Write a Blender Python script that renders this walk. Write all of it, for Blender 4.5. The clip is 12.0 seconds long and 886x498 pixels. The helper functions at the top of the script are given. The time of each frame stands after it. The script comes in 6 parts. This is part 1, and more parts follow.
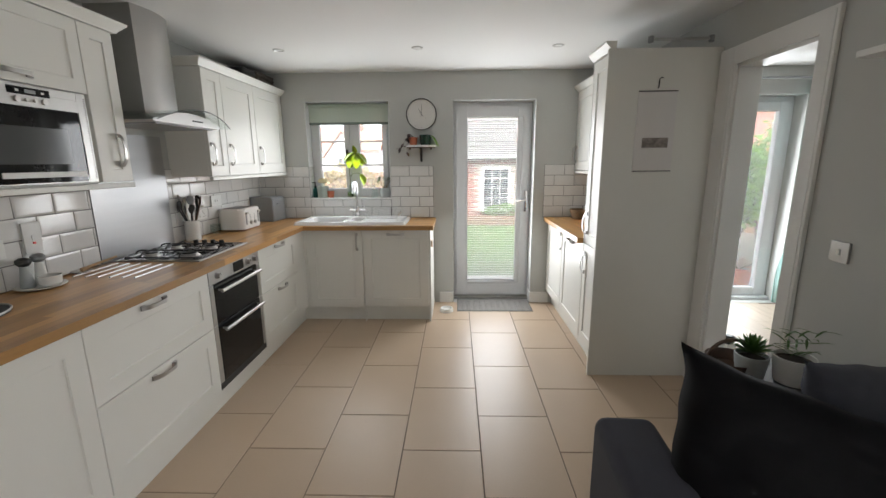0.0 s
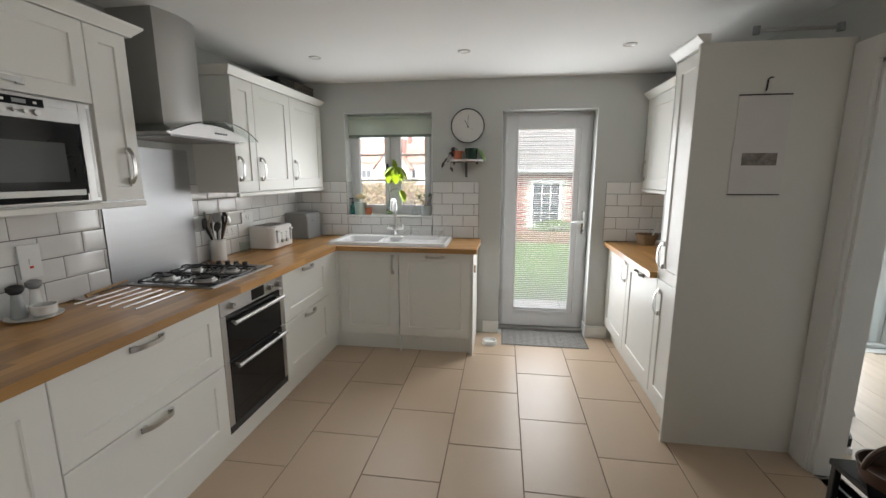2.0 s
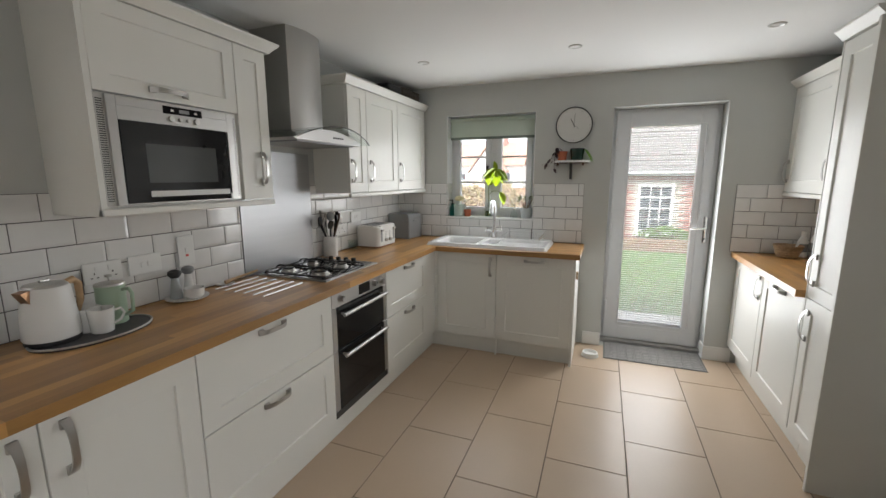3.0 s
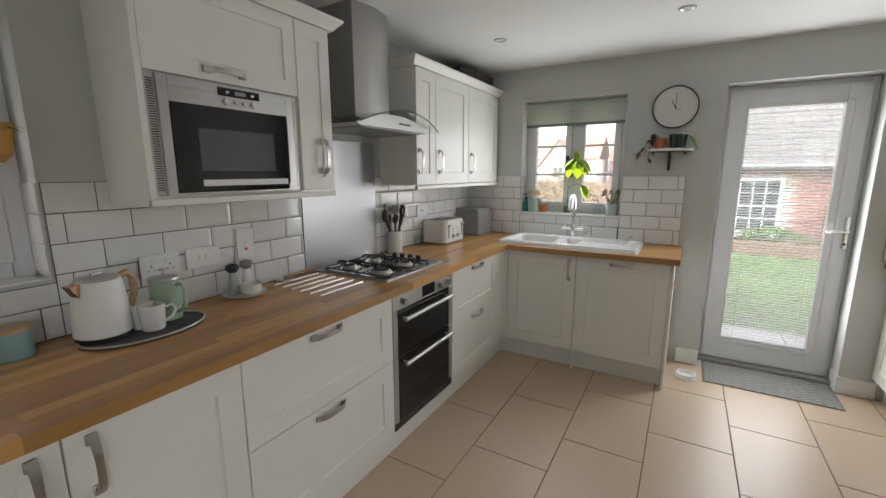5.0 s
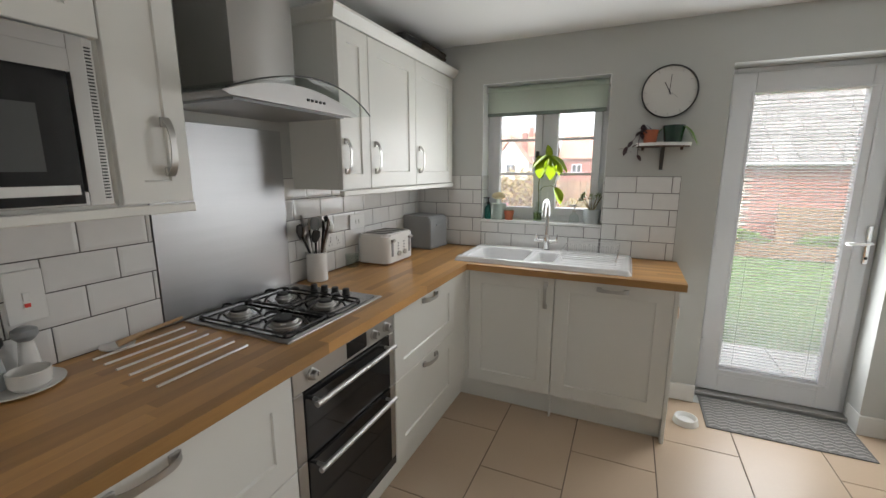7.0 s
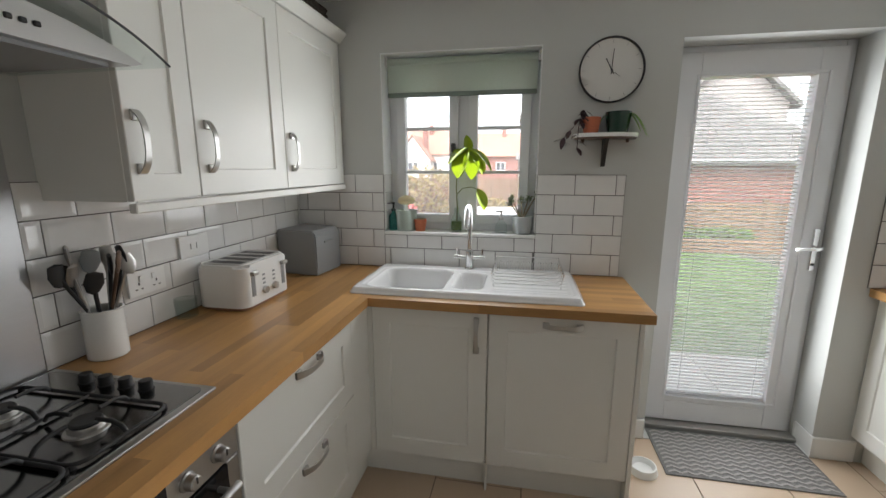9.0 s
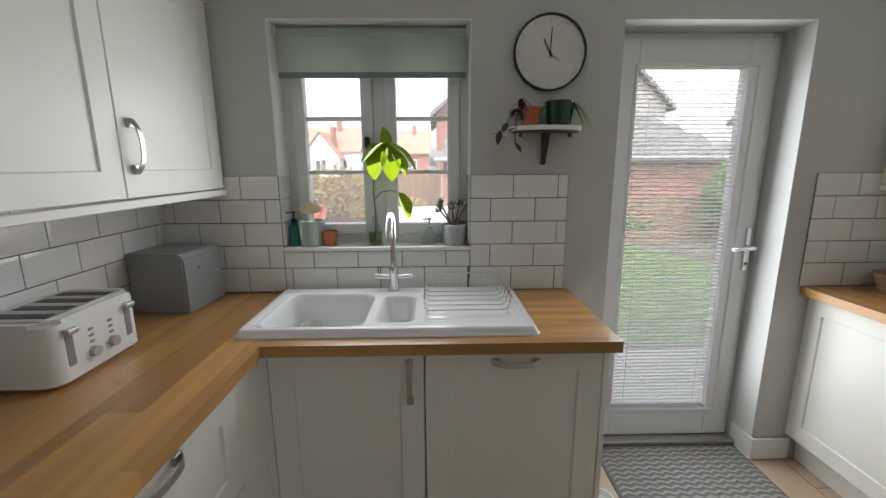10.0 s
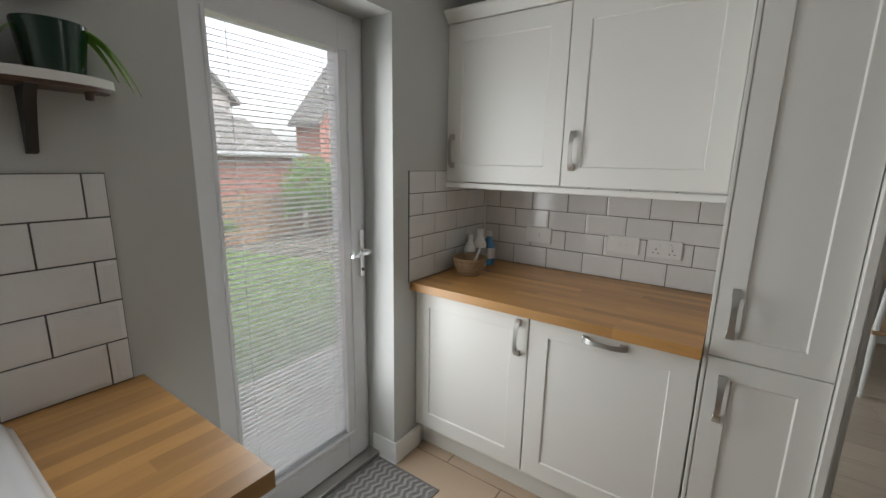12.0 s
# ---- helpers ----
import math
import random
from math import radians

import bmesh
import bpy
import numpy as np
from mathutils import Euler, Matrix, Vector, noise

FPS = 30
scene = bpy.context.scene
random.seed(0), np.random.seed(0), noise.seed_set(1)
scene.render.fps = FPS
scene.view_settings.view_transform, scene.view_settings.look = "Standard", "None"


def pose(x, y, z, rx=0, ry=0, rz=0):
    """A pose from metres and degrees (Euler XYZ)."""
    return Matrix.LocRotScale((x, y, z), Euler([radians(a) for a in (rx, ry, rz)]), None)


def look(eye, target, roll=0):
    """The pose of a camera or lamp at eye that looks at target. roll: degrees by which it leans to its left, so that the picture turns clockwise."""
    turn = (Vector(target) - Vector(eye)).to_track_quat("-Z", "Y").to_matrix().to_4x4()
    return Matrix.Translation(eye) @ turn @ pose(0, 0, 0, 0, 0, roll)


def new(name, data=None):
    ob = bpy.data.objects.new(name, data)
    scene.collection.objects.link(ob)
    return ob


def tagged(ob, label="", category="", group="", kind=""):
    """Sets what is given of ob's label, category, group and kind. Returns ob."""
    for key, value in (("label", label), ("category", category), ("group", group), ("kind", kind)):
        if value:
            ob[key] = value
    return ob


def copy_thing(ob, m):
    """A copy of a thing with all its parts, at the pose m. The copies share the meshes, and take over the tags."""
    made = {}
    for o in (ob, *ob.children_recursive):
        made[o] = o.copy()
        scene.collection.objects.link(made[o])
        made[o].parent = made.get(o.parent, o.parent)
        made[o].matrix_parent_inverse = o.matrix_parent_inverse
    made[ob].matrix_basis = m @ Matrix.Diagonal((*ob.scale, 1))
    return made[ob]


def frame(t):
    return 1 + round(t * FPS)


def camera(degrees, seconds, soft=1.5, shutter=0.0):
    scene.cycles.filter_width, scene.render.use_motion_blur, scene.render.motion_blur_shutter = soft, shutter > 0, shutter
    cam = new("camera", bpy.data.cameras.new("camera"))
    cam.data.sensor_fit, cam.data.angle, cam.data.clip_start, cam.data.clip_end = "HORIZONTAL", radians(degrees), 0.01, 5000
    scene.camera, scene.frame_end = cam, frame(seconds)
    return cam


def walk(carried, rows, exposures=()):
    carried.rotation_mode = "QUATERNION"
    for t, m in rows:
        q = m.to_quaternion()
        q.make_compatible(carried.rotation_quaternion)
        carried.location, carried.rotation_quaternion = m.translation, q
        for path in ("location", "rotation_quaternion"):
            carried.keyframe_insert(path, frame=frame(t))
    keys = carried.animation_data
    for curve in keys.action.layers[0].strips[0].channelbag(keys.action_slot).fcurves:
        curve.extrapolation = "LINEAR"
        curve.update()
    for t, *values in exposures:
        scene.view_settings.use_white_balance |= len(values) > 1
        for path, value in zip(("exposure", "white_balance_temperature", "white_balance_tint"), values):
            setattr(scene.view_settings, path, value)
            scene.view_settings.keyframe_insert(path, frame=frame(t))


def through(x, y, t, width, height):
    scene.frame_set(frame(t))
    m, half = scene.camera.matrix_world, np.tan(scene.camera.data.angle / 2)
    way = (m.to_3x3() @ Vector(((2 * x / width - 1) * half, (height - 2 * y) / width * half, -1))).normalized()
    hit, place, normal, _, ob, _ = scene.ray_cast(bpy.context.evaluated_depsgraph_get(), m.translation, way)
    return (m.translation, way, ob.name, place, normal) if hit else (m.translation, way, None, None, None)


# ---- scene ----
cam = camera(93.9, 12.0)
PATH = [
    (0, (0.08, -0.083, 1.486), (0.016, 1.874, 1.076), -0.5),
    (0.5, (0.07, 0.058, 1.48), (0.009, 2.017, 1.081), -0.3),
    (1, (0.061, 0.19, 1.506), (-0.018, 2.152, 1.122), -0.1),
    (1.5, (0.064, 0.273, 1.51), (-0.079, 2.234, 1.146), -0.0),
    (2, (0.072, 0.326, 1.52), (-0.21, 2.274, 1.166), -0.0),
    (2.5, (0.043, 0.35, 1.513), (-0.447, 2.259, 1.172), -0.1),
    (3, (0.008, 0.346, 1.51), (-0.7, 2.186, 1.17), -0.1),
    (3.5, (0.013, 0.349, 1.507), (-0.887, 2.101, 1.161), -0.1),
    (5.5, (-0.217, 0.751, 1.478), (-1.211, 2.448, 1.113), -0.1),
    (6, (-0.298, 0.936, 1.474), (-1.236, 2.667, 1.119), -0.2),
    (6.5, (-0.37, 1.111, 1.492), (-1.238, 2.876, 1.129), -0.1),
    (8.5, (-0.61, 1.753, 1.501), (-1.127, 3.644, 1.104), -0.0),
    (9, (-0.661, 1.949, 1.493), (-1.029, 3.876, 1.105), 0.0),
    (9.5, (-0.687, 2.148, 1.493), (-0.884, 4.098, 1.097), -0.2),
    (10, (-0.747, 2.348, 1.499), (-0.708, 4.307, 1.099), -0.3),
    (10.5, (-0.729, 2.532, 1.478), (-0.389, 4.458, 1.064), -0.3),
    (11, (-0.673, 2.751, 1.496), (0.063, 4.562, 1.072), 0.0),
    (11.5, (-0.58, 2.86, 1.498), (0.601, 4.418, 1.075), 0.6),
    (12, (-0.505, 2.97, 1.492), (1.101, 4.09, 1.086), 1.1),
]
EXPOSURES = [(0.0, 3.08, 6400, 10), (2.5, 2.88, 6450, 10), (6.5, 2.86, 6450, 10), (9.5, 2.6, 6400, 10), (10.8, 2.24, 6300, 10), (11.4, 2.14, 6350, 10), (12.0, 2.24, 6400, 10)]
walk(cam, [(t, look(eye, target, roll)) for t, eye, target, roll in PATH], EXPOSURES)

# ---- daylight: an overcast sky and a weak, wide sun ----
world = bpy.data.worlds.new("overcast_sky")
scene.world = world
world.use_nodes = True
wn, wl = world.node_tree.nodes, world.node_tree.links
sky = wn.new("ShaderNodeTexSky")
sky.sky_type, sky.sun_disc = "NISHITA", False
sky.sun_elevation, sky.sun_rotation = radians(48), radians(200)
sky.air_density, sky.dust_density = 1.0, 4.0
grey = wn.new("ShaderNodeHueSaturation")
grey.inputs["Saturation"].default_value = 0.22
wl.new(sky.outputs[0], grey.inputs["Color"])
wl.new(grey.outputs[0], wn["Background"].inputs["Color"])
wn["Background"].inputs["Strength"].default_value = 0.105
sun = new("sun", bpy.data.lights.new("sun", "SUN"))
sun.data.energy, sun.data.angle, sun.data.color = 0.42, radians(25), (1.0, 0.96, 0.9)
sun.matrix_world = look((0, 0, 30), (-12, 22, 0))


def window_lamp(name, eye, target, w, h, watts, spread=180):
    """Sky light coming in through a window, as a lamp in its opening."""
    ob = new(name, bpy.data.lights.new(name, "AREA"))
    ob.data.shape, ob.data.size, ob.data.size_y, ob.data.energy, ob.data.color = "RECTANGLE", w, h, watts, (0.965, 0.985, 1.0)
    ob.data.spread = radians(spread)
    ob.matrix_world = look(eye, target)


# the light of the sky, as one lamp in each opening
window_lamp("door_daylight", (0.477, 4.325, 1.15), (0.477, 0, 1.03), 0.55, 1.52, 2.55)
window_lamp("window_daylight", (-1.009, 4.19, 1.50), (-1.009, 3.19, 1.43), 0.74, 0.66, 1.1)
window_lamp("french_door_daylight", (2.80, 4.30, 1.05), (2.80, 0, 0.8), 1.15, 1.90, 4.5)
window_lamp("side_window_light", (-2.06, 0.57, 1.6), (0, 0.6, 1.5), 0.85, 0.80, 0.03)
# fill lamp in an added, unseen opening, to brighten the west cabinet fronts
window_lamp("added_window_fill", (1.74, -1.45, 1.20), (0, -1.35, 1.15), 2.0, 1.7, 1.3)


# ---- materials ----
def mat(name, base, rough=0.5, metal=0.0, vary=0.06, scale=6.0, bump=0.0, grain=120.0, coat=0.0, sheen=0.0, per_piece=0.0, spec=0.5, stretch=(1, 1, 1), transmit=0.0, alpha=1.0):
    m = bpy.data.materials.new(name)
    m.use_nodes = True
    n, l = m.node_tree.nodes, m.node_tree.links
    b = n["Principled BSDF"]
    b.inputs["Metallic"].default_value = metal
    b.inputs["Coat Weight"].default_value = coat
    b.inputs["Coat Roughness"].default_value = 0.12
    b.inputs["Sheen Weight"].default_value = sheen
    b.inputs["Specular IOR Level"].default_value = spec
    b.inputs["Transmission Weight"].default_value = transmit
    b.inputs["Alpha"].default_value = alpha
    where = n.new("ShaderNodeNewGeometry")
    mp = n.new("ShaderNodeMapping")
    mp.inputs["Scale"].default_value = stretch
    l.new(where.outputs["Position"], mp.inputs["Vector"])
    big, fine = n.new("ShaderNodeTexNoise"), n.new("ShaderNodeTexNoise")
    big.inputs["Scale"].default_value, big.inputs["Detail"].default_value = scale, 5
    fine.inputs["Scale"].default_value, fine.inputs["Detail"].default_value = grain, 3
    l.new(mp.outputs[0], big.inputs["Vector"])
    l.new(mp.outputs[0], fine.inputs["Vector"])
    total = n.new("ShaderNodeMath")
    total.operation = "MULTIPLY_ADD"
    total.inputs[1].default_value = 0.35
    l.new(fine.outputs["Fac"], total.inputs[0])
    l.new(big.outputs["Fac"], total.inputs[2])
    fac = total.outputs[0]
    if per_piece:
        info, add = n.new("ShaderNodeObjectInfo"), n.new("ShaderNodeMath")
        add.operation = "MULTIPLY_ADD"
        add.inputs[1].default_value = per_piece
        l.new(info.outputs["Random"], add.inputs[0])
        l.new(fac, add.inputs[2])
        fac = add.outputs[0]
    span = n.new("ShaderNodeMapRange")
    span.inputs["From Min"].default_value, span.inputs["From Max"].default_value = 0.35, 1.0 + per_piece
    l.new(fac, span.inputs["Value"])
    ramp = n.new("ShaderNodeMix")
    ramp.data_type = "RGBA"
    lo = tuple(max(0.0, c * (1 - vary)) for c in base)
    hi = tuple(min(1.0, c * (1 + vary)) for c in base)
    ramp.inputs["A"].default_value, ramp.inputs["B"].default_value = (*lo, 1), (*hi, 1)
    l.new(span.outputs[0], ramp.inputs["Factor"])
    l.new(ramp.outputs["Result"], b.inputs["Base Color"])
    rr = n.new("ShaderNodeMapRange")
    rr.inputs["To Min"].default_value, rr.inputs["To Max"].default_value = max(0.02, rough - 0.02), min(1.0, rough + 0.02)
    l.new(big.outputs["Fac"], rr.inputs["Value"])
    l.new(rr.outputs[0], b.inputs["Roughness"])
    if bump:
        bp = n.new("ShaderNodeBump")
        bp.inputs["Strength"].default_value, bp.inputs["Distance"].default_value = bump, 0.002
        l.new(fine.outputs["Fac"], bp.inputs["Height"])
        l.new(bp.outputs[0], b.inputs["Normal"])
    return m


def emit_free_glass(name, tint=(1, 1, 1), rough=0.0, haze=0.0):
    m = bpy.data.materials.new(name)
    m.use_nodes = True
    n, l = m.node_tree.nodes, m.node_tree.links
    n.remove(n["Principled BSDF"])
    clear, shine, mix, fr = n.new("ShaderNodeBsdfTransparent"), n.new("ShaderNodeBsdfGlossy"), n.new("ShaderNodeMixShader"), n.new("ShaderNodeMath")
    edge, steep = n.new("ShaderNodeLayerWeight"), n.new("ShaderNodeMath")
    edge.inputs["Blend"].default_value = 0.5
    steep.operation, fr.operation = "POWER", "MULTIPLY_ADD"
    steep.inputs[1].default_value = 4.0
    fr.inputs[1].default_value, fr.inputs[2].default_value = 0.6, 0.02
    l.new(edge.outputs["Facing"], steep.inputs[0])
    l.new(steep.outputs[0], fr.inputs[0])
    clear.inputs["Color"].default_value = (*tint, 1)
    shine.inputs["Roughness"].default_value = rough
    l.new(fr.outputs[0], mix.inputs[0])
    # even translucent white mixed into the pane, standing in for veiling glare
    veil, hazed = n.new("ShaderNodeBsdfTranslucent"), n.new("ShaderNodeMixShader")
    veil.inputs["Color"].default_value = (0.9, 0.9, 0.9, 1)
    hazed.inputs[0].default_value = haze
    l.new(clear.outputs[0], hazed.inputs[1])
    l.new(veil.outputs[0], hazed.inputs[2])
    l.new(hazed.outputs[0], mix.inputs[1])
    l.new(shine.outputs[0], mix.inputs[2])
    l.new(mix.outputs[0], n["Material Output"].inputs["Surface"])
    return m


def thin_mat(name, base, through):
    """A thin pale sheet that lets part of the light through."""
    m = mat(name, base, 0.45, vary=0.02)
    n, l = m.node_tree.nodes, m.node_tree.links
    tr, mix = n.new("ShaderNodeBsdfTranslucent"), n.new("ShaderNodeMixShader")
    tr.inputs["Color"].default_value = (*base, 1)
    mix.inputs[0].default_value = through
    l.new(n["Principled BSDF"].outputs[0], mix.inputs[1])
    l.new(tr.outputs[0], mix.inputs[2])
    l.new(mix.outputs[0], n["Material Output"].inputs["Surface"])
    return m


WALL = mat("grey_wall_paint", (0.52, 0.53, 0.51), 0.75, vary=0.03, scale=2.0, bump=0.05, grain=220)
CEIL = mat("ceiling_paint", (0.8, 0.8, 0.79), 0.85, vary=0.02, scale=1.5, bump=0.03)
TRIM = mat("white_gloss_trim", (0.78, 0.78, 0.76), 0.4, vary=0.03, scale=5)
CAB = mat("ivory_cabinet_paint", (0.79, 0.785, 0.74), 0.4, vary=0.015, scale=3, bump=0.015, grain=260)
UPVC = mat("white_upvc", (0.76, 0.77, 0.79), 0.38, vary=0.01)
TILE = mat("white_glazed_tile", (0.74, 0.735, 0.72), 0.1, vary=0.05, scale=14, bump=0.05, grain=30, per_piece=0.5)
GROUT = mat("grey_grout", (0.12, 0.118, 0.113), 0.9, vary=0.15, scale=20, bump=0.3)
FLOORT = mat("beige_stone_floor_tile", (0.53, 0.405, 0.29), 0.37, vary=0.06, scale=2.2, bump=0.05, grain=60, per_piece=0.4)
FGROUT = mat("brown_floor_grout", (0.16, 0.125, 0.095), 0.9, vary=0.2, scale=15)
OAKY = mat("oak_worktop_lengthwise", (0.49, 0.262, 0.087), 0.37, vary=0.45, scale=4, bump=0.025, grain=40, stretch=(5, 0.5, 4), coat=0.2, per_piece=0.9)
OAKX = mat("oak_worktop_crosswise", (0.49, 0.262, 0.087), 0.37, vary=0.45, scale=4, bump=0.025, grain=40, stretch=(0.5, 5, 4), coat=0.2, per_piece=0.9)
PLANK = mat("pale_oak_floorboard", (0.50, 0.42, 0.33), 0.4, vary=0.2, scale=3, stretch=(9, 0.8, 1), per_piece=0.5, bump=0.08)
STEEL = mat("brushed_steel", (0.47, 0.46, 0.445), 0.37, 1.0, vary=0.02, scale=1.5, stretch=(1, 1, 1), grain=60)
SPLASH = mat("brushed_steel_splashback", (0.42, 0.42, 0.425), 0.38, 1.0, vary=0.05, scale=2, stretch=(1, 1, 12), grain=60)
CHROME = mat("chrome", (0.75, 0.75, 0.75), 0.08, 1.0, vary=0.03)
NICKEL = mat("satin_nickel", (0.52, 0.51, 0.49), 0.36, 1.0, vary=0.06)
BLACKGLASS = mat("black_oven_glass", (0.012, 0.012, 0.013), 0.05, vary=0.2, spec=0.35)
BLACK = mat("black_metal", (0.02, 0.02, 0.02), 0.45, vary=0.25, scale=20)
IRON = mat("cast_iron", (0.025, 0.025, 0.026), 0.55, vary=0.3, scale=40, bump=0.3)
CERAMIC = mat("white_ceramic", (0.80, 0.80, 0.80), 0.1, vary=0.02, coat=0.4)
CHINA = mat("white_china", (0.78, 0.77, 0.74), 0.2, vary=0.03)
GLASS = emit_free_glass("window_glass", haze=0.13)
DOORGLASS = emit_free_glass("door_glass", haze=0.05)
CLEAR = emit_free_glass("clear_glass", (0.93, 0.96, 0.95))
WHITEPLASTIC = mat("white_plastic", (0.78, 0.78, 0.76), 0.38, vary=0.02)
DARKWOOD = mat("dark_walnut", (0.09, 0.05, 0.03), 0.45, vary=0.3, scale=8, stretch=(6, 1, 6))
WARMWOOD = mat("light_beech", (0.5, 0.33, 0.18), 0.4, vary=0.18, scale=8, stretch=(6, 1, 6))


# ---- mesh builders ----
def box(bm, x0, y0, z0, x1, y1, z1, bevel=0.0, seg=2):
    r = bmesh.ops.create_cube(bm, size=1)
    bmesh.ops.scale(bm, vec=(x1 - x0, y1 - y0, z1 - z0), verts=r["verts"])
    bmesh.ops.translate(bm, vec=((x0 + x1) / 2, (y0 + y1) / 2, (z0 + z1) / 2), verts=r["verts"])
    if bevel:
        edges = list({e for v in r["verts"] for e in v.link_edges})
        bmesh.ops.bevel(bm, geom=edges, offset=bevel, segments=seg, profile=0.5, affect="EDGES")
    return bm


def lathe(bm, profile, n=28, at=(0, 0, 0), close=True):
    rings = []
    for r, z in profile:
        if r < 1e-5:
            rings.append([bm.verts.new((at[0], at[1], at[2] + z))])
        else:
            rings.append([bm.verts.new((at[0] + r * math.cos(2 * math.pi * k / n), at[1] + r * math.sin(2 * math.pi * k / n), at[2] + z)) for k in range(n)])
    for a, b in zip(rings, rings[1:]):
        for k in range(n):
            q = (k + 1) % n
            if len(a) == 1 and len(b) == 1:
                break
            if len(a) == 1:
                bm.faces.new((a[0], b[q], b[k]))
            elif len(b) == 1:
                bm.faces.new((a[k], a[q], b[0]))
            else:
                bm.faces.new((a[k], a[q], b[q], b[k]))
    for ring in (rings[0], rings[-1]):
        if close and len(ring) > 2:
            bm.faces.new(ring)
    return bm


def tube(bm, pts, r, n=8, closed=False, flat=1.0):
    pts = [Vector(p) for p in pts]
    rings, side = [], None
    for i, p in enumerate(pts):
        a = pts[i - 1] if (i or closed) else p
        b = pts[(i + 1) % len(pts)] if (i < len(pts) - 1 or closed) else p
        d = (b - a).normalized()
        if side is None:
            side = d.cross(Vector((0, 0, 1)) if abs(d.z) < 0.9 else Vector((1, 0, 0))).normalized()
        side = (side - d * side.dot(d)).normalized()
        up = d.cross(side)
        rad = r[i] if isinstance(r, (list, tuple)) else r
        rings.append([bm.verts.new(p + side * rad * math.cos(2 * math.pi * k / n) + up * rad * flat * math.sin(2 * math.pi * k / n)) for k in range(n)])
    loop = list(zip(rings, rings[1:])) + ([(rings[-1], rings[0])] if closed else [])
    for a, b in loop:
        for k in range(n):
            bm.faces.new((a[k], a[(k + 1) % n], b[(k + 1) % n], b[k]))
    if not closed:
        bm.faces.new(rings[0])
        bm.faces.new(rings[-1])
    return bm


def prism(bm, outline, z0, z1, axis="z"):
    """A straight prism over a closed outline of 2D points; axis: the way it is drawn out."""
    def at(u, v, w):
        return {"z": (u, v, w), "y": (u, w, v), "x": (w, u, v)}[axis]
    lo = [bm.verts.new(at(u, v, z0)) for u, v in outline]
    hi = [bm.verts.new(at(u, v, z1)) for u, v in outline]
    k = len(outline)
    bm.faces.new(lo)
    bm.faces.new(hi)
    for i in range(k):
        bm.faces.new((lo[i], lo[(i + 1) % k], hi[(i + 1) % k], hi[i]))
    return bm


def rounded(w, d, r, n=6, cx=0.0, cy=0.0):
    pts = []
    for sx, sy, a0 in ((1, 1, 0), (-1, 1, 90), (-1, -1, 180), (1, -1, 270)):
        for k in range(n + 1):
            a = radians(a0 + 90 * k / n)
            pts.append((cx + sx * (w / 2 - r) + r * math.cos(a), cy + sy * (d / 2 - r) + r * math.sin(a)))
    return pts


def part(name, bm, material, parent=None, label="", soft=35):
    bmesh.ops.recalc_face_normals(bm, faces=bm.faces)
    me = bpy.data.meshes.new(name)
    bm.to_mesh(me)
    bm.free()
    me.materials.append(material)
    if soft:
        me.polygons.foreach_set("use_smooth", [True] * len(me.polygons))
        me.set_sharp_from_angle(angle=radians(soft))
    ob = new(name, me)
    if soft and len(me.polygons) < 2000:
        ob.modifiers.new("normals", "WEIGHTED_NORMAL").keep_sharp = True
    ob.parent = parent
    if label:
        tagged(ob, label)
    return ob


def B():
    return bmesh.new()


def thing(name, m, label, category, group="", kind=""):
    ob = new(name)
    ob.empty_display_size = 0.1
    ob.matrix_basis = m
    return tagged(ob, label, category, group, kind)


def structure(name, bm, material, label="", soft=0):
    ob = part(name, bm, material, None, "", soft)
    return tagged(ob, label, "", "", "structure")


def wall_boxes(bm, axis, a0, a1, t0, t1, z0, z1, holes):
    """A wall along an axis from a0 to a1, t0 to t1 thick, with openings (from, to, bottom, top)."""
    def put(p, q, lo, hi):
        if q - p > 1e-4 and hi - lo > 1e-4:
            box(bm, *((p, t0, lo, q, t1, hi) if axis == "x" else (t0, p, lo, t1, q, hi)))
    at = a0
    for p, q, lo, hi in sorted(holes):
        put(at, p, z0, z1)
        put(p, q, z0, lo)
        put(p, q, hi, z1)
        at = q
    put(at, a1, z0, z1)
    return bm


# ---- plan ----
WEST, EAST, NORTH, SOUTH, TOP = -1.965, 1.69, 4.20, -3.0, 2.355
WIN = (-1.43, -0.588, 1.128, 2.085)
DOOR = (0.052, 0.866, 0.0, 2.085)
FRENCH = (2.15, 3.455, 0.0, 2.10)
SIDEWIN = (0.05, 1.10, 1.13, 2.08)
HALLWAY = (1.92, 2.50, 0.0, 2.03)
# unseen opening added in the east wall for the fill lamp
ADDEDWIN = (-2.5, -0.4, 0.3, 2.1)
DSOUTH = 0.45

structure("wall_north", wall_boxes(B(), "x", -2.27, 5.2, NORTH, 4.5, -0.2, 2.6, [WIN, DOOR, FRENCH]), WALL, "light grey painted outer wall with window and door")
structure("wall_west", wall_boxes(B(), "y", SOUTH - 0.3, NORTH, -2.27, WEST, -0.2, 2.6, [SIDEWIN]), WALL, "light grey painted side wall with small window")
structure("wall_east", wall_boxes(B(), "y", SOUTH, NORTH, EAST, EAST + 0.12, -0.2, 2.6, [ADDEDWIN, HALLWAY]), WALL, "light grey wall with doorway to dining room and an added unseen window")
structure("wall_south", box(B(), WEST, SOUTH - 0.3, -0.2, EAST + 0.12, SOUTH, 2.6), WALL, "plain light grey end wall")
structure("wall_dining_east", box(B(), 4.9, DSOUTH, -0.2, 5.2, NORTH, 2.6), WALL, "plain light grey dining room wall")
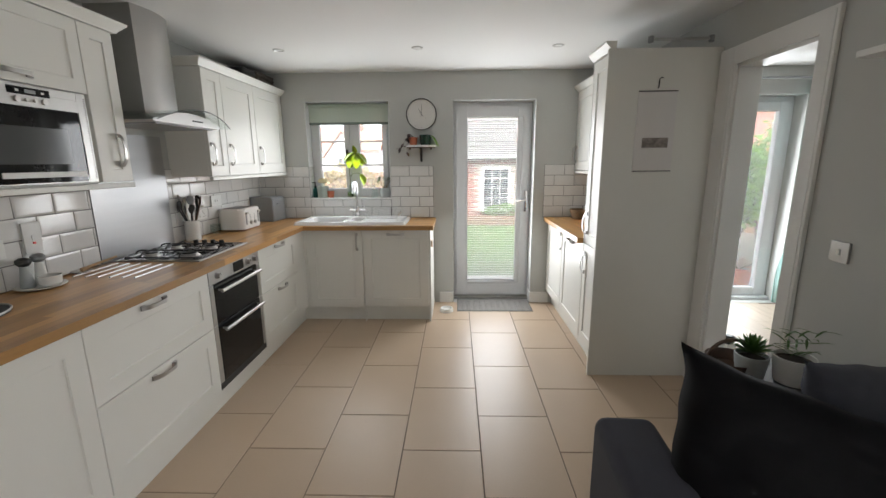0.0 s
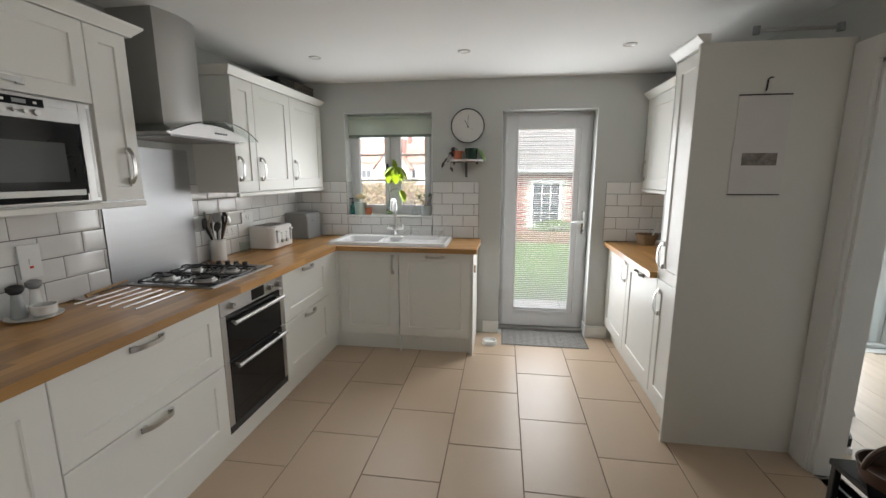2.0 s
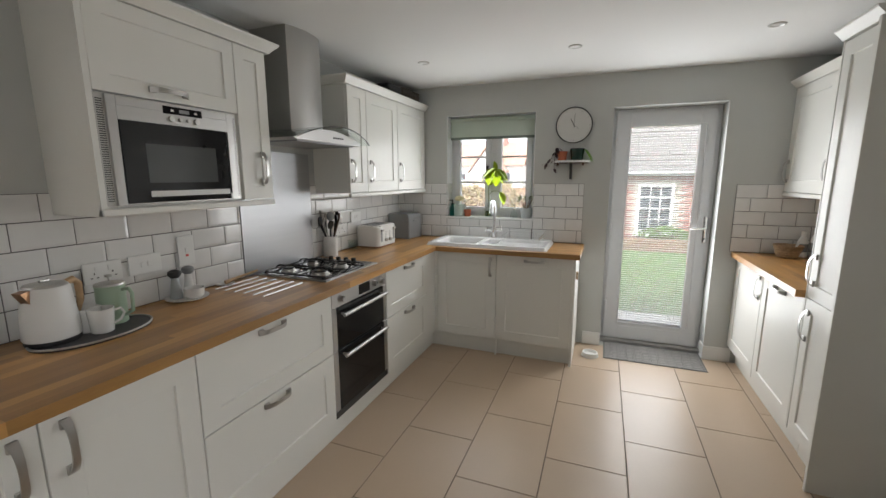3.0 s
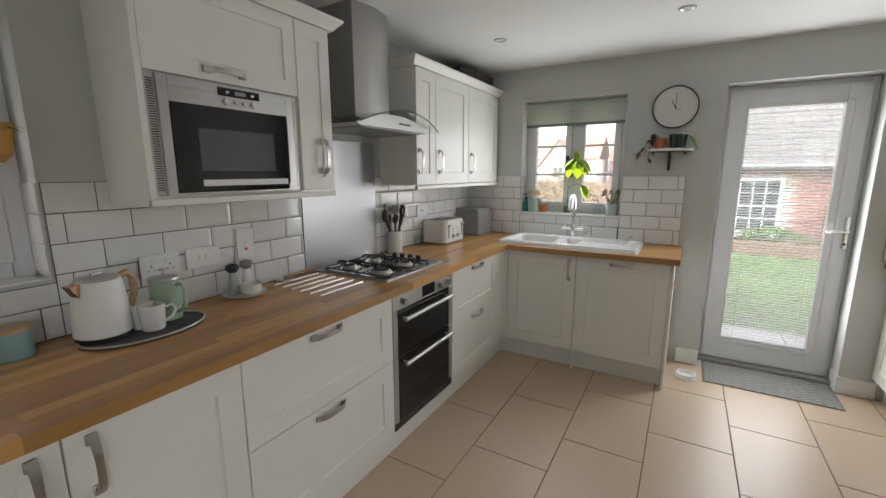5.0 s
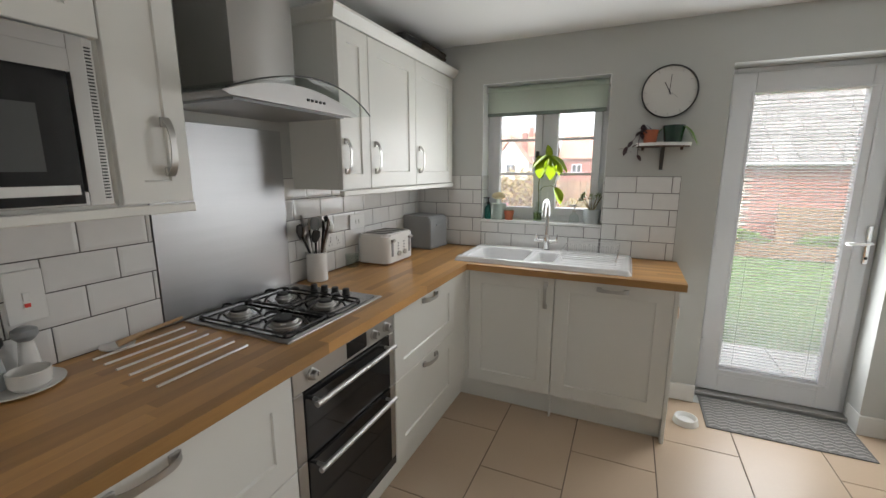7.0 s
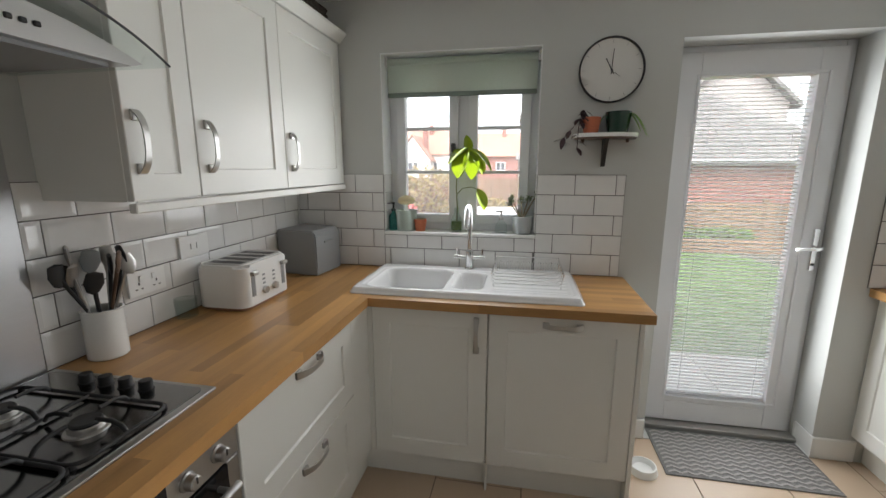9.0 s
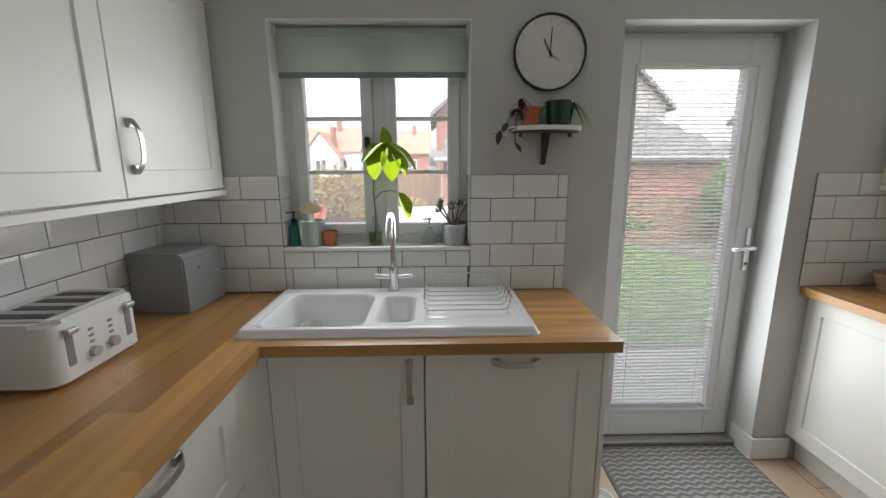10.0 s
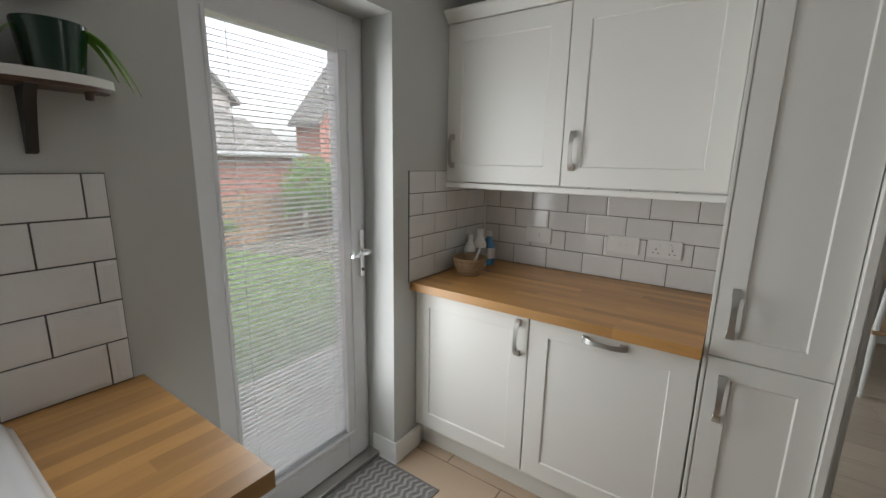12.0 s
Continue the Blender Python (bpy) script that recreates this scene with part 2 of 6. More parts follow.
structure("wall_dining_south", box(B(), EAST + 0.12, DSOUTH - 0.2, -0.2, 5.2, DSOUTH, 2.6), WALL, "plain light grey dining room end wall")
bm = box(B(), -2.27, SOUTH - 0.3, TOP, EAST + 0.12, 4.5, TOP + 0.3)
box(bm, EAST + 0.12, DSOUTH - 0.2, TOP, 5.2, 4.5, TOP + 0.3)
structure("ceiling", bm, CEIL, "smooth white painted ceiling")
FLOOR = structure("floor", box(B(), WEST, SOUTH, -0.2, EAST + 0.06, NORTH, -0.003), FGROUT, "beige stone tiled kitchen floor with dark joints")
DINING = structure("floor_dining", box(B(), EAST + 0.06, DSOUTH, -0.2, 4.9, NORTH, -0.004), FGROUT, "pale oak board floor of dining room")

# skirting boards
def skirting(x0, y0, x1, y1):
    structure("baseboard", box(B(), x0, y0, 0, x1, y1, 0.12, 0.006, 1), TRIM, "white painted skirting board", 35)


skirting(-0.10, NORTH - 0.015, DOOR[0] - 0.0, NORTH)
skirting(DOOR[1], NORTH - 0.015, 1.06, NORTH)
skirting(DOOR[0] - 0.014, NORTH - 0.015, DOOR[0] + 0.001, 4.34)
skirting(DOOR[1] - 0.001, NORTH - 0.015, DOOR[1] + 0.0, 4.34)
skirting(EAST - 0.015, SOUTH, EAST, 1.70)
skirting(1.81, NORTH - 0.015, FRENCH[0], NORTH)
skirting(FRENCH[1], NORTH - 0.015, 4.9, NORTH)
skirting(4.885, DSOUTH, 4.9, NORTH)

# door lining and architrave of the doorway to the dining room
bm = B()
box(bm, EAST - 0.004, HALLWAY[0], 0, EAST + 0.124, HALLWAY[0] + 0.03, HALLWAY[3])
box(bm, EAST - 0.004, HALLWAY[1] - 0.03, 0, EAST + 0.124, HALLWAY[1], HALLWAY[3])
box(bm, EAST - 0.004, HALLWAY[0], HALLWAY[3] - 0.03, EAST + 0.124, HALLWAY[1], HALLWAY[3])
structure("trim_lining", bm, TRIM, "white painted door lining", 35)
for sx in (EAST - 0.022, EAST + 0.12):
    bm = B()
    for y0, y1 in ((HALLWAY[0] - 0.08, HALLWAY[0] + 0.012), (HALLWAY[1] - 0.012, HALLWAY[1] + (0.136 if sx < EAST else 0.08))):
        box(bm, sx, y0, 0, sx + 0.022, y1, HALLWAY[3] + 0.09, 0.006)
        box(bm, sx - 0.004, y0 + 0.015, 0, sx + 0.026, y1 - 0.03, HALLWAY[3] + 0.075, 0.004)
    box(bm, sx, HALLWAY[0], HALLWAY[3] - 0.012, sx + 0.022, HALLWAY[1], HALLWAY[3] + 0.09, 0.006)
    structure("trim_architrave", bm, TRIM, "white painted moulded architrave", 35)


# ---- windows and doors ----
def glazing(name, parent, x0, x1, y, z0, z1, t=0.006, glass=None):
    g = part(name, box(B(), x0, y, z0, x1, y + t, z1), glass or GLASS, parent, "clear window glass", 0)
    g.visible_shadow = False
    return g


def frame_bars(bm, x0, x1, y0, y1, z0, z1, w, bevel=0.006):
    box(bm, x0, y0, z0, x0 + w, y1, z1, bevel)
    box(bm, x1 - w, y0, z0, x1, y1, z1, bevel)
    box(bm, x0 + w, y0, z0, x1 - w, y1, z0 + w, bevel)
    box(bm, x0 + w, y0, z1 - w, x1 - w, y1, z1, bevel)
    return bm


window_1 = thing("window_1", pose(0, 0, 0), "white plastic double casement window with glazing bars", "window", "", "structure")
x0, x1, z0, z1 = WIN
bm = frame_bars(B(), x0, x1, 4.335, 4.405, z0, z1, 0.045)
box(bm, -1.026, 4.335, z0 + 0.045, -0.972, 4.405, z1 - 0.045, 0.005)
part("window_frame", bm, UPVC, window_1)
for a, b in ((-1.386, -1.026), (-0.972, -0.632)):
    sash = part("sash", frame_bars(B(), a, b, 4.318, 4.375, z0 + 0.044, z1 - 0.044, 0.052, 0.004), UPVC, window_1)
    glazing("pane", sash, a + 0.045, b - 0.045, 4.35, z0 + 0.09, z1 - 0.09)
    for z in (1.707, 1.465):
        part("glazing_bar", box(B(), a + 0.05, 4.338, z - 0.009, b - 0.05, 4.366, z + 0.009, 0.003), UPVC, sash)
    hx = b - 0.026 if a < -1.1 else a + 0.026
    if a < -1.1:
        h = part("window_handle", box(B(), hx - 0.012, 4.285, 1.575, hx + 0.012, 4.32, 1.625, 0.008), BLACK, sash, "small black window handle")
# white painted reveals of the window
REVEAL = mat("white_reveal_paint", (0.80, 0.81, 0.81), 0.6, vary=0.02, scale=2, bump=0.03)
structure("window_reveal", box(B(), WIN[0], NORTH - 0.002, 1.452, WIN[0] + 0.004, 4.335, WIN[3]), REVEAL, "white painted window reveal")
structure("window_reveal", box(B(), WIN[1] - 0.004, NORTH - 0.002, 1.452, WIN[1], 4.335, WIN[3]), REVEAL, "white painted window reveal")
structure("window_reveal", box(B(), WIN[0] + 0.004, NORTH - 0.002, WIN[3] - 0.004, WIN[1] - 0.004, 4.335, WIN[3]), REVEAL, "white painted window reveal")
# sill board
structure("window_sill", box(B(), WIN[0] - 0.0, NORTH - 0.012, WIN[2] - 0.012, WIN[1], 4.336, WIN[2] + 0.006, 0.003), TRIM, "white tiled window sill", 35)

door_1 = thing("door_1", pose(0, 0, 0), "white plastic glazed garden door with blinds inside the glass", "door", "", "structure")
x0, x1, z0, z1 = DOOR
part("door_frame", frame_bars(B(), x0, x1, 4.375, 4.45, 0.0, z1, 0.045), UPVC, door_1)
leaf = part("door_leaf", frame_bars(B(), x0 + 0.03, x1 - 0.03, 4.36, 4.43, 0.035, z1 - 0.03, 0.118, 0.003), UPVC, door_1)
GL = (0.197, 0.757, 0.19, 1.935)
part("bead", frame_bars(B(), GL[0] - 0.014, GL[1] + 0.014, 4.352, 4.372, GL[2] - 0.014, GL[3] + 0.014, 0.014, 0.004), UPVC, leaf)
bm = B()
box(bm, x0 + 0.14, 4.365, 0.15, x1 - 0.14, 4.425, GL[2])
box(bm, x0 + 0.14, 4.365, GL[3], x1 - 0.14, 4.425, 1.96)
part("rail", bm, UPVC, leaf)
glazing("pane", leaf, GL[0], GL[1], 4.372, GL[2], GL[3], glass=DOORGLASS)
glazing("pane", leaf, GL[0], GL[1], 4.414, GL[2], GL[3], glass=DOORGLASS)
SLAT = thin_mat("white_blind_slat", (0.95, 0.95, 0.94), 0.4)
first = None
zs = GL[2] + 0.02
while zs < GL[3] - 0.02:
    if first is None:
        bm = B()
        prism(bm, [(-0.008, 0.0008), (0.0, 0.0026), (0.008, 0.0008), (0.008, 0.0), (0.0, 0.0016), (-0.008, 0.0)], GL[0] + 0.004, GL[1] - 0.004, "x")
        first = part("slat", bm, SLAT, leaf)
        first.matrix_basis = pose(0, 4.394, zs, 19)
    else:
        o = new("slat", first.data)
        o.parent = leaf
        o.matrix_basis = pose(0, 4.394, zs, 19)
    zs += 0.0196
part("blind_rail", box(B(), GL[0] + 0.004, 4.385, GL[2] + 0.004, GL[1] - 0.004, 4.407, GL[2] + 0.014), UPVC, leaf)
bm = B()
for k in range(64):
    zz = 0.23 + k * 0.0266
    tube(bm, [(GL[1] - 0.014, 4.384, zz), (GL[1] - 0.014, 4.384, zz + 0.014)], 0.0045, 6)
part("blind_chain", bm, NICKEL, leaf, "grey beaded blind cord")
bm = B()
for xx in (GL[0] + 0.075, GL[1] - 0.1):
    tube(bm, [(xx, 4.383, GL[2] + 0.02), (xx, 4.383, GL[3] - 0.01)], 0.0012, 5)
part("blind_cord", bm, UPVC, leaf)
hnd = part("handle_plate", box(B(), 0.803, 4.346, 0.965, 0.833, 4.362, 1.185, 0.006), CHROME, leaf, "polished chrome lever plate")
part("lever", tube(B(), [(0.818, 4.348, 1.09), (0.818, 4.30, 1.09), (0.80, 4.292, 1.088), (0.705, 4.292, 1.085)], [0.009, 0.009, 0.009, 0.007], 10), CHROME, hnd)
part("keyhole", lathe(B(), [(0.0, 0.0), (0.008, 0.0), (0.008, 0.004), (0, 0.004)], 12), BLACK, hnd).matrix_basis = pose(0.818, 4.347, 1.0, 90)
for z in (0.35, 1.05, 1.85):
    part("hinge", lathe(B(), [(0, -0.045), (0.009, -0.045), (0.009, 0.045), (0, 0.045)], 12, (x0 + 0.032, 4.35, z)), UPVC, door_1)
part("threshold", box(B(), x0, 4.30, 0.0, x1, 4.375, 0.03, 0.006), NICKEL, door_1, "grey metal threshold")

door_2 = thing("door_2", pose(0, 0, 0), "white plastic glazed french doors to the garden", "door", "", "structure")
x0, x1, z0, z1 = FRENCH
part("door_frame", frame_bars(B(), x0, x1, 4.36, 4.44, 0, z1, 0.05), UPVC, door_2)
for a, b in ((x0 + 0.05, 2.79), (2.79, x1 - 0.05)):
    lf = part("door_leaf", frame_bars(B(), a, b, 4.345, 4.42, 0.04, z1 - 0.05, 0.09, 0.01), UPVC, door_2)
    glazing("pane", lf, a + 0.085, b - 0.085, 4.385, 0.125, z1 - 0.135)
part("threshold", box(B(), x0, 4.30, 0, x1, 4.36, 0.035, 0.006), UPVC, door_2)

# unseen window, added round the opening that holds the fill lamp
window_3 = thing("window_3", pose(0, 0, 0), "unseen white plastic window added for light behind the walker", "window", "", "structure")
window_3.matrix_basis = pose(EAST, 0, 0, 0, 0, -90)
part("window_frame", frame_bars(B(), 0.4, 2.5, 0.07, 0.119, ADDEDWIN[2], ADDEDWIN[3], 0.06), UPVC, window_3)
glazing("pane", window_3, 0.45, 2.45, 0.09, ADDEDWIN[2] + 0.05, ADDEDWIN[3] - 0.05)

window_2 = thing("window_2", pose(0, 0, 0, 0, 0, 90), "white plastic side window facing a brick wall", "window", "", "structure")
y0, y1, z0, z1 = SIDEWIN
bm = frame_bars(B(), y0, y1, 2.10, 2.17, z0, z1, 0.06)
box(bm, 0.54, 2.10, z0 + 0.06, 0.60, 2.17, z1 - 0.06, 0.005)
part("window_frame", bm, UPVC, window_2)
for a, b in ((y0 + 0.06, 0.55), (0.59, y1 - 0.06)):
    for p, q in ((z0 + 0.055, 1.505), (1.505, z1 - 0.055)):
        sash = part("sash", frame_bars(B(), a - 0.004, b + 0.004, 2.085, 2.15, p, q, 0.048, 0.006), UPVC, window_2)
        glazing("pane", sash, a + 0.04, b - 0.04, 2.12, p + 0.045, q - 0.045)


# ---- kitchen cabinets: width along x, front to -y, in their own axes ----
def shaker(bm, x0, z0, x1, z1, y=0.0, stile=0.08, t=0.02, sink=0.007):
    """A panelled front whose face lies at -t before y."""
    f = y - t
    o = [(x0, z0), (x1, z0), (x1, z1), (x0, z1)]
    e = 0.0022
    i1 = [(x0 + stile, z0 + stile), (x1 - stile, z0 + stile), (x1 - stile, z1 - stile), (x0 + stile, z1 - stile)]
    i2 = [(x0 + stile + 0.004, z0 + stile + 0.004), (x1 - stile - 0.004, z0 + stile + 0.004), (x1 - stile - 0.004, z1 - stile - 0.004), (x0 + stile + 0.004, z1 - stile - 0.004)]
    o2 = [(x0 + e, z0 + e), (x1 - e, z0 + e), (x1 - e, z1 - e), (x0 + e, z1 - e)]
    rings = [[bm.verts.new((u, yy, v)) for u, v in ring] for ring, yy in ((o, y), (o, f + e), (o2, f), (i1, f), (i2, f + sink))]
    bm.faces.new(rings[0])
    bm.faces.new(rings[-1])
    for a, b in zip(rings, rings[1:]):
        for k in range(4):
            bm.faces.new((a[k], a[(k + 1) % 4], b[(k + 1) % 4], b[k]))
    return bm


def pull(parent, x, z, y, upright=False, length=0.165):
    """A bowed satin strap handle with square feet."""
    bm = B()
    n = 16
    rows = []
    for k in range(n + 1):
        u = -1 + 2 * k / n
        d = 0.004 + 0.028 * max(0.0, 1 - abs(u) ** 3.2)
        w = 0.0085 + 0.0035 * abs(u) ** 2
        p = u * length / 2
        rows.append([bm.verts.new((x + (s * w if upright else p), y - d - q, z + (p if upright else s * w))) for s, q in ((-1, 0), (1, 0), (1, 0.004), (-1, 0.004))])
    for a, b in zip(rows, rows[1:]):
        for k in range(4):
            bm.faces.new((a[k], a[(k + 1) % 4], b[(k + 1) % 4], b[k]))
    bm.faces.new(rows[0])
    bm.faces.new(rows[-1])
    for s in (-1, 1):
        c = s * (length / 2 - 0.014)
        if upright:
            box(bm, x - 0.012, y - 0.01, z + c - 0.014, x + 0.012, y, z + c + 0.014, 0.002, 1)
        else:
            box(bm, x + c - 0.014, y - 0.01, z - 0.012, x + c + 0.014, y, z + 0.012, 0.002, 1)
    return part("handle", bm, NICKEL, parent, "bowed satin nickel handle", 40)


def body(parent, w, d, z0, z1):
    return part("body", box(B(), 0, 0.0, z0, w, d, z1), CAB, parent, "", 0)


G = 0.0018


def front(parent, name, x0, z0, x1, z1, stile=0.08):
    return part(name, shaker(B(), x0 + G, z0 + G, x1 - G, z1 - G, 0.0, stile), CAB, parent, "", 20)


DT, DB, PL = 0.885, 0.145, 0.142
LEFT = lambda y: pose(-1.355, y, 0, 0, 0, 90)
BACK = lambda x: pose(x, 3.66, 0, 0, 0, 0)
RIGHT = lambda y: pose(1.05, y, 0, 0, 0, -90)

c = thing("base_cabinet", LEFT(0.43), "ivory two-door kitchen base cabinet under oak worktop", "cabinet", "kitchen base cabinets")
body(c, 0.909, 0.58, DB, DT)
d = front(c, "door", 0, DB, 0.456, DT)
pull(d, 0.40, 0.78, -0.02, True)
d = front(c, "door", 0.456, DB, 0.909, DT)
pull(d, 0.51, 0.78, -0.02, True)

for y, w, mid in ((1.34, 0.808, None), (2.758, 0.70, None)):
    c = thing("drawer_cabinet", LEFT(y), "ivory two-drawer kitchen base cabinet", "cabinet", "kitchen base cabinets")
    body(c, w, 0.58, DB, DT)
    d = front(c, "drawer", 0, 0.545, w, DT)
    pull(d, w / 2 - 0.03 * (w > 0.75), 0.855, -0.02)
    d = front(c, "drawer", 0, DB, w, 0.545)
    pull(d, w / 2 - 0.03 * (w > 0.75), 0.513, -0.02)
c = thing("corner_post", LEFT(3.458), "ivory filler panel in the kitchen corner", "cabinet")
part("panel", box(B(), 0.001, -0.018, DB, 0.20, 0.58, DT, 0.001, 1), CAB, c)

c = thing("base_cabinet", BACK(-1.333), "ivory single-door sink base cabinet", "cabinet", "kitchen base cabinets")
body(c, 0.545, 0.53, DB, 0.70)
part("front_rail", box(B(), -0.02, 0.0, 0.70, 0.545, 0.018, DT), CAB, c, "", 0)
part("corner_strip", box(B(), -0.02, -0.019, DB, 0.0185, 0.0, DT), CAB, c, "", 0)
d = front(c, "door", 0.02, DB, 0.545, DT)
pull(d, 0.497, 0.775, -0.02, True)
c = thing("dishwasher", BACK(-0.786), "built-in dishwasher behind an ivory panelled door", "dishwasher")
body(c, 0.61, 0.53, DB, 0.70)
d = front(c, "door", 0, DB, 0.61, DT)
pull(d, 0.31, 0.845, -0.02)
c = thing("end_panel", BACK(-0.176), "ivory end panel of the sink run", "panel")
part("panel", box(B(), 0, -0.022, 0.0, 0.02, 0.53, DT, 0.0015, 1), CAB, c)
structure("plinth_west", box(B(), -1.40, 0.43, 0, -1.385, 3.71, PL, 0.001, 1), CAB, "ivory plinth below base cabinets", 0)
structure("plinth_north", box(B(), -1.384, 3.695, 0, -0.178, 3.71, PL, 0.001, 1), CAB, "ivory plinth below sink cabinets", 0)
c = thing("plinth_strip", BACK(-0.79), "thin white strip hanging below the dishwasher door", "strip")
part("strip", box(B(), 0, -0.012, 0.0, 0.01, 0.034, DB), CAB, c)

c = thing("base_cabinet", RIGHT(4.198), "ivory single-door base cabinet beside the garden door", "cabinet", "kitchen base cabinets")
body(c, 0.60, 0.60, DB, DT)
d = front(c, "door", 0, DB, 0.60, DT)
pull(d, 0.555, 0.775, -0.02, True)
c = thing("washing_machine_unit", RIGHT(3.596), "built-in appliance behind an ivory panelled door", "appliance")
body(c, 0.605, 0.60, DB, DT)
d = front(c, "door", 0, DB, 0.605, DT)
pull(d, 0.30, 0.845, -0.02)
structure("plinth_east", box(B(), 1.10, 2.99, 0, 1.115, 4.198, PL, 0.001, 1), CAB, "ivory plinth below base cabinets", 0)

c = thing("tall_cabinet", RIGHT(2.975), "tall ivory larder cabinet with cornice", "cabinet")
body(c, 0.312, 0.635, DB, 2.15)
part("side_panel", box(B(), 0.313, -0.045, 0.0, 0.335, 0.638, 2.15, 0.0015, 1), CAB, c)
part("side_panel", box(B(), -0.012, -0.022, DB, 0.0, 0.638, 2.15, 0.0015, 1), CAB, c)
part("plinth", box(B(), 0, 0.045, 0.0, 0.312, 0.06, PL), CAB, c)
d = front(c, "door", 0, 0.893, 0.312, 2.135, 0.07)
pull(d, 0.05, 1.045, -0.02, True)
d = front(c, "door", 0, DB, 0.312, 0.893, 0.07)
pull(d, 0.05, 0.752, -0.02, True)


def cornice(parent, x0, x1, z, depth, ends=(True, True), name="cornice"):
    """A sloping cornice along the front of a wall cabinet, with returns at its open ends."""
    prof = [(0.0, 0.0), (-0.028, 0.0), (-0.032, 0.008), (-0.062, 0.04), (-0.064, 0.05), (0.0, 0.05)]
    bm = B()
    a = [bm.verts.new((x0 + (y if ends[0] else 0), y, z + h)) for y, h in prof]
    b = [bm.verts.new((x1 - (y if ends[1] else 0), y, z + h)) for y, h in prof]
    for k in range(len(prof)):
        bm.faces.new((a[k], a[(k + 1) % len(prof)], b[(k + 1) % len(prof)], b[k]))
    for ring, s, on in ((a, 1, ends[0]), (b, -1, ends[1])):
        if on:
            c2 = [bm.verts.new((v.co.x, depth, v.co.z)) for v in ring]
            for k in range(len(prof)):
                bm.faces.new((ring[k], ring[(k + 1) % len(prof)], c2[(k + 1) % len(prof)], c2[k]))
            bm.faces.new(c2)
        else:
            bm.faces.new(ring)
    return part(name, bm, CAB, parent, "", 25)


cornice(c, -0.012, 0.335, 2.142, 0.638, (False, False))

# wall cabinets
WLEFT = lambda y: pose(-1.68, y, 0, 0, 0, 90)
WRIGHT = lambda y: pose(1.29, y, 0, 0, 0, -90)
WB, WT = 1.402, 2.15
c = thing("wall_cabinet", WLEFT(1.29), "ivory wall cabinet housing a built-in microwave", "cabinet", "kitchen wall cabinets")
part("side_panel", box(B(), 0, -0.02, WB - 0.03, 0.02, 0.284, WT), CAB, c, "", 0)
part("bottom_panel", box(B(), 0.02, 0.0, WB - 0.022, 0.636, 0.284, WB + 0.006), CAB, c, "", 0)
part("back_panel", box(B(), 0.02, 0.27, WB + 0.006, 0.624, 0.284, 1.81), CAB, c, "", 0)
part("upper_body", box(B(), 0.02, 0.0, 1.81, 0.64, 0.284, WT), CAB, c, "", 0)
part("side_panel", box(B(), 0.624, 0.0, WB + 0.006, 0.64, 0.284, 1.81), CAB, c, "", 0)
part("side_body", box(B(), 0.64, 0, WB, 0.84, 0.284, WT), CAB, c, "", 0)
d = front(c, "door", 0.02, 1.812, 0.64, 2.14, 0.06)
pull(d, 0.30, 1.85, -0.02)
d = front(c, "door", 0.64, WB, 0.84, 2.14, 0.06)
pull(d, 0.772, 1.56, -0.02, True)
part("pelmet", box(B(), 0.0, -0.026, WB - 0.03, 0.84, 0.0, WB - 0.004, 0.003, 1), CAB, c)
cornice(c, 0.0, 0.84, 2.142, 0.284)

c = thing("wall_cabinet", WLEFT(2.865), "ivory three-door kitchen wall cabinet with cornice", "cabinet", "kitchen wall cabinets")
body(c, 1.33, 0.284, WB, WT)
for a, b, hx in ((0.0, 0.24, 0.02), (0.24, 0.74, 0.275), (0.74, 1.32, 0.775)):
    d = front(c, "door", a, WB, b, 2.14, 0.07 if b < 0.3 else 0.08)
    pull(d, hx + 0.012, 1.557, -0.02, True)
part("pelmet", box(B(), 0.0, -0.026, WB - 0.03, 1.33, 0.0, WB - 0.004, 0.003, 1), CAB, c)
cornice(c, 0.0, 1.333, 2.142, 0.284, (True, False))

c = thing("wall_cabinet", WRIGHT(4.198), "ivory two-door wall cabinet over the small worktop", "cabinet", "kitchen wall cabinets")
body(c, 1.208, 0.399, WB, WT)
for a, b, hx in ((0.0, 0.60, 0.04), (0.60, 1.208, 0.645)):
    d = front(c, "door", a, WB, b, 2.14)
    pull(d, hx, 1.552, -0.02, True)
part("pelmet", box(B(), 0.0, -0.026, WB - 0.03, 1.208, 0.0, WB - 0.004, 0.003, 1), CAB, c)
cornice(c, 0.0, 1.208, 2.142, 0.399, (False, False))

# worktops
WZ0, WZ1 = 0.886, 0.925


def worktop(label, along, a0, a1, b0, b1, hole=None, seed=1):
    """An oak block worktop of glued staves; along: the way they run; hole: (a, a, b, b) left open for a sink."""
    ob = thing("worktop", pose(0, 0, 0), label, "worktop", "oak worktops")
    rnd = random.Random(seed)
    rows = round((b1 - b0) / 0.0425)
    w = (b1 - b0) / rows
    for k in range(rows):
        p0, p1 = b0 + k * w, b0 + (k + 1) * w
        spans = [(a0, a1)]
        if hole and p1 > hole[2] and p0 < hole[3]:
            spans = [(a0, hole[0]), (hole[1], a1)]
        for s0, s1 in spans:
            at = s0
            step = rnd.uniform(0.15, 0.7)
            while at < s1 - 1e-4:
                to = min(s1, at + step)
                if s1 - to < 0.12:
                    to = s1
                if to - at > 0.02:
                    q = (at, p0, WZ0, to, p1, WZ1) if along == "x" else (p0, at, WZ0, p1, to, WZ1)
                    part("stave", box(B(), *q), OAKX if along == "x" else OAKY, ob, "", 0)
                at, step = to, rnd.uniform(0.45, 0.95)
    return ob


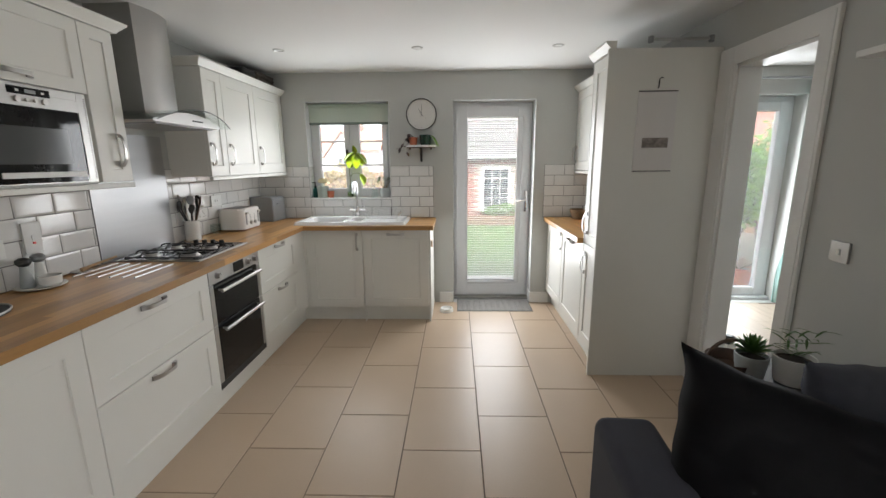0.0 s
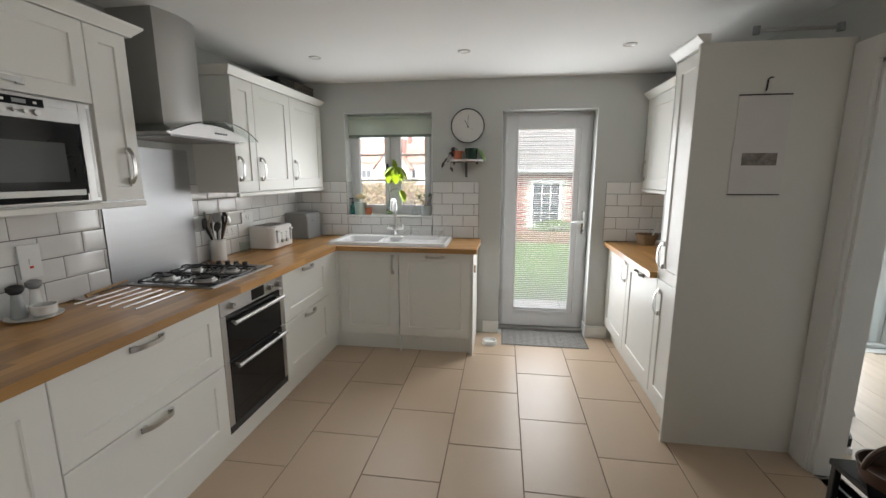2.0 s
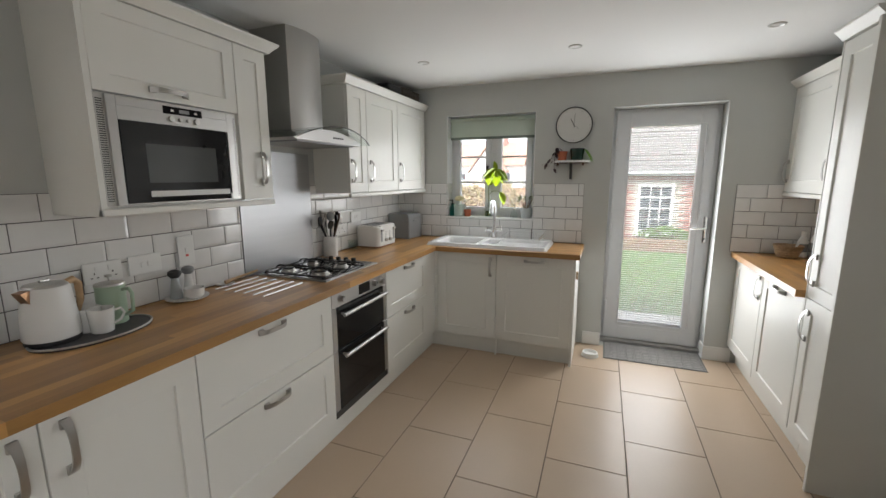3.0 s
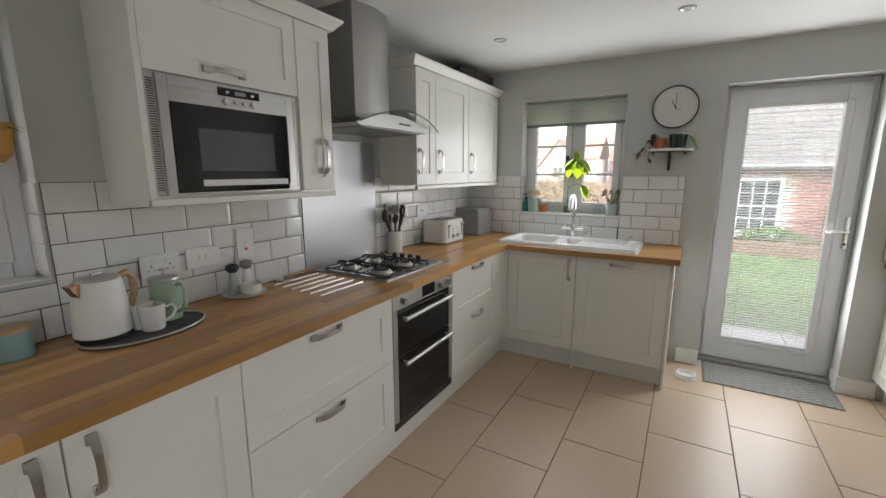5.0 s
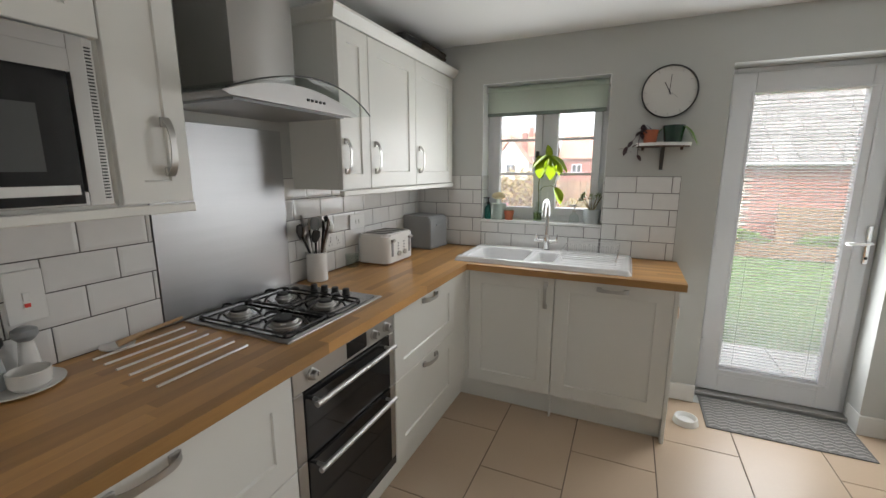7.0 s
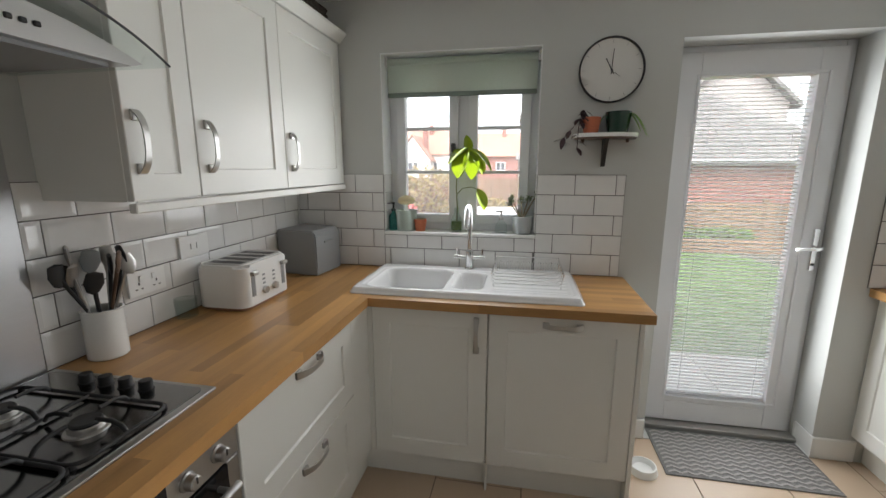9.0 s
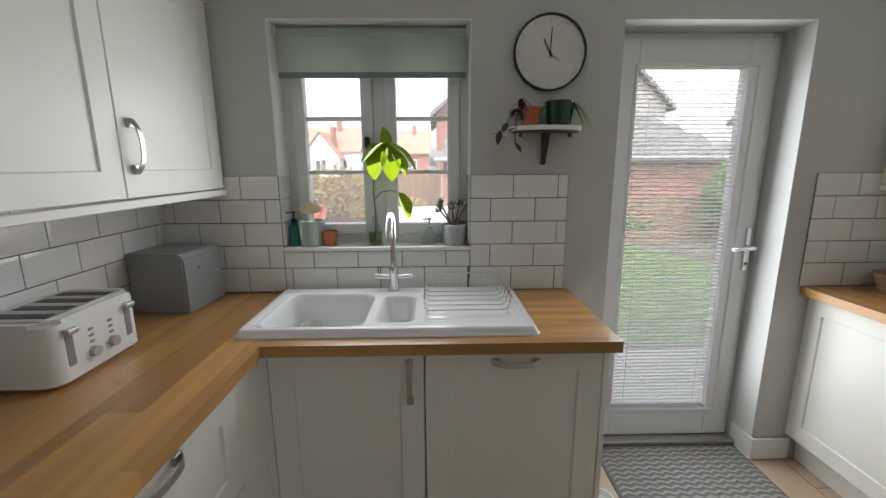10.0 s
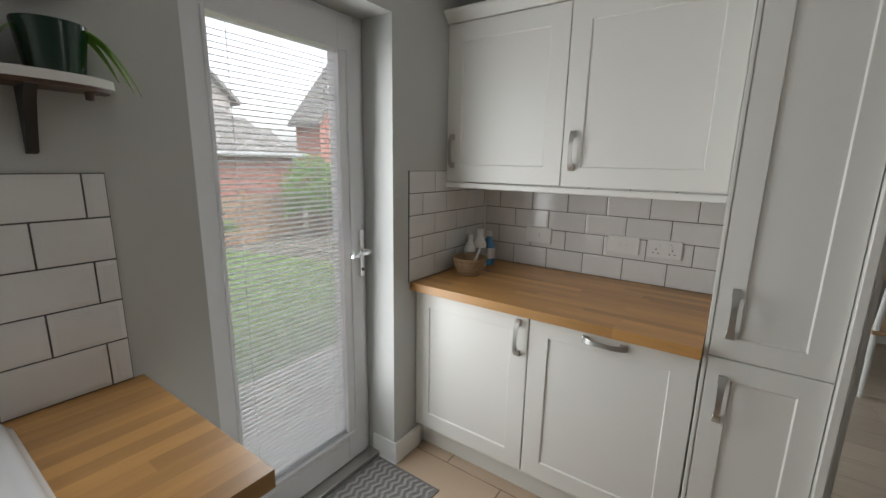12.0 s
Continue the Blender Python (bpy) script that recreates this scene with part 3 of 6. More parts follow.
SX0, SX1, SY0, SY1 = -1.435, -0.385, 3.664, 4.172
worktop("oiled oak block worktop along the tiled wall", "y", 0.42, 4.199, WEST + 0.001, -1.318, (3.695, 4.14, -1.38, -1.31), 3)
worktop("oiled oak block worktop around the white sink", "x", -1.3178, -0.128, 3.608, 4.199, (-1.31, SX1 - 0.03, SY0 + 0.03, SY1 - 0.03), 5)
worktop("oiled oak block worktop beside the larder cabinet", "y", 2.99, 4.199, 0.986, 1.689, None, 8)

# ---- more materials ----
def leaf_mat(name, base, through=0.45):
    m = mat(name, base, 0.35, vary=0.3, scale=25, bump=0.1, grain=160)
    n, l = m.node_tree.nodes, m.node_tree.links
    b = n["Principled BSDF"]
    tr, mix = n.new("ShaderNodeBsdfTranslucent"), n.new("ShaderNodeMixShader")
    tr.inputs["Color"].default_value = (min(1, base[0] * 2.2), min(1, base[1] * 2.2), base[2] * 1.2, 1)
    mix.inputs[0].default_value = through
    l.new(b.outputs[0], mix.inputs[1])
    l.new(tr.outputs[0], mix.inputs[2])
    l.new(mix.outputs[0], n["Material Output"].inputs["Surface"])
    return m


LEAF = leaf_mat("bright_green_leaf", (0.165, 0.225, 0.012), 0.4)
LEAFD = leaf_mat("dark_green_leaf", (0.05, 0.11, 0.03), 0.25)
LEAFP = leaf_mat("purple_leaf", (0.06, 0.035, 0.045), 0.2)
SUCC = leaf_mat("grey_green_succulent", (0.16, 0.2, 0.12), 0.15)
FLOWER = mat("pale_yellow_petal", (0.75, 0.65, 0.4), 0.7)
TERRA = mat("terracotta", (0.46, 0.14, 0.07), 0.75, vary=0.15, scale=20, bump=0.15)
SOIL = mat("potting_soil", (0.035, 0.025, 0.018), 0.95, vary=0.4, scale=60, bump=0.6)
SAGE = mat("sage_glazed_pot", (0.36, 0.42, 0.37), 0.4, vary=0.06)
GREYPOT = mat("grey_stoneware", (0.42, 0.45, 0.45), 0.5, vary=0.08)
DGREEN = mat("dark_green_glaze", (0.012, 0.04, 0.025), 0.18, vary=0.2)
TEALG = mat("teal_liquid_soap", (0.05, 0.35, 0.3), 0.1, transmit=0.6)
MINT = mat("mint_enamel", (0.36, 0.47, 0.35), 0.36, vary=0.03)
GREYMETAL = mat("grey_painted_metal", (0.25, 0.26, 0.265), 0.4, vary=0.05, scale=4)
SLATE = mat("dark_slate_tray", (0.05, 0.05, 0.055), 0.5, vary=0.2, scale=12)
COPPER = mat("copper_tone", (0.45, 0.26, 0.15), 0.3, 0.9, vary=0.1)
PAPER = mat("white_paper", (0.78, 0.76, 0.745), 0.8, vary=0.02)
INK = mat("black_ink", (0.03, 0.03, 0.03), 0.7)
PHOTO = mat("printed_photo", (0.25, 0.22, 0.2), 0.5, vary=0.7, scale=30)
NEON = mat("red_neon_switch", (0.8, 0.08, 0.06), 0.3)
WICKER = mat("grey_brown_wicker", (0.09, 0.075, 0.06), 0.8, vary=0.5, scale=60, bump=0.8)
STRAW = mat("woven_straw", (0.30, 0.2, 0.115), 0.8, vary=0.35, scale=70, bump=0.8)
BLUEP = mat("blue_bottle_plastic", (0.06, 0.22, 0.42), 0.3)
NAVY = mat("navy_sofa_fabric", (0.020, 0.020, 0.031), 0.9, vary=0.25, scale=14, bump=0.5, grain=400, sheen=0.06)
BLACKC = mat("black_velvet_cushion", (0.005, 0.005, 0.006), 0.7, vary=0.3, scale=8, bump=0.15, grain=200, sheen=0.0, spec=0.14)
TEALC = mat("pale_teal_curtain", (0.36, 0.55, 0.53), 0.9, vary=0.06, scale=3, bump=0.2, grain=300)
MUSTARD = mat("mustard_ceramic", (0.42, 0.22, 0.04), 0.5, vary=0.1)
CORD = mat("cotton_cord", (0.6, 0.53, 0.42), 0.9)
CANTEAL = mat("pale_blue_canister", (0.25, 0.4, 0.42), 0.35)
RUGD = mat("charcoal_mat_pile", (0.18, 0.175, 0.17), 0.95, vary=0.3, scale=90, bump=0.6, grain=500)
RUGL = mat("pale_grey_mat_pile", (0.34, 0.325, 0.31), 0.95, vary=0.2, scale=90, bump=0.6, grain=500)
LAMPGLASS = mat("frosted_lamp_face", (0.7, 0.7, 0.68), 0.4)


def blind_mat():
    m = mat("sage_blind_fabric", (0.60, 0.66, 0.59), 0.9, vary=0.04, scale=120, bump=0.15, grain=700)
    n, l = m.node_tree.nodes, m.node_tree.links
    tr, mix = n.new("ShaderNodeBsdfTranslucent"), n.new("ShaderNodeMixShader")
    tr.inputs["Color"].default_value = (0.72, 0.78, 0.71, 1)
    mix.inputs[0].default_value = 0.4
    l.new(n["Principled BSDF"].outputs[0], mix.inputs[1])
    l.new(tr.outputs[0], mix.inputs[2])
    l.new(mix.outputs[0], n["Material Output"].inputs["Surface"])
    return m


BLIND = blind_mat()


def leaf(bm, base, tip_dir, length, width, droop=0.3, n=6, fold=0.15):
    """A pointed leaf blade from its base along a direction, bending down and slightly folded."""
    d = Vector(tip_dir).normalized()
    side = d.cross(Vector((0, 0, 1)))
    side = side.normalized() if side.length > 1e-3 else Vector((1, 0, 0))
    up = side.cross(d)
    rows = []
    for k in range(n + 1):
        u = k / n
        c = Vector(base) + d * (length * u) - Vector((0, 0, 1)) * (droop * length * u * u)
        w = width / 2 * math.sin(math.pi * min(1.0, u * 0.92 + 0.06)) ** 0.75
        rows.append([bm.verts.new(c - side * w + up * w * fold), bm.verts.new(c), bm.verts.new(c + side * w + up * w * fold)])
    for a, b in zip(rows, rows[1:]):
        bm.faces.new((a[0], a[1], b[1], b[0]))
        bm.faces.new((a[1], a[2], b[2], b[1]))
    return bm


def pot(name, at, r0, r1, h, material, label, soil=True):
    ob = thing(name, pose(*at), label, "plant pot")
    part("pot", lathe(B(), [(0, 0), (r0 * 0.96, 0), (r0, 0.004), (r1, h - 0.003), (r1 * 0.985, h), (r1 * 0.9, h), (r1 * 0.88, h - 0.02), (0, h - 0.021)]), material, ob)
    if soil:
        part("soil", lathe(B(), [(0, h - 0.020), (r1 * 0.885, h - 0.019), (r1 * 0.7, h - 0.014), (0, h - 0.012)]), SOIL, ob)
    return ob


# ---- cooker hood, splashback, hob, oven, microwave ----
hood = thing("cooker_hood", pose(0, 0, 0), "steel chimney cooker hood with curved glass visor", "cooker hood")
bow = [(-1.700 + 0.028 * math.cos(radians(9 * k - 90)), 2.4925 + 0.1475 * (k / 10 - 1)) for k in range(21)]
part("chimney", prism(B(), [(WEST + 0.001, 2.345)] + bow + [(WEST + 0.001, 2.64)], 1.78, TOP), STEEL, hood, "tall steel chimney with bowed front", 25).modifiers.clear()
bm = B()
yc, hw = 2.492, 0.355
arc = [(yc + hw * 0.93 * (k / 12 - 1), 1.716 + 0.072 * (1 - (0.93 * (k / 12 - 1)) ** 2)) for k in range(25)]
lower = [(yc + hw * 0.93 * (1 - k / 12), 1.716) for k in range(1, 24)]
prism(bm, arc + lower, WEST + 0.001, -1.535, "x")
part("fascia", bm, STEEL, hood, "", 25)
part("filter", box(B(), WEST + 0.04, 2.22, 1.708, -1.56, 2.76, 1.717), GREYMETAL, hood, "dark grease filter")
for k in range(5):
    part("button", box(B(), -1.537, 2.515 + k * 0.022, 1.742, -1.530, 2.527 + k * 0.022, 1.752, 0.002, 1), BLACK, hood)


def visor(bm, lo, hi):
    cols = []
    for k in range(33):
        u = -1 + k / 16
        z = 1.722 + 0.078 * (1 - u * u)
        xf = -1.452 - 0.035 * u * u
        cols.append([bm.verts.new((xx, yc + hw * 1.0 * u, z + zz)) for xx, zz in ((WEST + 0.002, lo), (xf, lo), (xf, hi), (WEST + 0.002, hi))])
    for a, b in zip(cols, cols[1:]):
        for q in range(4):
            bm.faces.new((a[q], a[(q + 1) % 4], b[(q + 1) % 4], b[q]))
    bm.faces.new(cols[0])
    bm.faces.new(cols[-1])
    return bm


vis = part("visor", visor(B(), 0.0, 0.005), CLEAR, hood, "curved clear glass visor", 30)
vis.visible_shadow = False
part("visor_edge", tube(B(), [(-1.451 - 0.035 * (-1 + k / 16) ** 2, yc + hw * (-1 + k / 16), 1.7245 + 0.078 * (1 - (-1 + k / 16) ** 2)) for k in range(33)], 0.0028, 6), BLACK, hood, "dark polished glass edge")
tagged(part("splashback", box(B(), WEST + 0.001, 2.17, 0.927, WEST + 0.011, 2.795, 1.672, 0.001, 1), SPLASH), "brushed steel splashback behind the gas hob", "splashback")

hob = thing("gas_hob", pose(-1.945, 2.235, 0.925), "steel four-burner gas hob with black pan supports", "hob")
part("plate", box(B(), 0, 0, 0, 0.518, 0.575, 0.008, 0.003), STEEL, hob)
# base colour darkened for the dim room that the polished steel reflects
HOBTOP = mat("hob_steel_dark_reflection", (0.27, 0.265, 0.26), 0.16, 1.0, vary=0.08, scale=5)
part("cooktop", prism(B(), rounded(0.482, 0.540, 0.02, 5, 0.257, 0.288), 0.008, 0.0105), HOBTOP, hob, "polished hob surface with a dark reflection in its colour")
for bx, by, br in ((0.14, 0.13, 0.038), (0.14, 0.36, 0.03), (0.375, 0.13, 0.05), (0.375, 0.36, 0.034)):
    bn = part("burner", lathe(B(), [(0, 0.009), (br * 1.25, 0.009), (br * 1.2, 0.014), (br, 0.016), (br, 0.024), (br * 0.96, 0.027), (0, 0.028)], 28, (bx, by, 0)), NICKEL, hob)
    part("burner_cap", lathe(B(), [(0, 0.027), (br * 0.86, 0.027), (br * 0.9, 0.031), (br * 0.8, 0.035), (0, 0.036)], 28, (bx, by, 0)), IRON, bn)
for gy in (0.03, 0.25):
    bm = B()
    rim = rounded(0.45, 0.212, 0.03, 5, 0.26, gy + 0.107)
    tube(bm, [(x, y, 0.019) for x, y in rim], 0.0046, 8, True)
    tube(bm, [(0.2575, gy, 0.019), (0.2575, gy + 0.213, 0.019)], 0.0042, 8)
    for cx in (0.14, 0.375):
        c0 = Vector((cx, gy + 0.107, 0))
        for dx, dy, run in ((1, 0, 0.108), (-1, 0, 0.108), (0, 1, 0.104), (0, -1, 0.104)):
            d = Vector((dx, dy, 0))
            tube(bm, [c0 + d * run + Vector((0, 0, 0.019)), c0 + d * (run - 0.012) + Vector((0, 0, 0.034)), c0 + d * 0.072 + Vector((0, 0, 0.042)), c0 + d * 0.034 + Vector((0, 0, 0.042))], [0.0045, 0.005, 0.0052, 0.0045], 8)
    for px, py in ((0.05, gy + 0.004), (0.47, gy + 0.004), (0.05, gy + 0.21), (0.47, gy + 0.21)):
        lathe(bm, [(0, 0.0105), (0.008, 0.0105), (0.007, 0.019), (0, 0.019)], 10, (px, py, 0))
    part("pan_support", bm, IRON, hob, "black cast iron pan support", 50)
for k in range(4):
    kn = part("knob", lathe(B(), [(0, 0.009), (0.019, 0.009), (0.019, 0.012), (0.0165, 0.014), (0.0155, 0.034), (0.014, 0.036), (0, 0.036)], 20, (0.17 + 0.062 * k, 0.525, 0)), BLACK, hob)

oven = thing("double_oven", LEFT(2.15), "built-in steel and black glass double oven", "oven")
part("body", box(B(), 0.002, 0.0, DB, 0.604, 0.56, DT), STEEL, oven, "", 0)
part("control_panel", box(B(), 0.002, -0.02, 0.800, 0.604, 0.0, DT, 0.002, 1), STEEL, oven)
part("display", box(B(), 0.27, -0.0215, 0.812, 0.395, -0.019, 0.873), BLACKGLASS, oven)
for kx in (0.085, 0.445, 0.535):
    kn = part("knob", lathe(B(), [(0, 0), (0.021, 0), (0.021, 0.004), (0.017, 0.007), (0.016, 0.024), (0.013, 0.027), (0, 0.027)], 24), STEEL, oven)
    kn.matrix_basis = pose(kx, -0.02, 0.842, 90)
    part("pointer", box(B(), kx - 0.002, -0.048, 0.842, kx + 0.002, -0.0465, 0.857), BLACK, kn).matrix_parent_inverse = kn.matrix_basis.inverted()
for z0, z1, hz in ((0.556, 0.795, 0.755), (0.19, 0.548, 0.515)):
    dr = part("oven_door", box(B(), 0.045, -0.022, z0, 0.562, -0.001, z1, 0.003), BLACKGLASS, oven, "black glass oven door")
    part("door_trim", box(B(), 0.002, -0.018, z0 - 0.004, 0.044, 0.0, z1, 0.002, 1), STEEL, oven)
    part("door_trim", box(B(), 0.563, -0.018, z0 - 0.004, 0.604, 0.0, z1, 0.002, 1), STEEL, oven)
    bm = tube(B(), [(0.06, -0.058, hz), (0.55, -0.058, hz)], 0.0105, 12)
    for hx in (0.085, 0.525):
        tube(bm, [(hx, -0.02, hz), (hx, -0.056, hz)], 0.007, 8)
    part("handle", bm, STEEL, dr, "round steel bar handle")
part("bottom_trim", box(B(), 0.002, -0.018, DB, 0.604, 0.0, 0.186, 0.002, 1), BLACK, oven)

mw = thing("microwave", WLEFT(1.29), "built-in steel microwave with black glass door", "microwave")
part("body", box(B(), 0.022, 0.004, 1.409, 0.622, 0.262, 1.807), STEEL, mw, "", 0)
bm = frame_bars(B(), 0.055, 0.598, -0.026, 0.004, 1.409, 1.807, 0.034, 0.002)
box(bm, 0.089, -0.026, 1.722, 0.564, 0.004, 1.773)
part("front_frame", bm, STEEL, mw)
for a, b in ((0.022, 0.055), (0.598, 0.622)):
    v = part("vent_strip", box(B(), a, -0.016, 1.409, b, 0.004, 1.807, 0.001, 1), NICKEL, mw, "perforated side vent strip")
    bm = B()
    for k in range(46):
        box(bm, a + 0.006, -0.0185, 1.425 + k * 0.008, b - 0.006, -0.0155, 1.4285 + k * 0.008)
    tagged(part("vent_grille", bm, BLACK, v, "", 0), "", "", "", "stuff")
md = part("oven_door", box(B(), 0.089, -0.030, 1.415, 0.555, 0.004, 1.722, 0.002, 1), BLACKGLASS, mw, "black glass microwave door")
part("viewing_window", box(B(), 0.175, -0.0312, 1.492, 0.487, -0.0295, 1.642), mat("grey_tinted_glass", (0.07, 0.075, 0.075), 0.12, vary=0.05), md)
part("door_strip", box(B(), 0.175, -0.034, 1.437, 0.545, -0.029, 1.460, 0.001, 1), WHITEPLASTIC, md, "pale steel door grip")
part("display", box(B(), 0.262, -0.0278, 1.766, 0.435, -0.0255, 1.796), BLACKGLASS, mw)
for k, kx in enumerate((0.292, 0.33, 0.365, 0.405)):
    kr = 0.012 if k in (0, 3) else 0.007
    kn = part("knob", lathe(B(), [(0, 0), (kr, 0), (kr * 0.95, 0.01), (0, 0.011)], 18), NICKEL, mw)
    kn.matrix_basis = pose(kx, -0.026, 1.747, 90)
for kx in (0.30, 0.405):
    part("symbol", box(B(), kx - 0.006, -0.0286, 1.777, kx + 0.006, -0.0277, 1.785), PAPER, mw)
part("readout", box(B(), 0.33, -0.0286, 1.774, 0.375, -0.0277, 1.788), GREYMETAL, mw)


# ---- sink, tap, rack ----
def rbox(x, y, x0, x1, y0, y1, r):
    """Signed distance into a rounded rectangle (positive inside)."""
    dx, dy = max(x0 + r - x, x - x1 + r, 0.0), max(y0 + r - y, y - y1 + r, 0.0)
    inner = min(x - x0, x1 - x, y - y0, y1 - y)
    return r - math.hypot(dx, dy) if (dx > 0 and dy > 0) else inner


def smooth(u):
    u = max(0.0, min(1.0, u))
    return u * u * (3 - 2 * u)


sink = thing("kitchen_sink", pose(0, 0, 0.925), "white ceramic one-and-a-half bowl sink with drainer", "sink")


def sink_height(x, y):
    edge = rbox(x, y, SX0, SX1, SY0, SY1, 0.03)
    z = 0.004 + 0.024 * smooth(edge / 0.02)
    tray = rbox(x, y, SX0 + 0.04, SX1 - 0.03, SY0 + 0.045, SY1 - 0.085, 0.04)
    z -= 0.004 * smooth(tray / 0.012)
    main = rbox(x, y, -1.372, -1.0, 3.702, 4.085, 0.06)
    half = rbox(x, y, -0.968, -0.822, 3.745, 4.06, 0.045)
    z -= 0.185 * smooth(main / 0.045) + 0.11 * smooth(half / 0.035)
    dr = rbox(x, y, -0.79, -0.43, 3.735, 4.07, 0.03)
    if dr > 0:
        z -= 0.003 * smooth(dr / 0.02) + 0.002 * (0.5 + 0.5 * math.cos((y - 3.74) * 2 * math.pi / 0.05)) * smooth(dr / 0.03)
    return z


bm = B()
nx, ny = 190, 96
grid = [[None] * (ny + 1) for _ in range(nx + 1)]
for i in range(nx + 1):
    for j in range(ny + 1):
        x, y = SX0 + (SX1 - SX0) * i / nx, SY0 + (SY1 - SY0) * j / ny
        e = rbox(x, y, SX0, SX1, SY0, SY1, 0.03)
        if e < 0:
            cx, cy = min(max(x, SX0 + 0.03), SX1 - 0.03), min(max(y, SY0 + 0.03), SY1 - 0.03)
            q = Vector((x - cx, y - cy)).normalized() * 0.03
            x, y = cx + q.x, cy + q.y
        grid[i][j] = bm.verts.new((x, y, sink_height(x, y)))
for i in range(nx):
    for j in range(ny):
        bm.faces.new((grid[i][j], grid[i + 1][j], grid[i + 1][j + 1], grid[i][j + 1]))
part("basin", bm, CERAMIC, sink, "", 60)
bm = B()
prism(bm, rounded(SX1 - SX0, SY1 - SY0, 0.03, 6, (SX0 + SX1) / 2, (SY0 + SY1) / 2), 0.0, 0.0042)
bmesh.ops.delete(bm, geom=[f for f in bm.faces if abs(f.normal.z) > 0.9 or len(f.verts) > 4], context="FACES_ONLY")
part("rim_edge", bm, CERAMIC, sink)
for wx, wy, wz in ((-1.18, 3.91, -0.166), (-0.897, 3.925, -0.091)):
    part("waste", lathe(B(), [(0, 0.002), (0.03, 0.002), (0.034, 0.0), (0.036, -0.003)], 24, (wx, wy, wz)), CHROME, sink, "round chrome sink waste")
part("overflow", lathe(B(), [(0, 0), (0.011, 0), (0.011, 0.004), (0, 0.004)], 18), BLACK, sink).matrix_basis = pose(-1.351, 3.80, -0.045, 0, 70, 0)

tap = thing("mixer_tap", pose(-0.93, 4.125, 0.951), "chrome swan-neck mixer tap with cross levers", "tap")
part("base", lathe(B(), [(0, 0), (0.028, 0), (0.027, 0.006), (0.021, 0.012), (0.021, 0.095), (0.017, 0.105), (0, 0.106)], 24), CHROME, tap)
neck = [(0, 0, 0.10), (0, 0, 0.255)] + [(0, -0.068 + 0.068 * math.cos(radians(a)), 0.275 + 0.068 * math.sin(radians(a))) for a in range(0, 181, 15)] + [(0, -0.137, 0.24)]
part("spout", tube(B(), neck, 0.0125, 14), CHROME, tap)
for s in (-1, 1):
    ar = part("lever", tube(B(), [(0, 0, 0.06), (s * 0.082, 0, 0.066)], 0.0105, 12), CHROME, tap)
    part("lever_tip", tube(B(), [(s * 0.068, 0, 0.066), (s * 0.07, 0.0, 0.112)], [0.006, 0.0045], 10), CHROME, ar)

rack = thing("dish_rack", pose(-0.80, 3.80, 0.945), "chrome wire dish rack on the draining board", "dish rack")
for k in range(5):
    y, w = 0.02 + k * 0.058, 0.335
    part("wire", tube(B(), [(0.01, y, 0.07), (0.012, y, 0.028), (0.025, y - 0.002, 0.02), (w - 0.025, y - 0.002, 0.02), (w - 0.008, y, 0.03), (w, y, 0.075)], 0.0022, 6), CHROME, rack)
for x, z in ((0.012, 0.07), (0.335, 0.075)):
    part("side_wire", tube(B(), [(x, 0.0, z), (x, 0.32, z)], 0.003, 6), CHROME, rack)
part("back_wire", tube(B(), [(0.012, 0.315, 0.02), (0.012, 0.315, 0.085), (0.335, 0.315, 0.085), (0.335, 0.315, 0.02)], 0.003, 6), CHROME, rack)
for k in range(11):
    x = 0.035 + k * 0.028
    part("prong", tube(B(), [(x, 0.285, 0.02), (x, 0.28, 0.066), (x + 0.006, 0.278, 0.071), (x + 0.012, 0.28, 0.066), (x + 0.012, 0.285, 0.02)], 0.0018, 5), CHROME, rack)
for x in (0.02, 0.325):
    for y in (0.02, 0.3):
        part("foot", tube(B(), [(x, y, 0.0), (x, y, 0.03)], 0.004, 6), CHROME, rack)
caddy = thing("sink_caddy", pose(-1.262, 4.0, 0.7655, 0, 0, 12), "white plastic tub standing in the sink bowl", "tub")
part("tub", lathe(B(), [(0, 0), (0.043, 0), (0.046, 0.004), (0.052, 0.074), (0.054, 0.078), (0.052, 0.079), (0.049, 0.074), (0.042, 0.006), (0, 0.005)], 28), WHITEPLASTIC, caddy)

# ---- window things ----
bl = thing("roller_blind", pose(0, 0, 0), "sage green roller blind drawn a little way down", "blind")
part("fabric", box(B(), -1.412, 4.262, 1.888, -0.607, 4.2635, 2.05), BLIND, bl)
part("roll", tube(B(), [(-1.412, 4.272, 2.052), (-0.607, 4.272, 2.052)], 0.02, 16), BLIND, bl)
part("hem_bar", box(B(), -1.412, 4.257, 1.868, -0.607, 4.269, 1.892, 0.003), mat("sage_hem", (0.2, 0.24, 0.21), 0.8), bl)
for x in (-1.424, -0.604):
    part("bracket", box(B(), x, 4.25, 2.03, x + 0.012, 4.30, 2.084, 0.002), WHITEPLASTIC, bl)
SILL = WIN[2] + 0.006
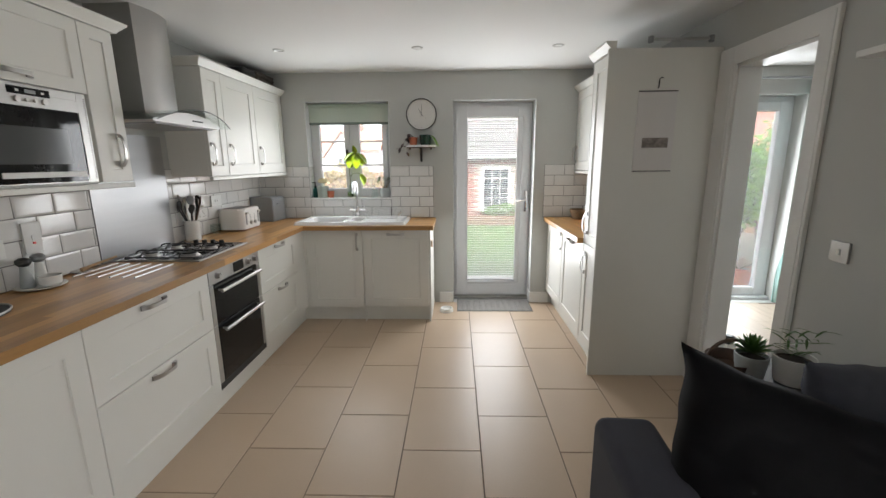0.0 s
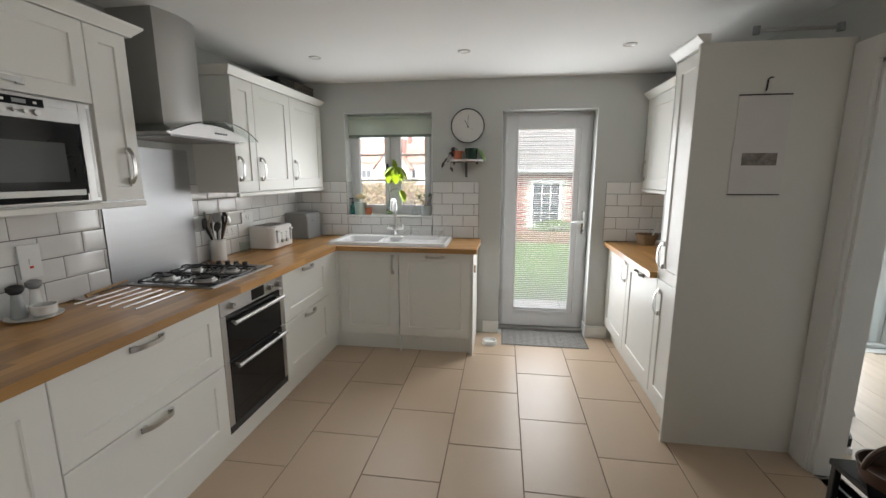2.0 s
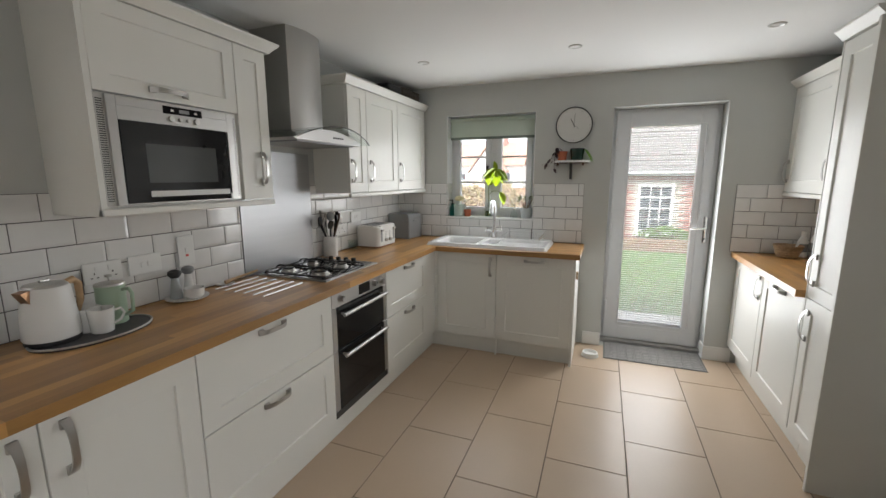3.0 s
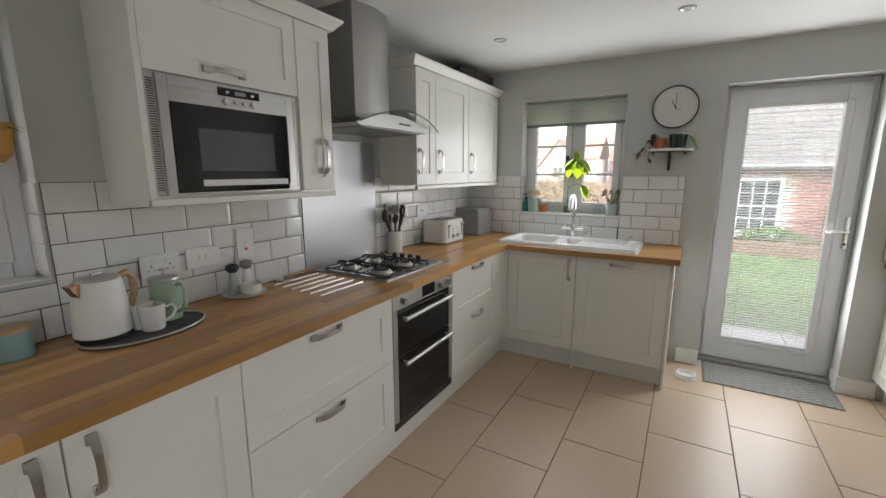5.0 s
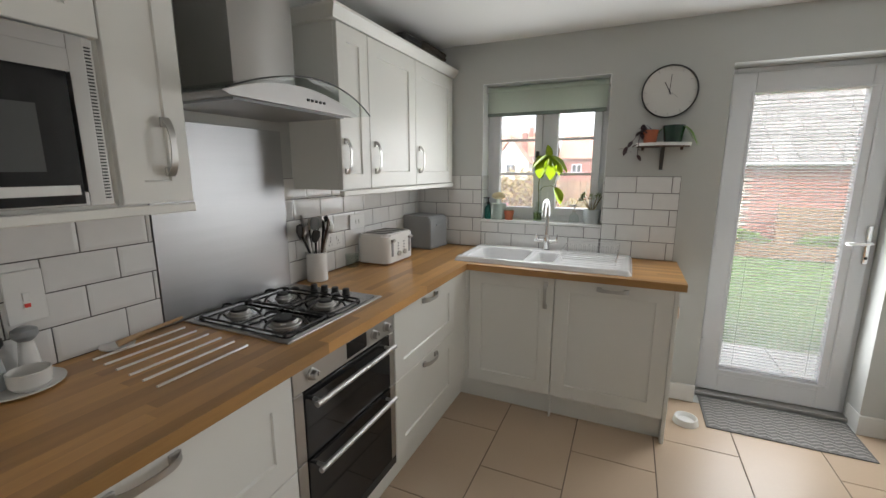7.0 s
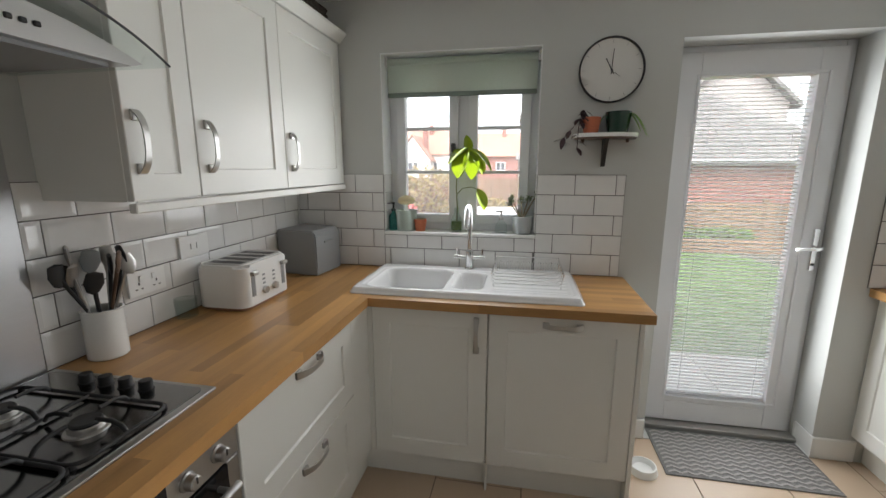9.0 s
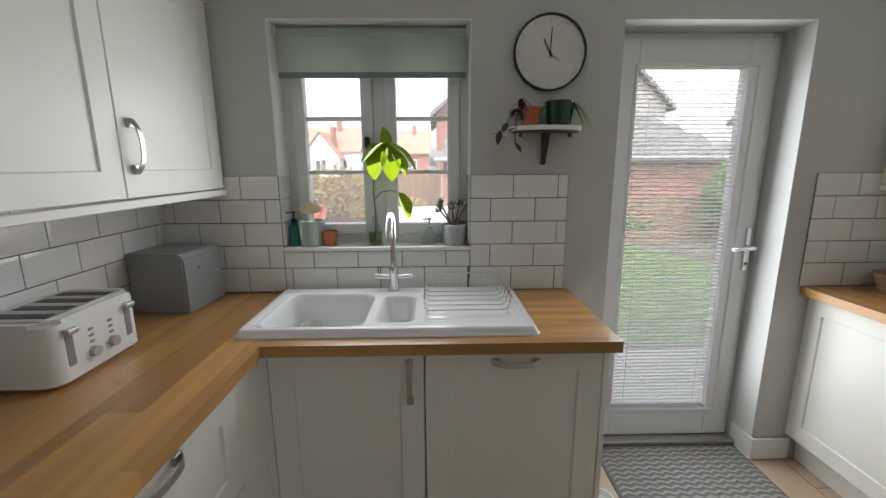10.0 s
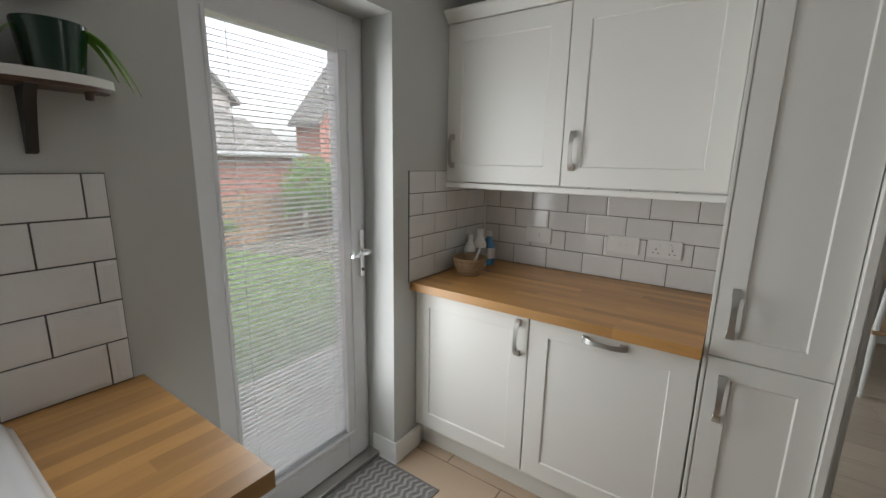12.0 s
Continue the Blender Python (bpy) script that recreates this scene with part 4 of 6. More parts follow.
for nm, x, y, prof, m, lab in (
    ("soap_bottle", -1.392, 4.25, [(0, 0), (0.026, 0), (0.028, 0.004), (0.027, 0.085), (0.012, 0.098), (0.011, 0.11), (0, 0.11)], TEALG, "teal glass soap bottle with black pump"),
    ("glass_dispenser", -0.772, 4.25, [(0, 0), (0.033, 0), (0.036, 0.01), (0.03, 0.05), (0.013, 0.066), (0.012, 0.075), (0, 0.075)], CLEAR, "clear glass soap dispenser with steel pump"),
):
    ob = thing(nm, pose(x, y, SILL), lab, "soap dispenser")
    part("bottle", lathe(B(), prof, 24), m, ob)
    top = prof[-1][1]
    pm = BLACK if nm == "soap_bottle" else NICKEL
    pu = part("pump", lathe(B(), [(0, top), (0.013, top), (0.013, top + 0.012), (0.005, top + 0.016), (0.005, top + 0.04), (0.009, top + 0.042), (0.009, top + 0.05), (0, top + 0.051)], 16), pm, ob)
    part("nozzle", tube(B(), [(0, 0, top + 0.046), (-0.03, -0.018, top + 0.044)], 0.004, 8), pm, pu)
p = pot("sage_pot", (-1.316, 4.255, SILL), 0.055, 0.06, 0.118, SAGE, "sage green stoneware pot holding a round brush", False)
hd = part("brush_handle", tube(B(), [(0.004, 0, 0.05), (0.0, -0.004, 0.155)], [0.012, 0.016], 14), WHITEPLASTIC, p, "white plastic brush handle")
bm = lathe(B(), [(0, 0.150), (0.030, 0.150), (0.046, 0.158), (0.050, 0.170), (0.044, 0.184), (0.028, 0.194), (0, 0.198)], 24)
rnd = random.Random(4)
for k in range(220):
    a, e = rnd.uniform(0, 6.28), rnd.uniform(0.0, 1.4)
    q = Vector((math.cos(a) * math.cos(e), math.sin(a) * math.cos(e), math.sin(e)))
    leaf(bm, (q.x * 0.045, q.y * 0.045, 0.165 + q.z * 0.028), q, 0.010, 0.003, 0.1, 2)
part("brush_head", bm, FLOWER, hd, "pale yellow bristle brush head")
p = pot("terracotta_pot", (-1.232, 4.245, SILL), 0.028, 0.037, 0.068, TERRA, "small terracotta pot with tiny cactus")
bm = B()
for k in range(14):
    a = k * 2.4
    leaf(bm, (0.012 * math.cos(a), 0.012 * math.sin(a), 0.045), (math.cos(a) * 0.5, math.sin(a) * 0.5, 1), 0.03, 0.01, 0.0, 3)
part("cactus", bm, SUCC, p)
vase = thing("bottle_vase", pose(-1.022, 4.245, SILL), "clear glass bottle with a rooted leafy cutting", "vase")
part("bottle", lathe(B(), [(0, 0), (0.03, 0), (0.034, 0.008), (0.034, 0.07), (0.014, 0.105), (0.013, 0.13), (0.017, 0.134), (0.0145, 0.136), (0.0115, 0.13), (0.012, 0.105), (0.03, 0.068), (0.03, 0.01), (0, 0.008)], 24), CLEAR, vase)
part("water", lathe(B(), [(0, 0.01), (0.029, 0.011), (0.029, 0.06), (0, 0.06)], 24), mat("green_water", (0.35, 0.45, 0.2), 0.05, transmit=0.8), vase)
part("stem", tube(B(), [(0, 0, 0.015), (0.004, 0, 0.14), (-0.002, 0, 0.25), (0.004, -0.004, 0.33), (0.03, -0.008, 0.40), (0.06, -0.01, 0.46)], 0.0032, 7), mat("green_stem", (0.14, 0.16, 0.05), 0.6), vase)
part("side_stem", tube(B(), [(0.002, 0, 0.21), (0.035, -0.008, 0.245), (0.085, -0.012, 0.252), (0.118, -0.015, 0.24)], 0.0022, 6), mat("green_stem", (0.14, 0.16, 0.05), 0.6), vase)
for at, dr2, L, W, dp in (
    ((0.066, -0.02, 0.455), (-0.80, -0.35, -0.45), 0.125, 0.11, 0.2), ((0.060, -0.03, 0.445), (-0.25, -0.35, -0.9), 0.155, 0.12, 0.02),
    ((0.060, -0.01, 0.425), (-0.06, -0.12, 0.98), 0.105, 0.062, 0.02), ((0.080, -0.012, 0.455), (0.75, -0.3, -0.45), 0.14, 0.07, 0.35),
    ((0.085, -0.02, 0.43), (0.50, -0.4, -0.80), 0.125, 0.06, 0.1), ((0.068, 0.01, 0.455), (0.5, 0.35, -0.7), 0.14, 0.10, 0.15),
    ((0.075, -0.03, 0.44), (0.12, -0.4, -0.95), 0.15, 0.09, 0.05), ((0.055, 0.01, 0.44), (-0.55, 0.25, 0.1), 0.10, 0.08, 0.35),
    ((0.050, 0.004, 0.42), (-0.3, 0.3, -0.80), 0.12, 0.09, 0.1), ((0.118, -0.015, 0.242), (0.33, -0.3, -0.9), 0.12, 0.075, 0.05)):
    part("leaf", leaf(B(), at, dr2, L, W, dp, 9, 0.45), LEAF, vase, "", 80)
p = pot("grey_pot", (-0.658, 4.25, SILL), 0.049, 0.058, 0.095, GREYPOT, "grey pot with branching jade succulent")
bm = B()
rnd = random.Random(7)
tips = []
for a, h in ((2.6, 0.10), (0.3, 0.115), (1.2, 0.09), (4.6, 0.085), (3.6, 0.075)):
    q = Vector((0.075 * math.cos(a), 0.035 * math.sin(a), 0.08 + h * 1.15))
    tube(bm, [(0, 0, 0.072), (q.x * 0.5, q.y * 0.5, 0.075 + h * 0.6), q], [0.006, 0.0045, 0.003], 7)
    tips.append(q)
part("stems", bm, mat("jade_stem", (0.2, 0.16, 0.1), 0.8), p)
bm = B()
for q in tips:
    for k in range(18):
        a, e = rnd.uniform(0, 6.28), rnd.uniform(-0.2, 1.3)
        leaf(bm, q + Vector((rnd.uniform(-.012, .012), rnd.uniform(-.012, .012), rnd.uniform(-.02, .01))), (math.cos(a) * math.cos(e), math.sin(a) * math.cos(e), math.sin(e)), 0.026, 0.014, 0.0, 3, 0.35)
part("leaves", bm, SUCC, p, "", 80)

# ---- clock, shelf and its plants ----
clock = thing("wall_clock", pose(-0.262, NORTH, 1.952, 90), "round wall clock with thin black rim", "clock")
part("face", lathe(B(), [(0, 0), (0.145, 0), (0.145, 0.016), (0, 0.016)], 64), mat("clock_face", (0.66, 0.65, 0.62), 0.6, vary=0.02), clock)
part("rim", lathe(B(), [(0.142, 0.0), (0.15, 0.0), (0.152, 0.02), (0.15, 0.028), (0.145, 0.028), (0.143, 0.016)], 64, close=False), BLACK, clock)
for nm, ang, L, w in (("hour_hand", 332, 0.06, 0.0022), ("minute_hand", 3, 0.095, 0.0016), ("second_hand", 128, 0.055, 0.0006)):
    bm = box(B(), -w, -0.02 if nm != "second_hand" else 0.0, 0.0175, w, L, 0.0188)
    part(nm, bm, BLACK, clock).matrix_basis = pose(0, 0, 0.0006 * L * 10, 0, 0, -ang)
part("hub", lathe(B(), [(0, 0.0165), (0.005, 0.0165), (0.005, 0.021), (0, 0.021)], 14), BLACK, clock)
for k in range(12):
    part("hour_mark", box(B(), -0.0012, 0.122, 0.0162, 0.0012, 0.136, 0.0168), mat("pale_mark", (0.35, 0.34, 0.33), 0.6) if k == 0 else bpy.data.materials["pale_mark"], clock).matrix_basis = pose(0, 0, 0, 0, 0, 30 * k)

shelf = thing("wall_shelf", pose(-0.27, NORTH, 1.655), "small half-round white shelf on a black bracket", "shelf")
half = [(-0.15, 0.0), (0.15, 0.0)] + [(0.15 * math.cos(radians(a)), -0.03 - 0.09 * math.sin(radians(a))) for a in range(0, 181, 12)]
part("board", prism(B(), half, -0.018, 0.0), TRIM, shelf, "", 30)
part("underboard", prism(B(), [(x * 0.95, y * 0.92) for x, y in half], -0.026, -0.018), DARKWOOD, shelf, "", 30)
part("bracket", prism(B(), [(0.0, -0.026), (-0.085, -0.026), (-0.06, -0.05), (-0.035, -0.10), (-0.012, -0.155), (0.0, -0.16)], -0.01, 0.01, "x"), BLACK, shelf)
for x in (-0.11, 0.10):
    part("peg", lathe(B(), [(0, -0.045), (0.008, -0.043), (0.009, -0.026), (0, -0.026)], 12, (x, -0.045, 0)), DARKWOOD, shelf)
op = pot("orange_pot", (-0.345, 4.145, 1.655), 0.034, 0.045, 0.075, TERRA, "orange clay pot with trailing purple plant")
bm, st = B(), B()
rnd = random.Random(11)
for pts in ([(-0.02, 0, 0.06), (-0.05, -0.01, 0.085), (-0.06, -0.015, 0.02), (-0.062, -0.02, -0.07)], [(-0.01, 0, 0.06), (-0.05, 0.0, 0.07), (-0.125, -0.01, -0.02), (-0.14, -0.012, -0.06)], [(0.0, 0, 0.06), (-0.04, -0.01, 0.11), (-0.055, -0.01, 0.1)]):
    tube(st, pts, 0.0018, 5)
    for p0, p1 in zip(pts, pts[1:]):
        for u in (0.3, 0.65, 1.0):
            c0 = Vector(p0).lerp(Vector(p1), u)
            a = rnd.uniform(0, 6.28)
            leaf(bm, c0, (math.cos(a), -abs(math.sin(a)) * 0.6, rnd.uniform(-0.8, 0.3)), rnd.uniform(0.042, 0.06), 0.028, 0.3, 4)
part("vine", st, LEAFP, op)
part("leaves", bm, LEAFP, op, "", 80)
gp = pot("dark_green_pot", (-0.222, 4.145, 1.655), 0.048, 0.06, 0.098, DGREEN, "dark green glazed pot with arching leaves")
for a, L in ((0.1, 0.13), (-0.35, 0.12), (2.9, 0.08), (0.5, 0.1), (-0.1, 0.115), (0.3, 0.12)):
    part("leaf", leaf(B(), (0.03 * math.cos(a), 0.03 * math.sin(a), 0.085), (math.cos(a), math.sin(a) * 0.6 - 0.3, 0.55), L, 0.034, 1.35, 9, 0.3), leaf_mat("strap_leaf", (0.12, 0.22, 0.05)) if a == 0.1 else bpy.data.materials["strap_leaf"], gp, "", 80)

# ---- worktop things by the tiled wall ----
Z = 0.926
tray = thing("serving_tray", pose(-1.775, 1.275, Z), "oval dark slate tray with raised steel rim", "tray")
oval = [(0.135 * math.cos(2 * math.pi * k / 48), 0.195 * math.sin(2 * math.pi * k / 48)) for k in range(48)]
part("base", prism(B(), oval, 0, 0.007), SLATE, tray)
part("rim", tube(B(), [(x, y, 0.009) for x, y in oval], 0.004, 6, True), NICKEL, tray)
T = Z + 0.007
ket = thing("kettle", pose(-1.815, 1.165, T, 0, 0, -75), "white kettle with wooden handle and copper spout", "kettle")
part("base", lathe(B(), [(0, 0), (0.078, 0), (0.08, 0.004), (0.079, 0.016), (0, 0.016)], 36), BLACK, ket)
part("jug", lathe(B(), [(0, 0.017), (0.08, 0.017), (0.083, 0.022), (0.079, 0.09), (0.068, 0.195), (0.064, 0.203), (0, 0.204)], 40), WHITEPLASTIC, ket)
lid = part("lid", lathe(B(), [(0, 0.203), (0.063, 0.203), (0.058, 0.211), (0.02, 0.216), (0, 0.216)], 36), NICKEL, ket)
part("lid_knob", box(B(), -0.018, -0.006, 0.216, 0.018, 0.006, 0.227, 0.004), NICKEL, lid)
part("spout", prism(B(), [(0.066, 0.15), (0.094, 0.198), (0.06, 0.202)], -0.018, 0.018, "y"), COPPER, ket)
part("handle", tube(B(), [(-0.06, 0, 0.195), (-0.098, 0, 0.203), (-0.118, 0, 0.185), (-0.118, 0, 0.12), (-0.098, 0, 0.07)], [0.011, 0.013, 0.013, 0.012, 0.009], 12), WARMWOOD, ket, "wooden kettle handle")
mugs = thing("mug", pose(-1.745, 1.285, T, 0, 0, 70), "white china mug on the slate tray", "mug", "mugs on the tray")
part("cup", lathe(B(), [(0, 0), (0.032, 0), (0.036, 0.004), (0.043, 0.092), (0.041, 0.093), (0.034, 0.008), (0, 0.007)], 32), CHINA, mugs)
part("handle", tube(B(), [(0.04, 0, 0.075), (0.062, 0, 0.08), (0.072, 0, 0.06), (0.06, 0, 0.035), (0.037, 0, 0.025)], 0.005, 8), CHINA, mugs)
copy_thing(mugs, pose(-1.80, 1.272, T, 0, 0, 235))
caf = thing("cafetiere", pose(-1.825, 1.372, T, 0, 0, 20), "mint green cafetiere with steel plunger", "cafetiere")
part("jug", lathe(B(), [(0, 0), (0.048, 0), (0.05, 0.004), (0.05, 0.15), (0.052, 0.155), (0, 0.156)], 32), MINT, caf)
ld = part("lid", lathe(B(), [(0, 0.156), (0.052, 0.156), (0.05, 0.163), (0.02, 0.17), (0, 0.17)], 32), NICKEL, caf)
part("plunger", lathe(B(), [(0, 0.17), (0.003, 0.17), (0.003, 0.185), (0.012, 0.188), (0.012, 0.196), (0, 0.198)], 16), NICKEL, ld)
part("handle", tube(B(), [(0.045, 0.0, 0.135), (0.078, 0, 0.14), (0.088, 0, 0.12), (0.085, 0, 0.05), (0.05, 0, 0.03)], 0.007, 8), MINT, caf)
plate = thing("round_plate", pose(-1.878, 1.735, Z), "round white stoneware plate", "plate")
part("dish", lathe(B(), [(0, 0), (0.075, 0), (0.095, 0.008), (0.096, 0.012), (0.07, 0.007), (0, 0.006)], 40), CHINA, plate)
bw = thing("salt_bowl", pose(-1.84, 1.745, Z + 0.007), "white salt bowl on the round plate", "bowl")
part("bowl", lathe(B(), [(0, 0), (0.034, 0), (0.044, 0.012), (0.046, 0.048), (0.043, 0.049), (0.04, 0.014), (0, 0.008)], 32), CHINA, bw)
for x, y, m, cap, h in ((-1.905, 1.70, GREYPOT, BLACK, 0.1), (-1.91, 1.775, CHINA, GREYMETAL, 0.105)):
    ml = thing("pepper_mill", pose(x, y, Z + 0.007), "slim mill with a dark rounded top", "pepper mill", "mills on the plate")
    part("body", lathe(B(), [(0, 0), (0.026, 0), (0.028, 0.005), (0.021, h * 0.6), (0.016, h), (0, h)], 24), m, ml)
    part("top", lathe(B(), [(0, h), (0.018, h + 0.002), (0.029, h + 0.016), (0.028, h + 0.032), (0.014, h + 0.04), (0, h + 0.041)], 24), cap, ml)
for x in range(6):
    ob = tagged(part("trivet_rod", tube(B(), [(-1.885 + 0.068 * x, 1.905 - 0.004 * x, Z + 0.002), (-1.885 + 0.068 * x, 2.195 - 0.004 * x, Z + 0.002)], 0.0042, 8), mat("bright_steel_rod", (0.8, 0.79, 0.77), 0.3, 0.9) if x == 0 else bpy.data.materials["bright_steel_rod"]), "thin steel rod set into the oak worktop", "trivet", "rods in the worktop")
sr = thing("spoon_rest", pose(-1.915, 1.99, Z, 0, 0, 80), "white spoon rest with a wooden spoon handle", "spoon rest")
part("dish", lathe(B(), [(0, 0), (0.03, 0), (0.048, 0.01), (0.049, 0.014), (0.03, 0.006), (0, 0.005)], 28), CHINA, sr)
part("spoon", tube(B(), [(0.0, 0, 0.014), (0.09, 0.0, 0.03), (0.2, 0.0, 0.045)], [0.012, 0.007, 0.006], 8), WARMWOOD, sr)
cr = thing("utensil_crock", pose(-1.895, 2.925, Z), "white utensil crock full of kitchen tools", "crock")
part("crock", lathe(B(), [(0, 0), (0.05, 0), (0.053, 0.004), (0.053, 0.145), (0.056, 0.15), (0.05, 0.152), (0.047, 0.145), (0.047, 0.01), (0, 0.008)], 32), CHINA, cr)
rnd = random.Random(21)
for k in range(14):
    a = k * 0.9
    tilt = Vector((math.cos(a) * 0.035, math.sin(a) * 0.035, 0))
    top = Vector((math.cos(a) * rnd.uniform(0.05, 0.085), math.sin(a) * rnd.uniform(0.05, 0.10), rnd.uniform(0.235, 0.315)))
    m = (BLACK, NICKEL, NICKEL, BLACK, NICKEL, BLACK, GREYMETAL, DARKWOOD)[k % 8]
    u = part("utensil", tube(B(), [tilt * 0.3 + Vector((0, 0, 0.012)), tilt + Vector((0, 0, 0.15)), top], 0.0055, 8), m, cr)
    hd = B()
    lathe(hd, [(0, -0.034), (0.015, -0.026), (0.025, 0.0), (0.02, 0.03), (0, 0.036)], 14)
    for v in hd.verts:
        v.co.y *= 0.28
    o = part("head", hd, m, u)
    o.matrix_basis = Matrix.Translation(top) @ pose(0, 0, 0, rnd.uniform(-15, 15), rnd.uniform(-15, 15), rnd.uniform(0, 180))
jar = thing("glass_jar", pose(-1.915, 3.255, Z), "small clear glass pot", "jar")
part("jar", lathe(B(), [(0, 0), (0.035, 0), (0.038, 0.004), (0.04, 0.075), (0.037, 0.076), (0.034, 0.008), (0, 0.007)], 28), CLEAR, jar)

to = thing("toaster", pose(-1.832, 3.50, Z), "white four-slot toaster with dark slots", "toaster")
bm = B()
prism(bm, rounded(0.225, 0.325, 0.045, 6), 0.012, 0.185)
bmesh.ops.bevel(bm, geom=[e for e in bm.edges if all(v.co.z > 0.18 for v in e.verts)], offset=0.012, segments=3, affect="EDGES")
part("shell", bm, WHITEPLASTIC, to)
part("foot_plate", prism(B(), rounded(0.205, 0.305, 0.04, 6), 0.0, 0.012), mat("copper_brown_base", (0.3, 0.15, 0.08), 0.4), to)
part("top_plate", prism(B(), rounded(0.175, 0.285, 0.02, 4), 0.185, 0.1875), NICKEL, to)
for k in range(4):
    part("slot", box(B(), -0.075, -0.118 + 0.066 * k - 0.0, 0.1868, 0.075, -0.118 + 0.066 * k + 0.034, 0.1885), BLACK, to)
for y in (-0.105, 0.105):
    part("lever_track", box(B(), 0.111, y - 0.012, 0.05, 0.114, y + 0.012, 0.155, 0.001, 1), GREYMETAL, to)
    part("lever", box(B(), 0.112, y - 0.018, 0.138, 0.132, y + 0.018, 0.156, 0.005), NICKEL, to)
for y in (-0.035, 0.035):
    kn = part("knob", lathe(B(), [(0, 0), (0.016, 0), (0.015, 0.014), (0, 0.015)], 20), NICKEL, to)
    kn.matrix_basis = pose(0.112, y, 0.06, 0, 90)
    for q in range(3):
        part("button", box(B(), 0.112, y - 0.008, 0.085 + 0.018 * q, 0.1145, y + 0.008, 0.093 + 0.018 * q, 0.001, 1), GREYMETAL, to)
bb = thing("bread_bin", pose(-1.82, 4.045, Z, 0, 0, -6), "grey painted metal bread bin in the corner", "bread bin")
bm = B()
prism(bm, [(-0.12, 0.0), (0.12, 0.0), (0.118, 0.215), (0.10, 0.237), (-0.12, 0.24)], -0.12, 0.12, "y")
bmesh.ops.bevel(bm, geom=list(bm.edges), offset=0.006, segments=2, affect="EDGES")
part("body", bm, GREYMETAL, bb)
part("grip", box(B(), 0.108, -0.04, 0.165, 0.126, 0.04, 0.177, 0.003), GREYMETAL, bb)
for nm, y, r, h, m, lab in (("canister", 0.955, 0.048, 0.085, CANTEAL, "pale blue storage jar with wooden lid"), ("canister", 0.835, 0.055, 0.105, CHINA, "white storage jar with wooden lid")):
    cn = thing(nm, pose(-1.88, y, Z), lab, "storage jar", "storage jars")
    part("jar", lathe(B(), [(0, 0), (r * 0.95, 0), (r, 0.006), (r, h), (0, h)], 32), m, cn)
    part("lid", lathe(B(), [(0, h), (r * 0.96, h), (r * 0.97, h + 0.012), (0, h + 0.014)], 32), WARMWOOD, cn)


# ---- sockets and switches ----
def wall_plate(m, w, h, label, slots=0, rockers=1, red=False, face=None):
    ob = thing("wall_socket" if slots else "wall_switch", m, label, "socket" if slots else "switch")
    part("plate", box(B(), -w / 2, -0.010, -h / 2, w / 2, 0, h / 2, 0.003), face or WHITEPLASTIC, ob)
    for k in range(rockers):
        rx = (k - (rockers - 1) / 2) * (0.03 if not slots else 0.05)
        part("rocker", box(B(), rx - 0.008, -0.014, 0.005 if slots else -0.012, rx + 0.008, -0.010, 0.026 if slots else 0.012, 0.001, 1), WHITEPLASTIC, ob)
    for k in range(slots):
        sx = (k - (slots - 1) / 2) * 0.07
        for dx, dz, a, b in ((0, -0.002, 0.002, 0.004), (-0.011, -0.02, 0.0035, 0.002), (0.011, -0.02, 0.0035, 0.002)):
            part("pin_hole", box(B(), sx + dx - a, -0.0112, dz - b, sx + dx + a, -0.0098, dz + b), BLACK, ob)
    if red:
        part("neon", box(B(), -0.006, -0.0145, -0.03, 0.006, -0.010, -0.02), NEON, ob)
    return ob


TW = WEST + 0.0105
wall_plate(pose(TW, 1.425, 1.12, 0, 0, 90), 0.147, 0.087, "white double socket on the tiled wall", 2, 2)
wall_plate(pose(TW, 1.60, 1.12, 0, 0, 90), 0.147, 0.087, "white double switch plate on the tiled wall", 0, 2)
wall_plate(pose(TW, 1.805, 1.15, 0, 0, 90), 0.087, 0.147, "white cooker switch with red neon", 0, 1, True)
wall_plate(pose(TW, 3.364, 1.185, 0, 0, 90), 0.147, 0.087, "white double switch plate above the toaster", 0, 2)
wall_plate(pose(TW, 3.135, 1.10, 0, 0, 90), 0.147, 0.087, "white double socket beside the toaster", 2, 2)
TE = EAST - 0.0105
wall_plate(pose(TE, 3.84, 1.11, 0, 0, -90), 0.147, 0.087, "white fused switch plate over the small worktop", 0, 1)
wall_plate(pose(TE, 3.395, 1.11, 0, 0, -90), 0.147, 0.087, "white blank plate over the small worktop", 0, 2)
wall_plate(pose(TE, 3.21, 1.11, 0, 0, -90), 0.147, 0.087, "white double socket over the small worktop", 2, 2)
wall_plate(pose(EAST - 0.0005, 1.66, 1.105, 0, 0, -90), 0.087, 0.087, "satin metal light switch on the grey wall", 0, 1, False, NICKEL)
pl = thing("side_hook", pose(-0.1555, 3.72, 0.74), "small wooden hook on the end panel", "hook")
part("hook", box(B(), 0, -0.012, -0.03, 0.014, 0.012, 0.03, 0.003), WARMWOOD, pl)

